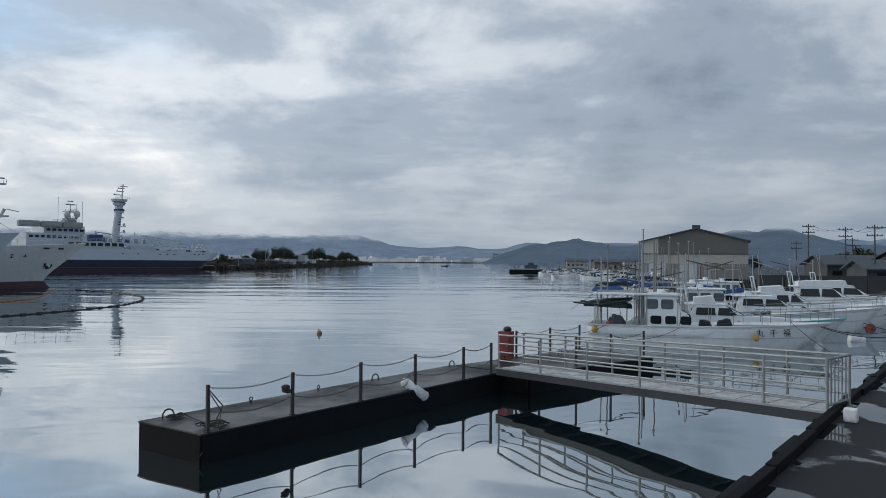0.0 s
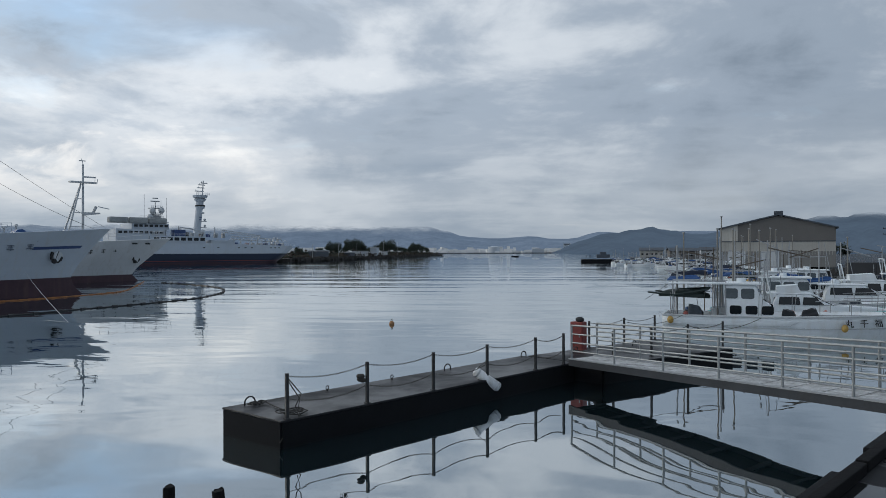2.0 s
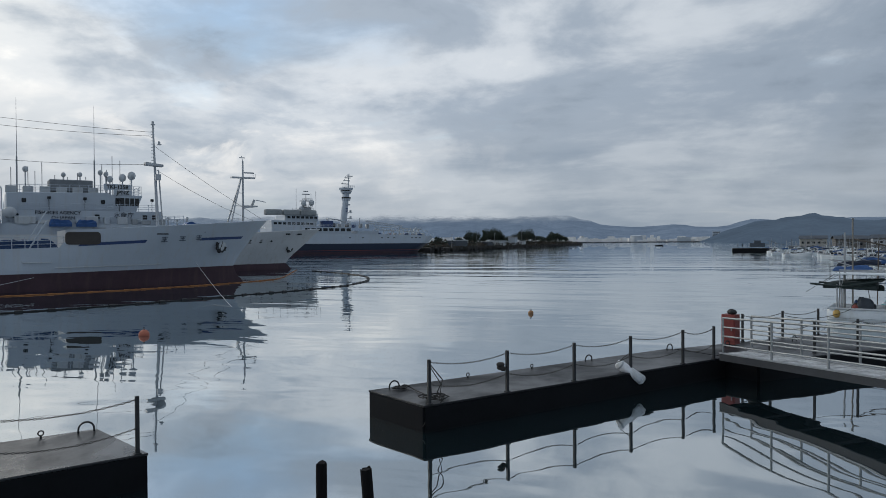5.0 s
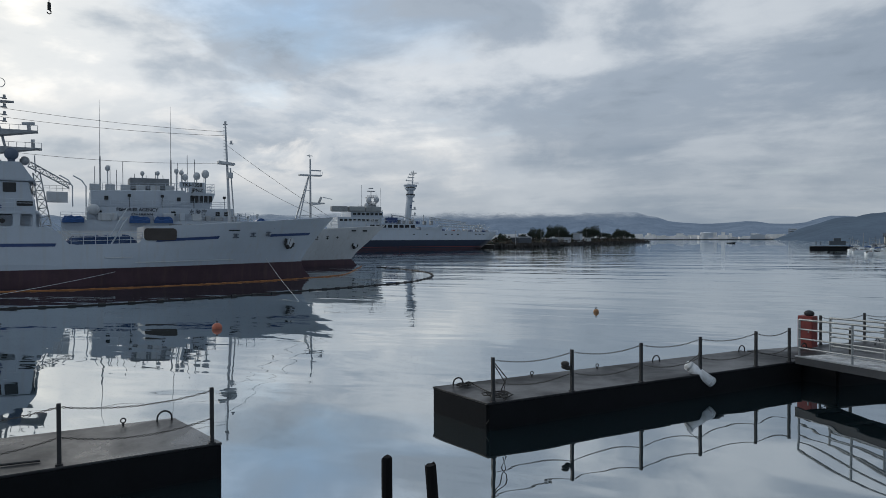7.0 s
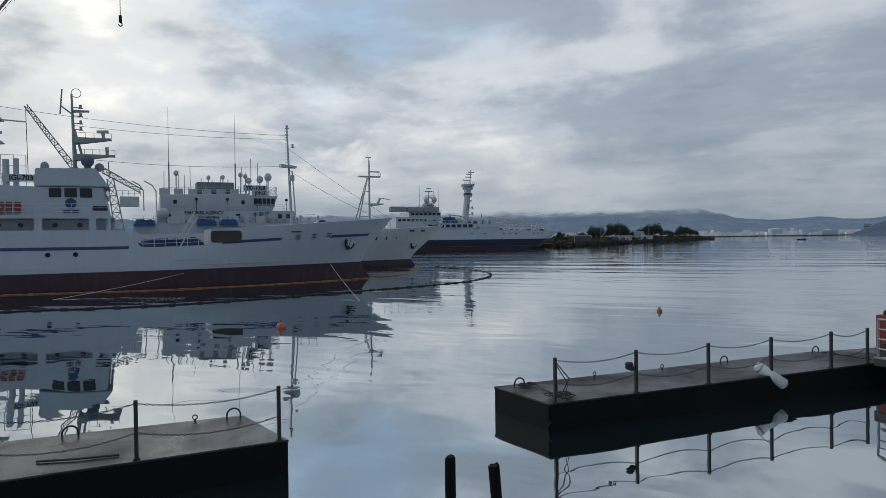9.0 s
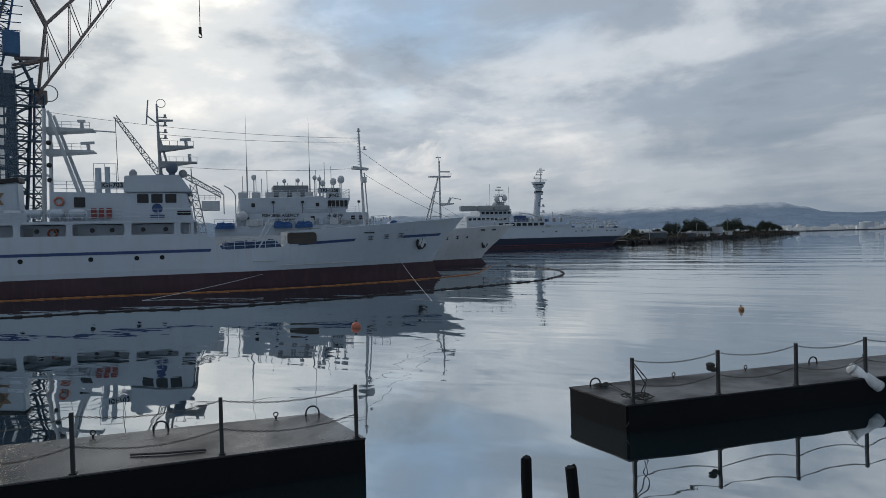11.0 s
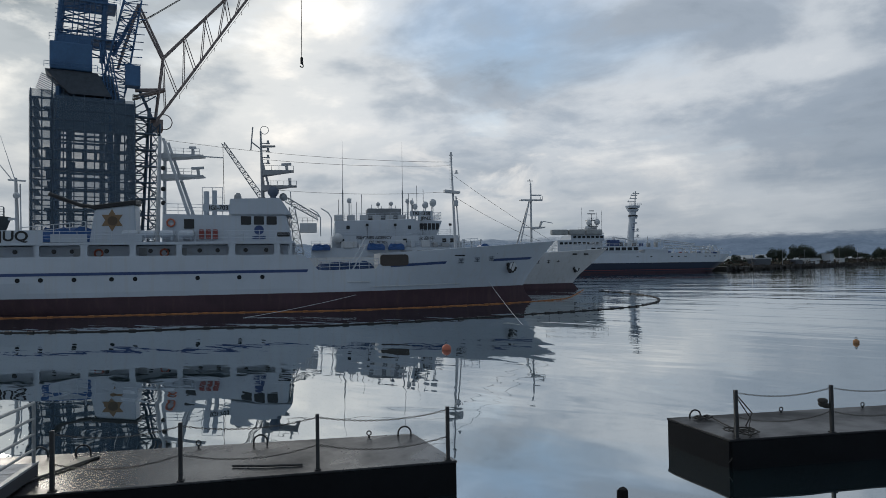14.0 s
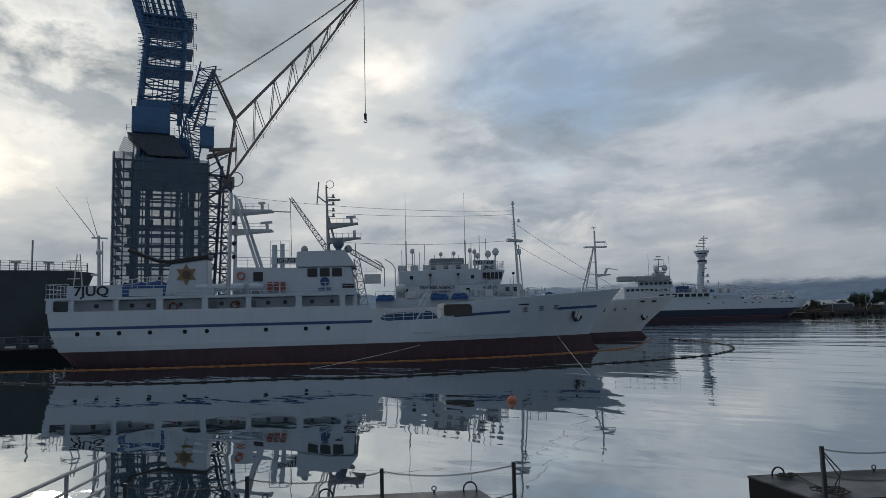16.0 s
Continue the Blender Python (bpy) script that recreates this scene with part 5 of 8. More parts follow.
RIGHT_POSTS = [(-12.42, 8.03), (-12.42, 10.16), (-12.40, 12.26), (-12.40, 14.30), (-12.40, 16.45), (-12.40, 17.86)]
LEFT_POSTS = [(-12.25, 2.24), (-12.2, -0.04), (-12.08, -2.25), (-11.98, -4.15)]
FAR_INNER = [(-11.6, 19.4), (-11.25, 21.2), (-10.85, 23.0), (-10.4, 24.8)]
FAR_OUTER = [(-13.9, 21.6), (-13.65, 23.6), (-13.35, 25.4)]
for row in (RIGHT_POSTS, LEFT_POSTS, FAR_INNER, FAR_OUTER):
    for x, y in row:
        post(x, y)
    for (x0, y0), (x1, y1) in zip(row, row[1:]):
        for z, s in ((1.64, 0.12), (1.17, 0.15)):
            if row in (FAR_INNER, FAR_OUTER) and z < 1.5:
                continue
            chain_between(at_float(x0, y0, z), at_float(x1, y1, z), s)
for x, y in ((-14.22, 8.21), (-14.2, 14.6), (-14.22, 18.2), (-14.22, 1.72), (-14.2, -1.13), (-14.2, -4.36), (-14.2, -5.1), (-13.6, 20.3), (-13.0, 23.2)):
    hoop(x, y)
for x, y in ((-14.25, 10.37), (-14.25, 12.5), (-14.25, 16.4), (-14.25, 1.0), (-14.25, -2.3)):
    eye_bolt(x, y)


def rope(pts, r, label, mat=ROPE, name="mooring_rope", n=5):
    o = part(name, line(BM(), pts, r, n), mat)
    return tagged(o, label, "rope", "ropes")


def coil(cx, cy, seed, turns=3, r0=0.30, z=0.76, quay=True):
    rnd = random.Random(seed)
    pts = []
    for k in range(turns * 14):
        a = k / 14 * math.tau
        r = r0 * (0.65 + 0.35 * math.sin(k * 0.37 + seed)) + rnd.uniform(-0.03, 0.03)
        pts.append(at_float(cx + r * math.cos(a) * 0.8, cy + r * math.sin(a) * 1.2, z + 0.03 * abs(math.sin(k * 0.9)) + 0.012 * k / 14))
    return pts


rope(coil(-12.75, 8.35, 2, 4), 0.014, "tangled dark mooring rope lying by the post")
rope(coil(-14.1, 8.35, 4, 3, 0.2), 0.016, "dark rope wound on the mooring hoop")
rope([at_float(-14.1, 8.5, 0.80), at_float(-13.6, 8.45, 0.77), at_float(-13.1, 8.4, 0.77), at_float(-12.7, 8.25, 0.78), at_float(-12.45, 8.1, 0.9), at_float(-12.42, 8.06, 1.6)], 0.014, "dark rope led across the deck")
rope([at_float(-12.42, 8.03, 1.62), at_float(-12.3, 8.3, 1.25), at_float(-12.36, 8.2, 1.0), at_float(-12.4, 8.35, 0.79), at_float(-12.38, 8.0, 0.5), at_float(-12.40, 7.85, 0.3)], 0.014, "dark rope hanging over the pontoon edge")
rope([at_float(-12.42, 8.05, 1.55), at_float(-12.5, 8.4, 1.1), at_float(-12.45, 8.3, 0.8)], 0.012, "dark rope tied to the post")
bm = BM()
for k, (x, y, z) in enumerate(((-12.5, 10.02, 1.30), (-12.46, 9.98, 1.38), (-12.54, 10.08, 1.36), (-12.5, 10.1, 1.27))):
    ball(bm, at_float(x, y, z), 0.075, (1.2, 1, 0.8), 8)
tagged(part("rope_bundle", bm, ROPE, smooth=True), "dark bundle of rope hung on the chain", "rope", "ropes")
bm = BM()
line(bm, [at_float(-12.7, -1.5, 0.77), at_float(-12.55, -0.95, 0.775), at_float(-12.5, -0.3, 0.77)], 0.02, 6)
tagged(part("steel_rod", bm, POST), "thin dark rod lying on the pontoon", "rod")
bm = BM()
line(bm, [at_float(-12.2, -4.9, 0.77), at_float(-13.2, -4.35, 0.775), at_float(-13.9, -4.0, 0.77)], 0.025, 6)
tagged(part("steel_rod", bm, POST), "dark bar lying across the pontoon", "rod")


FENDER = material("white_plastic", (0.74, 0.77, 0.80), 0.4, vary=0.06, scale=3, dirt=(0.4, 0.38, 0.33))


def white_fender():
    a, b = at_float(-12.62, 14.05, 0.98), at_float(-12.26, 14.62, 0.50)
    t = thing("fender", Matrix.Translation(a), "white plastic fender hanging over the pontoon edge", "fender")
    bm = BM()
    d = b - a
    tube(bm, (0, 0, 0), d, 0.135, 20)
    bmesh.ops.bevel(bm, geom=[e for e in bm.edges if len(e.link_faces) == 2 and any(len(f.verts) > 8 for f in e.link_faces)], offset=0.03, segments=2, affect="EDGES")
    part("body", bm, FENDER, t, "", True)
    for f in (0.1, 0.9):
        part("band", tube(BM(), d * (f - 0.03), d * (f + 0.03), 0.141, 20), CREAM, t)
    part("lanyard", line(BM(), [Vector((0, 0, 0.02)), at_float(-12.42, 14.3, 1.25) - a], 0.008, 5), ROPE, t)


white_fender()


def red_cabinet():
    t = thing("hose_cabinet", FLOAT @ pose(-13.75, 20.7, 0.745, 0, 0, 8), "faded red steel cabinet standing on the pontoon", "cabinet")
    bm = BM()
    box(bm, (0, 0, 0.52), (0.46, 0.36, 0.98), bevel=0.02)
    part("body", bm, REDPLASTIC, t)
    bm = BM()
    box(bm, (0, -0.185, 0.55), (0.38, 0.02, 0.80), bevel=0.008)
    d = part("door", bm, REDPLASTIC, t)
    bm = BM()
    box(bm, (0.13, -0.21, 0.55), (0.03, 0.03, 0.12))
    part("handle", bm, STEEL, d)
    bm = BM()
    ball(bm, (0.05, 0, 1.08), 0.13, (1.2, 1, 0.8), 10)
    part("lamp", bm, DARK, t)


red_cabinet()


# ---- gangways ----
WEB = material("dark_beam_paint", (0.035, 0.04, 0.048), 0.6, vary=0.3, scale=2)
TREAD = material("gangway_tread", (0.50, 0.51, 0.52), 0.75, 0.0, vary=0.42, scale=3.5, grain=14, bump=0.4, dirt=(0.14, 0.13, 0.12), spec=0.15)


def gangway(g0, g1, wide, h, label, spans=6, gate=True):
    """g0: near foot on the quay; g1: near foot on the pontoon; wide: across to the far side."""
    g0, g1, wide = Vector(g0), Vector(g1), Vector(wide)
    t = thing("gangway", Matrix.Translation(g0), label, "gangway", "gangways")
    run = g1 - g0
    z = Vector((0, 0, 1))
    for s in (0.0, 1.0):
        bm = BM()
        a = wide * s
        side = wide.normalized() * 0.05
        vs = [bm.verts.new(p) for p in (a - side, a + side, a + side + run, a - side + run)]
        us = [bm.verts.new(v.co - z * 0.035) for v in vs]
        bm.faces.new(vs), bm.faces.new(us)
        for i in range(4):
            bm.faces.new((vs[i], vs[(i + 1) % 4], us[(i + 1) % 4], us[i]))
        part("side_beam", bm, GREYSTEEL, t)
        bm = BM()
        vs = [bm.verts.new(p - z * 0.037) for p in (a - side * 0.6, a + side * 0.6, a + side * 0.6 + run, a - side * 0.6 + run)]
        us = [bm.verts.new(v.co - z * 0.20) for v in vs]
        bm.faces.new(vs), bm.faces.new(us)
        for i in range(4):
            bm.faces.new((vs[i], vs[(i + 1) % 4], us[(i + 1) % 4], us[i]))
        part("lower_beam", bm, WEB, t)  # dark web under each side
    bm = BM()
    for k in range(9):
        p = run * (0.05 + 0.1125 * k)
        tube(bm, p - z * 0.2, p + wide - z * 0.2, 0.06, 4)
    part("cross_beam", bm, BLACK, t)
    # added black sheet that puts the shade beneath the treads into colour
    bm = BM()
    vs = [bm.verts.new(v - z * 0.10) for v in (wide * 0.06, wide * 0.94, wide * 0.94 + run, wide * 0.06 + run)]
    us = [bm.verts.new(v.co - z * 0.02) for v in vs]
    bm.faces.new(vs), bm.faces.new(us)
    for i in range(4):
        bm.faces.new((vs[i], vs[(i + 1) % 4], us[(i + 1) % 4], us[i]))
    part("underside_shade", bm, RUBBER, t, "black sheet for the shade under the treads")
    n = 14
    for k in range(n):
        bm = BM()
        p, q = run * (k / n + 0.002), run * ((k + 1) / n - 0.002)
        i0, i1 = wide * 0.05, wide * 0.95
        vs = [bm.verts.new(v - z * 0.03) for v in (p + i0, p + i1, q + i1, q + i0)]
        us = [bm.verts.new(v.co - z * 0.035) for v in vs]
        bm.faces.new(vs), bm.faces.new(us)
        for i in range(4):
            bm.faces.new((vs[i], vs[(i + 1) % 4], us[(i + 1) % 4], us[i]))
        part("tread_plank", bm, TREAD, t)
    for s in (0.0, 1.0):
        a = wide * s
        for k in range(spans + 1):
            p = a + run * (0.012 + 0.976 * (k / spans) ** 1.14)
            part("stanchion", tube(BM(), p, p + z * h, 0.032, 8), STEEL, t)
        for j in range(4):
            zz = z * (h * (0.22 + 0.26 * j))
            part("rail", tube(BM(), a + zz + run * 0.012, a + zz + run * 0.988, 0.030 if j == 3 else 0.024, 8), STEEL, t)
    if gate:
        for side_at in (0.012,):
            gt = part("end_gate", tube(BM(), run * side_at + z * h, run * side_at + wide + z * h, 0.03, 8), STEEL, t)
            bm = BM()
            tube(bm, run * side_at + z * 0.12, run * side_at + wide + z * 0.12, 0.025, 8)
            for i in range(1, 6):
                p = run * side_at + wide * (i / 6)
                tube(bm, p + z * 0.12, p + z * h, 0.014, 6)
            part("gate_bar", bm, STEEL, gt)
    return t


gangway((7.76, 13.75, 1.30), (1.82, 22.24, 0.855), (0.86, 0.72, 0), 1.03, "grey galvanised gangway with four-rail sides")
_l0, _l1 = at_quay(-3.0, -6.45, 1.30), at_float(-13.0, -6.62, 0.98)
gangway(_l0, _l1, QUAY.to_3x3() @ Vector((0, 1.95, 0)), 1.04, "grey galvanised gangway to the other pontoon", 6, False)


# ---- quay edge ----
def quay_edge():
    rnd = random.Random(3)
    wall = BM()
    box(wall, (-2.78, 0, -0.9), (0.10, 130, 4.0))
    o = part("quay_face", wall, CONCRETE)
    o.matrix_world = QUAY @ pose(0, -10, 0)
    tagged(o, "dark weathered concrete quay face", "quay wall", kind="structure")
    y = -26.0
    while y < 40:
        n = rnd.uniform(2.2, 2.9)
        bm = BM()
        box(bm, (0, 0, 0), (0.16, n - 0.06, 0.16), bevel=0.02)
        k = part("kerb_timber", bm, WOOD_BLACK)
        k.matrix_world = QUAY @ pose(-2.62 + rnd.uniform(-0.03, 0.03), y + n / 2, 1.27 + rnd.uniform(-0.015, 0.015), 0, 0, rnd.uniform(-0.6, 0.6))
        tagged(k, "black tarred timber kerb beam on the quay edge", "kerb", "kerb beams")
        y += n
    for y in np.arange(-24, 40, 3.1):
        bm = BM()
        box(bm, (0, 0, 0), (0.16, 1.5, 0.28), bevel=0.03)
        f = part("quay_fender", bm, RUBBER)
        f.matrix_world = QUAY @ pose(-2.91, float(y), 0.98)
        tagged(f, "black rubber fender on the quay face", "fender", "quay fenders")
    t = thing("plastic_bollard", QUAY @ pose(-2.30, 15.4, 1.2), "small white plastic marker block on the quay", "marker")
    bm = BM()
    box(bm, (0, 0, 0.13), (0.24, 0.22, 0.26), bevel=0.04)
    part("body", bm, FENDER, t)


WOOD_BLACK = material("tarred_timber", (0.007, 0.007, 0.008), 0.8, vary=0.35, scale=2, grain=14, bump=0.5, spec=0.15)
quay_edge()


def pile(x, y, top, lean, r=0.085):
    t = thing("timber_pile", pose(x, y, -1.0, lean[0], lean[1], 0), "old dark timber pile standing in the water", "pile", "timber piles")
    bm = BM()
    n = 10
    rings = []
    for k in range(9):
        z = (top + 1.0) * k / 8
        rings.append([bm.verts.new((r * (1 + 0.12 * noise.noise((i, z * 3, x))) * math.cos(i * math.tau / n), r * (1 + 0.12 * noise.noise((i, z * 2, y))) * math.sin(i * math.tau / n), z + (0.05 * noise.noise((i * 1.3, 5, x)) if k == 8 else 0))) for i in range(n)])
    for a, b in zip(rings, rings[1:]):
        for i in range(n):
            bm.faces.new((a[i], a[(i + 1) % n], b[(i + 1) % n], b[i]))
    bm.faces.new(rings[-1]), bm.faces.new(rings[0])
    part("shaft", bm, WOOD_BLACK, t)


pile(-4.76, 9.42, 0.9, (0, 0))
pile(-3.86, 9.38, 0.90, (0, -5))


# ---- floats and booms ----
def float_ball(x, y, r, mat, label):
    t = thing("mooring_buoy", pose(x, y, 0.05), label, "buoy", "mooring buoys")
    part("body", ball(BM(), (0, 0, 0), r, (1, 1, 0.95), 18), mat, t, "", True)
    bm = BM()
    line(bm, [(0.05 * math.cos(a), 0, r + 0.03 + 0.05 * math.sin(a)) for a in np.linspace(0, math.tau, 11)], 0.015, 5)
    part("eye", bm, ROPE, t)


float_ball(-6.98, 40.1, 0.155, TAN, "small tan mooring buoy floating on calm water")
float_ball(-22.4, 26.4, 0.24, PINK, "faded orange mooring buoy floating on calm water")


def boom(pts, r, mat, label, floats=0.0, float_r=0.0):
    pts = [Vector((x, y, 0.03)) for x, y in pts]
    fine = []
    for i in range(len(pts) - 1):
        p0, p1, p2, p3 = pts[max(i - 1, 0)], pts[i], pts[i + 1], pts[min(i + 2, len(pts) - 1)]
        for k in range(14):
            s = k / 14
            fine.append(0.5 * ((2 * p1) + (p2 - p0) * s + (2 * p0 - 5 * p1 + 4 * p2 - p3) * s * s + (3 * p1 - p0 - 3 * p2 + p3) * s ** 3))
    fine.append(pts[-1])
    t = thing("floating_boom", pose(0, 0, 0), label, "boom", "floating booms")
    part("line", line(BM(), fine, r, 6), mat, t)
    if floats:
        bm = BM()
        acc = 0.0
        for p, q in zip(fine, fine[1:]):
            acc += (q - p).length
            if acc > floats:
                acc = 0.0
                d = (q - p).normalized()
                tube(bm, p - d * 0.22, p + d * 0.22, float_r, 7)
        tagged(part("float", bm, mat, t), kind="stuff")


boom([(-78.0, 8.0), (-58.0, 14.0), (-48.5, 20.5), (-43.8, 26.7), (-38.6, 31.9), (-34.8, 39.6), (-32.3, 47.8), (-29.6, 57.0), (-29.15, 64.2), (-31.8, 74.3), (-38.2, 84.2), (-49.5, 94.0)], 0.055, BLACK, "black floating oil boom looped round the ships", 1.35, 0.11)
boom([(-80.0, 10.5), (-66.6, 24.4), (-58.1, 35.5), (-50.8, 43.0), (-45.6, 52.5), (-42.6, 63.5), (-42.3, 68.8), (-43.2, 74.2), (-50.0, 89.0), (-54.0, 97.5)], 0.055, ORANGE, "orange floating oil boom along the ship's side", 0.8, 0.075)
rope(sag((-45.6, 61.2, 2.4), (-26.9, 39.9, 0.0), 0.15, 12), 0.018, "pale mooring rope running from the bow into the water", CREAM, n=5)
rope(sag((-52.9, 50.6, 1.6), (-50.4, 33.4, 0.0), 0.15, 12), 0.022, "pale mooring rope slanting from the hull to the water", CREAM, n=5)

# ---- shipyard crane ----
CRANE = Matrix.Translation((-138.5, 57.0, 0)) @ Matrix(((0.379, -0.925, 0, 0), (0.925, 0.379, 0, 0), (0, 0, 1, 0), (0, 0, 0, 1)))   # x to its jib's side, y away over the yard
NET = bpy.data.materials.new("scaffold_net")
NET.use_nodes = True
_n = Nodes(NET.node_tree)
_p = _n.add("ShaderNodeTexCoord").outputs["Object"]
_d = _n.add("ShaderNodeBsdfDiffuse", Color=(0.13, 0.18, 0.24, 1))
_m = _n.add("ShaderNodeMixShader", Fac=_n.ramp(_n.noise(_p, 0.35, 4, 0.6), [(0.35, 0.34), (0.65, 0.50)]))
_n.put(_m.inputs[1], _n.add("ShaderNodeBsdfTransparent").outputs[0]), _n.put(_m.inputs[2], _d.outputs[0])
_n.add("ShaderNodeOutputMaterial", Surface=_m.outputs[0])


def rods(name, segments, r, mat, parent, label=""):
    """Each rod is a part of its own."""
    for a, b in segments:
        part(name, tube(BM(), a, b, r, 6), mat, parent, label)


def yard_crane():
    t = thing("shipyard_crane", CRANE, "tall blue level-luffing shipyard crane under repair in scaffolding", "crane")
    # portal and tower inside the scaffold
    rods("tower_leg", [((x * 1.25, y * 1.25, 1.0), (x, y, 38)) for x in (-4.2, 4.2) for y in (-4.2, 4.2)], 0.5, CRANEBLUE, t, "blue tubular tower leg")
    for z in (8, 15, 22, 29, 36):
        for q in (-1, 1):
            rods("tower_brace", [((-4.4, 4.4 * q, z), (4.4, 4.4 * q, z)), ((4.4 * q, -4.4, z), (4.4 * q, 4.4, z)), ((4.4 * q, -4.4, z - 7), (4.4 * q, 4.4, z))], 0.22, CRANEBLUE, t)
    for w, h, z in ((11.5, 1.2, 34.0), (11.8, 0.8, 36.4), (9.0, 0.8, 38.4)):
        part("platform_deck", box(BM(), (1.0, 0, z), (w, 9.0, h)), SCAFFOLD, t, "dark boarded platform")
    part("slewing_ring", slab(BM(), [(-4.5, 36.8), (6.0, 36.8), (4.6, 40.8), (-4.0, 40.8)], -3.8, 3.8), SCAFFOLD, t)
    rods("platform_strut", [((-5.5 + k, -4.6, 33), (-5.0 + k * 0.9, -4.4, 40.6)) for k in range(12)], 0.13, SCAFFOLD, t)
    rods("outrigger", [((-6.9 - 0.12 * k, -5.0 + k * 0.2, 40.0 - k * 0.28), (-2.5, -5.0 + k * 0.2, 38.2 - k * 0.4)) for k in range(9)], 0.08, SCAFFOLD, t)
    bm = BM()
    box(bm, (-2.1, -4.0, 43.2), (6.9, 6.0, 5.0), bevel=0.25)
    box(bm, (-1.5, -3.6, 46.4), (5.4, 5.0, 1.4))
    part("machine_house", bm, CRANEBLUE, t, "blue machinery house")
    bm = slab(BM(), [(-6.3, 40.6), (2.2, 40.6), (4.6, 36.4), (-2.4, 36.4)], -6.4, -0.6)
    part("house_underframe", bm, DARKSTEEL, t, "dark tapering underframe")
    bm = BM()
    railing(bm, [(-6.4, -7.2, 40.7), (2.2, -7.2, 40.7)], 1.1, 2, 1.1, 0.05)
    railing(bm, [(-5.6, -7.0, 45.8), (1.4, -7.0, 45.8)], 1.2, 2, 1.1, 0.05)
    part("house_railing", bm, CRANEBLUE, t)
    bm = BM()
    for k in range(5):
        tube(bm, (2.6 + k * 0.5, -6.2 + 0.1 * k, 46.5 - k * 0.6), (3.6 + k * 0.6, -5.2, 36.0), 0.14, 5)
    for k in range(8):
        tube(bm, (2.4, -6.3, 45 - k * 1.1), (5.2, -5.4, 44.6 - k * 1.1), 0.07, 4)
    part("access_frame", bm, CRANEBLUE, t)
    bm = BM()
    box(bm, (8.3, -4.0, 41.2), (2.7, 2.6, 4.0), bevel=0.15)
    part("operator_cab", bm, CRANEBLUE, t, "small blue operator cab")
    # upper mast, leaning to the left towards its head
    for y in (-2.6, 2.6):
        rods("mast_leg", [((-4.6, y, 45.0), (-3.0, y, 63.0)), ((3.2, y, 45.0), (4.0, y, 63.5)), ((-3.2, y, 62.0), (-8.4, y, 80.0)), ((4.4, y, 63.0), (0.0, y, 82.0))], 0.5, CRANEBLUE, t, "blue mast leg")
        for k, z in enumerate((46, 48.4, 50.8, 53.2, 55.6, 58, 60.5, 63)):
            rods("mast_brace", [((-4.2, y, z), (3.7, y, z)), ((-4.0, y, z), (3.6, y, z + 2.4)) if k % 2 else ((3.6, y, z), (-4.0, y, z + 2.4))], 0.14, CRANEBLUE, t)
    rods("mast_ladder", [((-2.2 + k * 0.9, -3.0, 46), (-1.0 + k * 0.9, -3.0, 63)) for k in range(5)], 0.09, CRANEBLUE, t)
    rods("mast_rail", [((-4.8, -3.2, 46.4 + 0.8 * k), (4.6 + 0.5 * math.sin(k), -3.2, 46.4 + 0.8 * k)) for k in range(20)], 0.06, CRANEBLUE, t)
    bm = BM()
    for z in (48, 55.0, 59.4, 63.6, 66.0):
        box(bm, (0.8, 0, z), (9.6, 6.6, 0.3))
        railing(bm, [(-4.4, -3.3, z), (6.2, -3.3, z)], 1.3, 3, 1.1, 0.06)
        tube(bm, (5.6, -3.3, z), (5.6, -3.3, z - 3.6), 0.06, 4)
    for i in range(9):
        x = -8.0 + i * 1.1
        tube(bm, (x + 4.3, -3.0, 63.5), (x - 1.0, -3.0, 82.0), 0.09, 4)
    for k in range(17):
        z = 64 + k * 1.1
        dx = -(z - 64) * 0.27
        tube(bm, (-4.6 + dx, -3.1, z), (4.9 + dx, -3.1, z), 0.10, 4)
        tube(bm, (-4.9 + dx, -3.1, z), (-3.2 + dx, -3.1, z + 0.1), 0.10, 4)
    part("mast_scaffold", bm, CRANEBLUE, t, "blue scaffold gangways round the mast")
    bm = BM()
    for k in range(7):
        tube(bm, (-3.2 + k * 1.2, -2.2, 63.5), (-7.6 + k * 1.2, -2.2, 80), 0.30, 6)
    part("head_boarding", bm, CRANEBLUE, t)
    # back-stay frame to the right of the mast
    bm = BM()
    lattice(bm, (5.0, -1.5, 38.5), (8.6, -1.5, 57.0), 4.2, 3.0, 11, 0.17)
    for k in range(12):
        z = 39 + k * 1.5
        tube(bm, (3.6 + k * 0.3, -3.6, z), (9.4 + k * 0.16, -3.6, z + 0.3), 0.09, 4)
    tube(bm, (9.7, 0, 56.4), (5.0, 0, 46.0), 0.35, 6)
    part("back_frame", bm, CRANEBLUE, t, "blue lattice back frame")
    bm = BM()
    lattice(bm, (8.2, 0, 2.0), (9.8, 0, 36.0), 3.0, 3.6, 13, 0.22)
    for k in range(10):
        box(bm, (10.4, -2.4, 5 + k * 3.2), (4.4, 1.6, 0.25))
    lattice(bm, (11.6, -1.0, 1.0), (12.7, -1.0, 33.0), 1.6, 1.5, 15, 0.16)
    for k in range(11):
        z = 3.0 + k * 3.2
        tube(bm, (8.0 + (k % 2) * 4.6, -2.6, z), (12.6 - (k % 2) * 4.6, -2.6, z + 3.2), 0.14, 5)
        railing(bm, [(8.4, -3.2, z + 2.0), (12.6, -3.2, z + 2.0)], 1.0, 2, 1.4, 0.05)
    tube(bm, (8.0, 0, 44.0), (12.6, 0, 33.0), 0.3, 8)
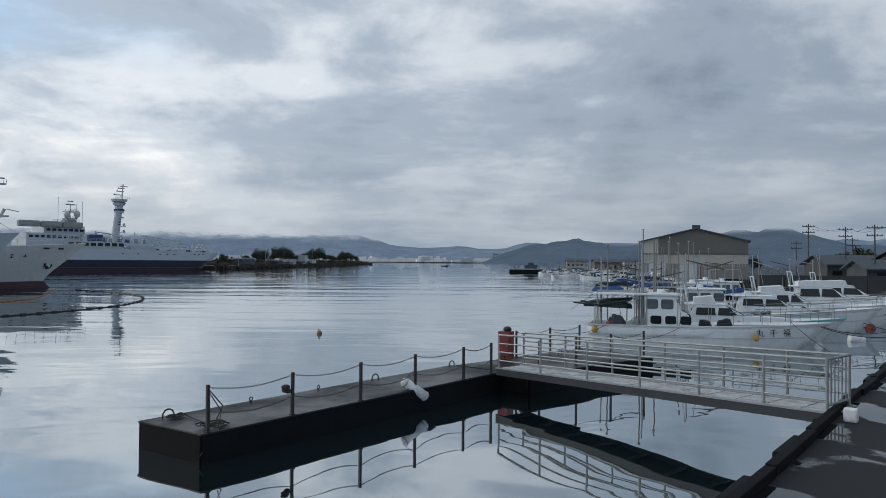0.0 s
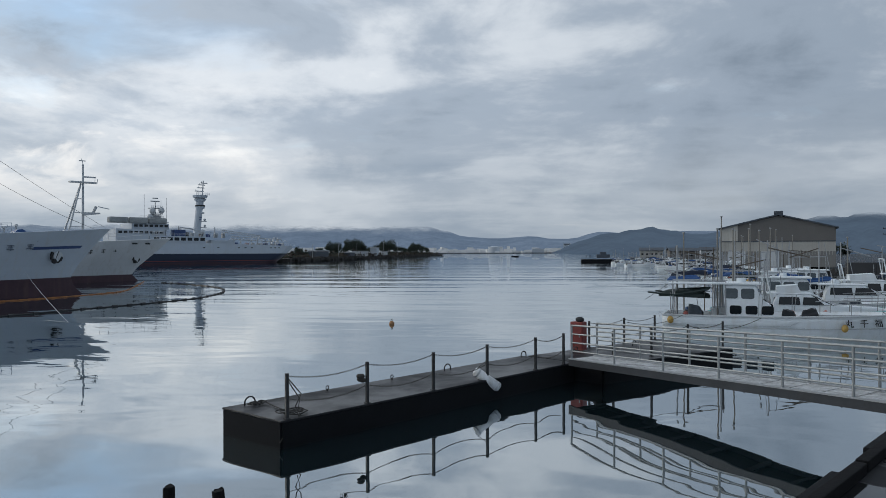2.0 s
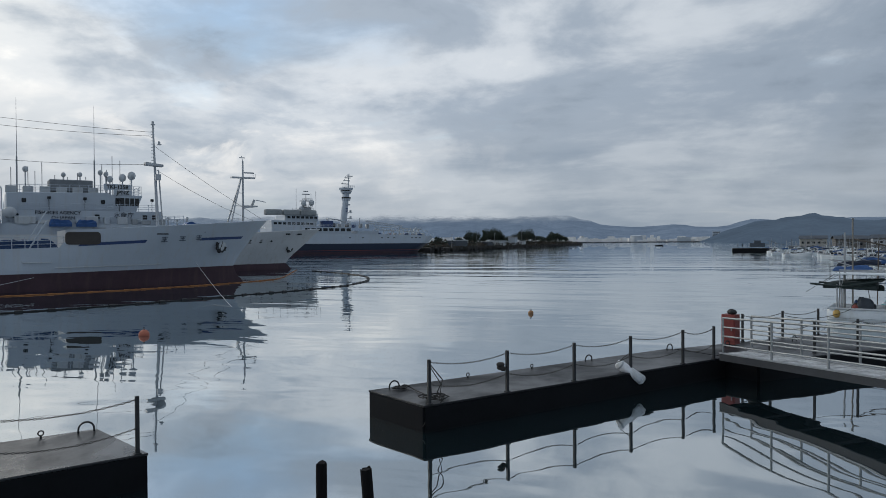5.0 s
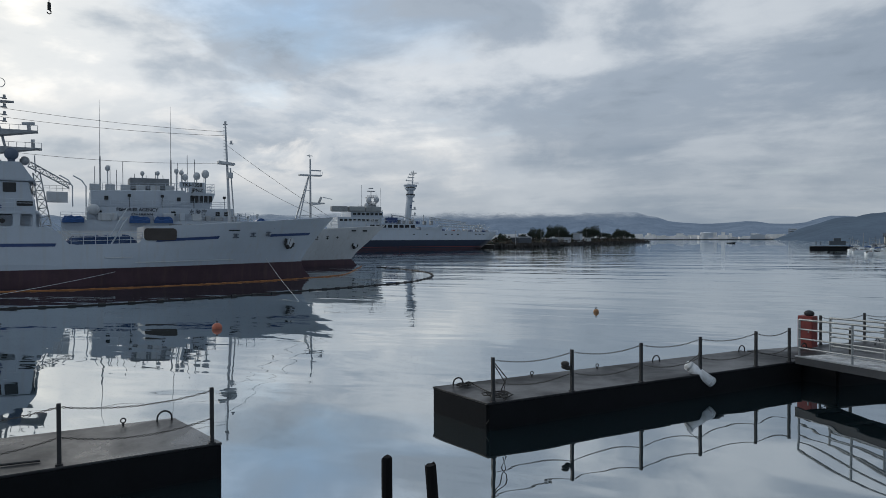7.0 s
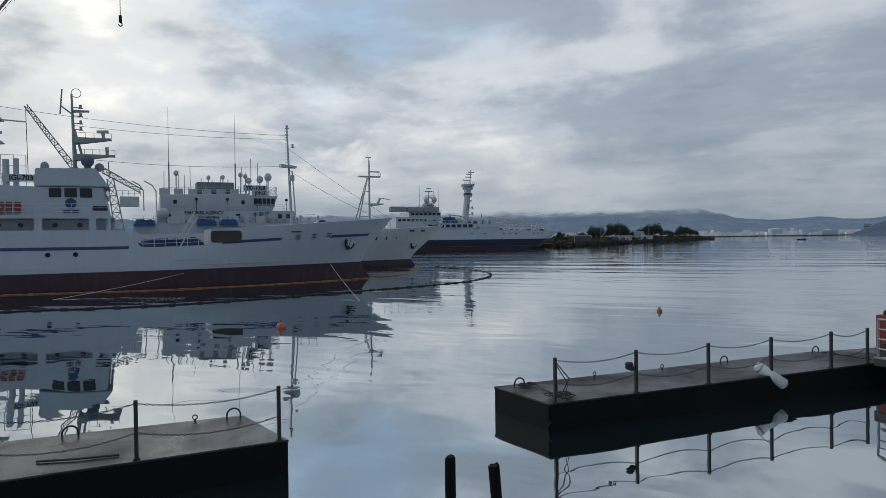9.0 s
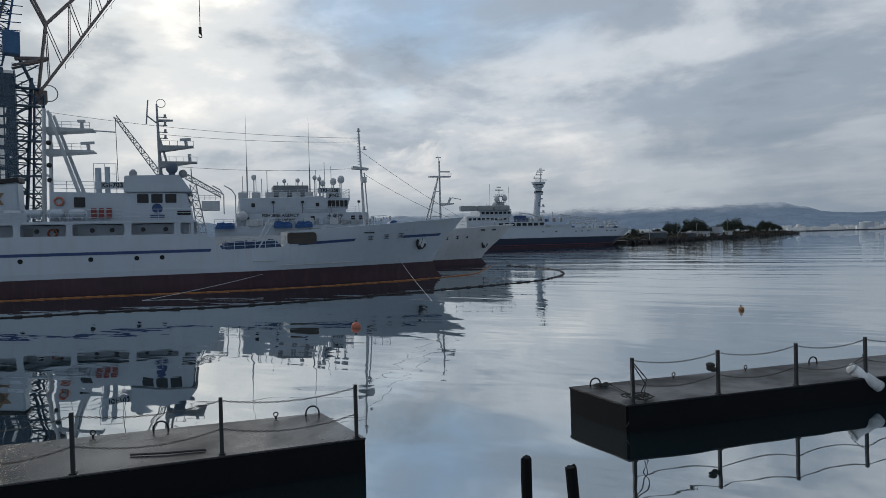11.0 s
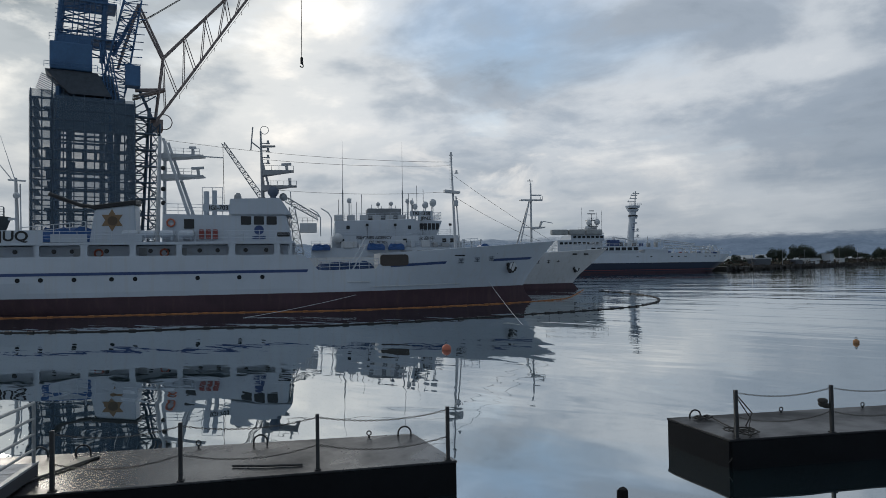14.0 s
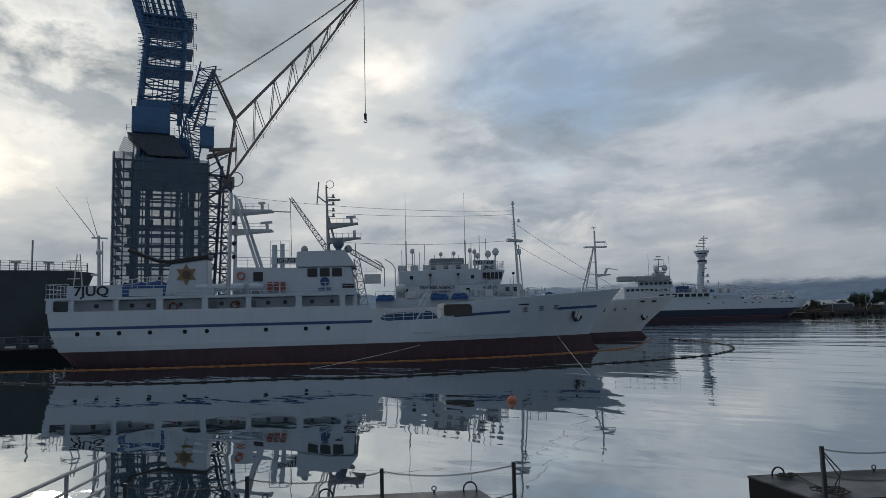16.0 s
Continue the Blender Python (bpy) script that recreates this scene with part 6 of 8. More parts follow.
    part("stair_tower", bm, SCAFFOLD, t, "dark blue lattice stair tower")
    # luffing jib
    bm = BM()
    foot, tip = Vector((12.6, 0, 33.3)), Vector((42.8, 0, 79.4))
    d = (tip - foot).normalized()
    up = Vector((-d.z, 0, d.x))
    n = 8
    low, high = [], []
    for k in range(n + 1):
        f = k / n
        c = foot.lerp(tip, f)
        low.append(c)
        high.append(c + up * (6.6 * (1 - abs(f - 0.27) / 0.73) if f > 0.27 else 6.6 * f / 0.27))
    knee = Vector((14.2, 0, 46.6))
    for y in (-1.7, 1.7):
        o = Vector((0, y, 0))
        for k in range(n):
            f = 1 - 0.6 * k / n
            tube(bm, low[k] + o * f, low[k + 1] + o * (f - 0.07), 0.22, 7)
        tube(bm, foot + o, knee + o * 0.8, 0.2, 7)
        tube(bm, knee + o * 0.8, tip + o * 0.3, 0.17, 7)
        m = 7
        for k in range(m):
            a, b = foot.lerp(tip, (k + 1.2) / (m + 1.6)), knee.lerp(tip, k / m)
            c = foot.lerp(tip, (k + 0.55) / (m + 1.6))
            tube(bm, a + o * 0.75, b + o * 0.7, 0.09, 5)
            tube(bm, c + o * 0.8, b + o * 0.7, 0.09, 5)
    for k in range(n + 1):
        f = 1 - 0.6 * k / n
        tube(bm, low[k] - Vector((0, 1.7 * f, 0)), low[k] + Vector((0, 1.7 * f, 0)), 0.16, 5)
    railing(bm, [low[1] + Vector((0.8, -1.0, -0.6)), low[n] + Vector((0.8, -0.5, -0.6))], 0.8, 1, 2.5, 0.05)
    part("jib", bm, CRANEGREY, t, "rust-grey lattice luffing jib")
    apex = Vector((9.6, 0, 56.5))
    for y in (-1.4, 1.4):
        rods("luffing_strut", [(apex + Vector((0, y, 0)), knee + Vector((0, y * 0.8, 0))), (apex + Vector((0, y, 0)), Vector((6.0, y, 44.0))), (Vector((8.6, y, 38.0)), knee + Vector((0, y * 0.8, -6.5)))], 0.24, CRANEGREY, t, "grey luffing strut")
    rods("luffing_ram", [(Vector((9.0, 0, 39.6)), Vector((14.6, 0, 40.2)))], 0.4, CRANEGREY, t)
    part("jib_foot", box(BM(), (12.9, 0, 32.8), (2.2, 3.0, 2.2)), CRANEGREY, t)
    part("foot_wheel", line(BM(), [(14.2 + 1.5 * math.cos(a), -1.6, 33.4 + 1.5 * math.sin(a)) for a in np.linspace(0, math.tau, 17)], 0.1, 5), CRANEGREY, t)
    for y in (-0.4, 0.4):
        part("luffing_rope", line(BM(), sag(apex + Vector((0, y, -3.5)), tip + Vector((-1.0, y, 0.2)), 0.5, 10), 0.07, 4), BLACK, t)
    hook = Vector((42.8, 0, 48.5))
    part("hoist_rope", line(BM(), [tip, hook + Vector((0, 0, 1.6))], 0.075, 4), BLACK, t)
    bm = BM()
    box(bm, hook + Vector((0, 0, 1.2)), (0.6, 0.4, 1.5), bevel=0.1)
    line(bm, [hook + Vector((0.35 * math.sin(a), 0, 0.1 + 0.35 * math.cos(a))) for a in np.linspace(0.2, 4.6, 12)], 0.12, 6)
    part("hook_block", bm, BLACK, t)
    return t


yard_crane()


def yard_scaffold():
    t = thing("scaffolding", CRANE, "dark netted scaffolding wrapped round the crane tower", "scaffolding")
    rnd = random.Random(11)
    bm = BM()
    xs = [-8.5 + i * 1.7 for i in range(11)]
    ys = (-6.6, -5.2)
    zs = [2 + k * 1.85 for k in range(19)]
    for y in ys:
        for x in xs:
            tube(bm, (x, y, 1.2), (x, y, 36.2 + (0.6 if x < -4 else 0)), 0.09, 4)
        for z in zs:
            tube(bm, (-8.7, y, z), (8.7, y, z), 0.07, 4)
    for y in (-3.5, 6.2):
        for x in (-8.5, 8.5):
            tube(bm, (x, y, 1.2), (x, y, 36), 0.09, 4)
    part("scaffold_tube", bm, SCAFFOLD, t)
    bm = BM()
    for z in zs:
        box(bm, (0, -5.9, z), (17.2, 1.0, 0.10))
        box(bm, (0, 5.6, z), (17.2, 1.0, 0.10))
        box(bm, (-7.9, 0, z), (1.0, 11, 0.10))
        box(bm, (7.9, 0, z), (1.0, 11, 0.10))
    part("scaffold_board", bm, SCAFFOLD, t, "dark scaffold boards")
    # debris net hung round the outside, its top edge stepped
    for x, w, z0, z1, y in ((-6.9, 3.5, 1.5, 36.6, -7.0), (1.8, 13.6, 1.5, 35.8, -7.02)):
        part("net_panel", box(BM(), (x, y, (z0 + z1) / 2), (w, 0.02, z1 - z0)), NET, t, "dark debris netting")
    part("net_panel", box(BM(), (-8.75, 0, 19), (0.02, 13.6, 35)), NET, t, "dark debris netting")
    part("net_panel", box(BM(), (8.75, 0, 18.5), (0.02, 13.6, 34)), NET, t, "dark debris netting")
    bm = BM()
    for i in range(9):
        for k in range(18):
            if 1 <= i <= 7 and rnd.random() < 0.22:
                box(bm, (-7.6 + i * 1.9, -4.4, zs[k] + 0.9), (rnd.uniform(0.4, 1.2), 0.06, 1.7))
    for i in range(6):
        box(bm, (-5.2 + i * 2.7, -4.6, 18.0), (0.75 + 0.2 * math.sin(i * 2.1), 0.1, 34))
    box(bm, (1.6, -4.7, 32.6), (13.4, 0.1, 6.0))
    for k in range(18):
        if k % 2:
            box(bm, (1.0, -4.8, zs[k] + 0.2), (15.0, 0.1, 0.7))
    part("inner_sheeting", bm, SCAFFOLD, t, "dark sheeting inside the scaffold")
    return t


yard_scaffold()


# ---- ship and jetty behind the stern ----
SLATE = material("slate_green_hull", (0.035, 0.05, 0.060), 0.6, vary=0.25, scale=0.3, grain=3)


def green_ship():
    t = thing("freighter", pose(-128.0, 28.0, 0, 0, 0, 70), "dark green freighter hull lying at the yard", "ship")
    H = Hull([(-1.5, 8), (0, 8.5), (5, 10), (14, 13)], [(-1.5, -60), (0, -60), (14, -60)], 14, 8, 0.7, lambda x: 12.6)
    part("hull", H.skin(BM(), lambda x: -1.0, H.top, 6), SLATE, t, "dark green hull plating")
    part("deck", H.deck(BM(), 11.9, 0.0, 0.98, 0.1), GREYSTEEL, t)
    bm = BM()
    box(bm, (-12, 0, 13.4), (10, 10, 1.0)), box(bm, (-10, 0, 14.4), (16, 11, 0.3))
    for x in (-16, -12, -8, -4):
        tube(bm, (x, -5, 12), (x, -5, 14.3), 0.15, 6)
    part("shelter_roof", bm, DARKSTEEL, t)
    bm = BM()
    railing(bm, [(0, -6.2, 12.6), (11.5, -1.5, 12.6), (11.5, 1.5, 12.6)], 1.6, 4, 1.3, 0.05)
    tube(bm, (3.5, 0, 12), (3.5, 0, 18), 0.15, 6)
    for x in (-2, 1.5, 6):
        tube(bm, (x, -2, 12.5), (x, -2, 14.2), 0.25, 6)
        box(bm, (x, -2, 14.2), (1.4, 0.6, 0.3))
    part("bow_fitting", bm, GREYSTEEL, t)


green_ship()


def jetty():
    t = thing("floating_dock", pose(-99.0, 25.5, 0, 0, 0, 70), "cluttered dark floating dock with pipe rails", "dock")
    bm = BM()
    box(bm, (-6, 0, 0.5), (30, 7, 1.6))
    part("hull", bm, RUBBER, t)
    bm = BM()
    rnd = random.Random(8)
    for k in range(10):
        x = -16 + k * 2.4
        tube(bm, (x, -3, 1.3), (x, -3, 3.0 + rnd.uniform(0, 1.6)), 0.09, 5)
        box(bm, (x, -2.0 + rnd.uniform(-0.6, 0.6), 1.9), (rnd.uniform(0.8, 2), 1.0, rnd.uniform(0.6, 1.6)))
    for z in (2.0, 2.8):
        tube(bm, (-16, -3, z), (6, -3, z), 0.07, 5)
    part("pipe_rail", bm, DARKSTEEL, t)
    bm = BM()
    for k in range(4):
        tube(bm, (2 + k * 1.1, -3.2, 1.2), (2 + k * 1.1, -3.2, 3.4), 0.1, 6)
    tube(bm, (1.5, -3.2, 3.4), (6, -3.2, 3.4), 0.1, 6), tube(bm, (1.5, -3.2, 2.4), (6, -3.2, 2.4), 0.08, 6)
    part("white_rail", bm, CREAM, t)


jetty()
bm = BM()
prism(bm, [(-300, -150), (-108, -20), (-112, 30), (-104, 75), (-118, 130), (-150, 175), (-420, 260)], -3.0, 1.2)
tagged(part("yard_ground", bm, CONCRETE), "grey concrete shipyard ground", "ground", kind="structure")

# ---- island spit with trees ----
def spit():
    bm = BM()
    out = [(-100, 305), (-96, 420), (-93, 560), (-90, 720), (-88, 860), (-100, 868), (-118, 700), (-128, 520), (-142, 400), (-150, 320), (-260, 320), (-260, 300)]
    prism(bm, out, -2.0, 1.6)
    tagged(part("spit_ground", bm, EARTH), "low dark rocky spit with a stone edge", "ground", kind="structure")
    rnd = random.Random(4)
    bm = BM()
    for k in range(420):
        f = rnd.random()
        y = 305 + f * 560
        x = float(np.interp(y, [305, 420, 560, 720, 860], [-100, -96, -93, -90, -88])) + rnd.uniform(-1.5, 1.5)
        box(bm, (x, y, rnd.uniform(0.2, 1.7)), (rnd.uniform(0.8, 2.4), rnd.uniform(1, 4), rnd.uniform(0.6, 1.4)), rnd.uniform(0, 90))
    tagged(part("shore_rock", bm, EARTH), "dark boulders along the shore of the spit", "rocks", kind="stuff")


spit()


def tree(h, spread, seed, mat):
    """A tapered trunk, a few limbs and a ragged crown of small leaf clumps."""
    rnd = random.Random(seed)
    t = thing("pine_tree", pose(0, 0, 0), "dark shore pine with a ragged crown", "tree", "trees on the spit")
    bm = BM()
    top = Vector((rnd.uniform(-0.4, 0.4), rnd.uniform(-0.4, 0.4), h * 0.8))
    line(bm, [(0, 0, -0.3), (0.1, 0, h * 0.3), top], 0.18 * h / 8, 6)
    limbs = []
    for k in range(7):
        a, z = rnd.uniform(0, math.tau), h * rnd.uniform(0.35, 0.8)
        e = Vector((math.cos(a) * spread * rnd.uniform(0.5, 0.95), math.sin(a) * spread * rnd.uniform(0.5, 0.95), z + h * rnd.uniform(0.05, 0.2)))
        tube(bm, (0.05, 0, z), e, 0.07 * h / 8, 5, 0.02)
        limbs.append(e)
    part("trunk", bm, WOOD, t)
    bm = BM()
    centres = limbs + [top + Vector((0, 0, h * 0.12)), top]
    for c in centres:
        r = spread * rnd.uniform(0.38, 0.62)
        for _ in range(110):
            v = Vector((rnd.gauss(0, 1), rnd.gauss(0, 1), rnd.gauss(0, 0.7))).normalized() * r * rnd.uniform(0.35, 1.15)
            p = c + v
            s = rnd.uniform(0.22, 0.48) * h / 9
            n1 = Vector((rnd.gauss(0, 1), rnd.gauss(0, 1), rnd.gauss(0, 1))).normalized()
            n2 = n1.orthogonal().normalized()
            q = [bm.verts.new(p + n1 * s), bm.verts.new(p + n2 * s * 0.8), bm.verts.new(p - n1 * s * 0.9), bm.verts.new(p - n2 * s * 0.7), bm.verts.new(p + n1.cross(n2) * s * 0.7)]
            bm.faces.new((q[0], q[1], q[4])), bm.faces.new((q[1], q[2], q[4])), bm.faces.new((q[2], q[3], q[4])), bm.faces.new((q[3], q[0], q[4]))
    part("crown", bm, mat, t)
    return t


def plant_spit():
    kinds = [tree(14, 6.0, 1, LEAF), tree(16, 6.6, 2, LEAF), tree(12, 6.2, 3, LEAF)]
    spots = [(-112, 352, 0, 0.34), (-114, 366, 1, 0.30), (-112, 398, 2, 0.42), (-113, 424, 1, 0.50), (-112, 432, 0, 0.56), (-114, 440, 1, 0.50), (-112, 456, 2, 0.55), (-114, 470, 1, 0.62), (-112, 482, 0, 0.70), (-113, 490, 1, 0.66), (-112, 497, 2, 0.78), (-112, 504, 1, 0.62),
             (-108, 572, 1, 0.66), (-110, 582, 0, 0.74), (-107, 592, 2, 0.80), (-108, 602, 1, 0.74), (-107, 616, 2, 0.74), (-106, 636, 2, 0.62), (-101, 700, 0, 0.72), (-103, 712, 1, 0.66), (-101, 724, 2, 0.84), (-100, 738, 0, 0.78), (-99, 760, 2, 0.7), (-99, 790, 2, 0.62), (-115, 410, 2, 0.4), (-116, 530, 0, 0.5), (-114, 548, 2, 0.55), (-112, 560, 1, 0.5), (-104, 655, 0, 0.5), (-103, 680, 2, 0.5)]
    rnd = random.Random(6)
    for i, (x, y, k, s) in enumerate(spots):
        m = pose(x, y, 1.5, 0, 0, rnd.uniform(0, 360)) @ Matrix.Scale(s, 4)
        if i > 2:
            copy_thing(kinds[k], m)
    for kind, (x, y, k, s) in zip(kinds, spots):
        kind.matrix_world = pose(x, y, 1.5) @ Matrix.Scale(s, 4)
    bm = BM()
    for _ in range(2600):
        y = rnd.uniform(330, 855)
        x = float(np.interp(y, [330, 560, 860], [-105, -98, -91])) - rnd.uniform(0, 14)
        p = Vector((x, y, 1.5 + abs(rnd.gauss(0, 1.3))))
        s = rnd.uniform(0.4, 1.0)
        n1 = Vector((rnd.gauss(0, 1), rnd.gauss(0, 1), rnd.gauss(0, 1))).normalized()
        n2 = n1.orthogonal().normalized()
        bm.faces.new([bm.verts.new(v) for v in (p + n1 * s, p + n2 * s, p - n1 * s, p - n2 * s * 0.7)])
    dark = BM()
    for _ in range(3400):
        y = rnd.uniform(335, 840)
        x = float(np.interp(y, [330, 560, 860], [-109, -103, -94])) - rnd.uniform(0, 12)
        p = Vector((x, y, 1.6 + abs(rnd.gauss(0, 1.7)) * (0.6 + 0.5 * math.sin(y * 0.09))))
        s = rnd.uniform(0.5, 1.1)
        n1 = Vector((rnd.gauss(0, 1), rnd.gauss(0, 1), rnd.gauss(0, 1))).normalized()
        n2 = n1.orthogonal().normalized()
        dark.faces.new([dark.verts.new(v) for v in (p + n1 * s, p + n2 * s, p - n1 * s, p - n2 * s * 0.7)])
    tagged(part("shrubbery", dark, LEAF), "dark evergreen shrubs along the spit", "shrubs", kind="stuff")
    tagged(part("scrub", bm, SCRUB), "brown winter scrub along the spit", "scrub", kind="stuff")
    for x, y, w, d, h, mat in ((-103, 512, 7, 5, 6.0, WHITE), (-104, 470, 16, 5, 3.2, CREAM), (-104, 436, 10, 4, 2.6, DARKSTEEL), (-106, 372, 18, 5, 3.4, DARKSTEEL), (-101, 540, 5, 4, 3.0, CREAM)):
        t = thing("harbour_shed", pose(x, y, 1.5, 0, 0, 84), "small harbour shed on the spit", "shed", "sheds on the spit")
        bm = BM()
        box(bm, (0, 0, h / 2), (w, d, h))
        part("wall", bm, mat, t)
        bm = BM()
        slab(bm, [(-w / 2 - 0.3, h), (w / 2 + 0.3, h), (w / 2, h + 0.6), (-w / 2, h + 0.6)], -d / 2 - 0.3, d / 2 + 0.3)
        part("roof", bm, GREYSTEEL, t)
    for x, y, h in ((-97, 330, 6.5), (-96, 420, 8.0), (-94, 500, 10), (-93, 555, 10.5), (-99, 388, 7)):
        bm = BM()
        tube(bm, (0, 0, 0), (0, 0, h), 0.09, 6)
        box(bm, (0.3, 0, h), (0.9, 0.2, 0.2))
        o = part("lamp_pole", bm, GREYSTEEL)
        o.location = (x, y, 1.5)
        tagged(o, "pale lamp pole on the spit", "lamp pole", "spit lamp poles")


plant_spit()


# ---- town on the far shore ----
CITY = material("far_town_wall", (0.86, 0.88, 0.90), 0.8, vary=0.25, scale=0.01, grain=0.2)
SHORE = material("far_shore", (0.05, 0.055, 0.06), 0.9, vary=0.3, scale=0.01, grain=0.1)


def far_town():
    rnd = random.Random(21)

    def spot(a, d):
        return (-math.sin(radians(a)) * d, math.cos(radians(a)) * d)
    bm = BM()
    ring = [spot(a, 2450) for a in np.linspace(26, -14, 40)] + [spot(a, 3800) for a in np.linspace(-14, 26, 40)]
    prism(bm, ring, -1, 2.5)
    tagged(part("far_shore_ground", bm, SHORE), "low far shore across the bay", "shore", kind="structure")
    bm = BM()
    for _ in range(420):
        a = rnd.uniform(-13, 25)
        d = rnd.uniform(2500, 3300)
        x, y = spot(a, d)
        h = rnd.choice((5, 6, 7, 9, 13)) * rnd.uniform(0.6, 1.3) * (1.0 + (d - 2500) / 900)
        box(bm, (x, y, 2.5 + h / 2), (rnd.uniform(8, 44), rnd.uniform(8, 20), h), a + rnd.uniform(-20, 20))
    tagged(part("far_town", bm, CITY), "pale low houses and sheds of a far town", "town", kind="stuff")
    for a, d, w, h, name, label in ((1.55, 2520, 40, 20, "storage_tank", "white round storage tank on the far shore"), (-4.35, 2560, 26, 34, "tower_block", "pale tower block on the far shore"), (-2.0, 2540, 44, 14, "factory_hall", "white factory hall on the far shore"), (-7.6, 2540, 50, 10, "factory_hall", "white factory hall on the far shore"), (3.6, 2530, 24, 9, "factory_hall", "pale shed on the far shore")):
        t = thing(name, pose(*spot(a, d), 2.5, 0, 0, a), label, name.replace("_", " "))
        bm = BM()
        if name == "storage_tank":
            tube(bm, (0, 0, 0), (0, 0, h), w / 2, 24)
            tube(bm, (0, 0, h), (0, 0, h + 3), w / 2, 24, w / 5)
        else:
            box(bm, (0, 0, h / 2), (w, 18, h))
        part("wall", bm, WHITE, t)
        if name == "tower_block":
            for k in range(6):
                bm = BM()
                box(bm, (0, -9.1, 4 + k * 5), (w - 4, 0.4, 1.6))
                part("window_band", bm, GLASS, t)
        bm = BM()
        box(bm, (0, 0, h + (3.2 if name == "storage_tank" else 0.4)), (w * 0.3, 8, 0.8))
        part("roof", bm, GREYSTEEL, t)


far_town()


# ---- marina ----
BOATWHITE = material("gelcoat_white", (0.74, 0.79, 0.83), 0.3, vary=0.06, scale=1.0, grain=8, bump=0.02, dirt=(0.42, 0.38, 0.30), streak=0.3)
TEAL = material("teal_stripe", (0.10, 0.36, 0.36), 0.5)
CABINGLASS = material("pale_cabin_glass", (0.10, 0.12, 0.135), 0.1, vary=0.3, scale=1.5, bump=0.0)


def boat_skin(L, B, fb, bow, n=18, rows=5, shrink=0.0):
    """x from the stern (0) to the bow (L)."""
    bm = BM()
    cols = []
    for i in range(n + 1):
        f = i / n
        top = fb + (bow - fb) * f ** 2.2
        col = []
        for k in range(rows + 1):
            g = k / rows
            z = -0.35 + (top + 0.35) * g
            x = f * (L * (0.86 + 0.14 * g))
            half = B / 2 * (0.62 + 0.38 * g ** 0.6) * min(1.0, (0.82 + 0.4 * f)) * (max(0.0, 1 - max(0, (f - 0.45) / 0.55) ** (2.0 + 0.8 * g))) - shrink
            col.append((x, max(half, 0.015), z))
        cols.append(col)
    for s in (-1, 1):
        vs = [[bm.verts.new((x, s * h, z)) for x, h, z in col] for col in cols]
        for p, q in zip(vs, vs[1:]):
            for k in range(rows):
                bm.faces.new((p[k], q[k], q[k + 1], p[k + 1]))
    a = cols[0]
    lo, hi = [bm.verts.new((x, -h, z)) for x, h, z in a], [bm.verts.new((x, h, z)) for x, h, z in a]
    for k in range(rows):
        bm.faces.new((lo[k], lo[k + 1], hi[k + 1], hi[k]))
    bmesh.ops.remove_doubles(bm, verts=bm.verts[:], dist=0.004)
    return bm, cols


DECKGREY = material("boat_deck_grey", (0.20, 0.22, 0.23), 0.7, vary=0.3, scale=1.5)
HOUSEDARK = material("dark_house_cladding", (0.055, 0.06, 0.066), 0.8, vary=0.3, scale=0.6, grain=4)


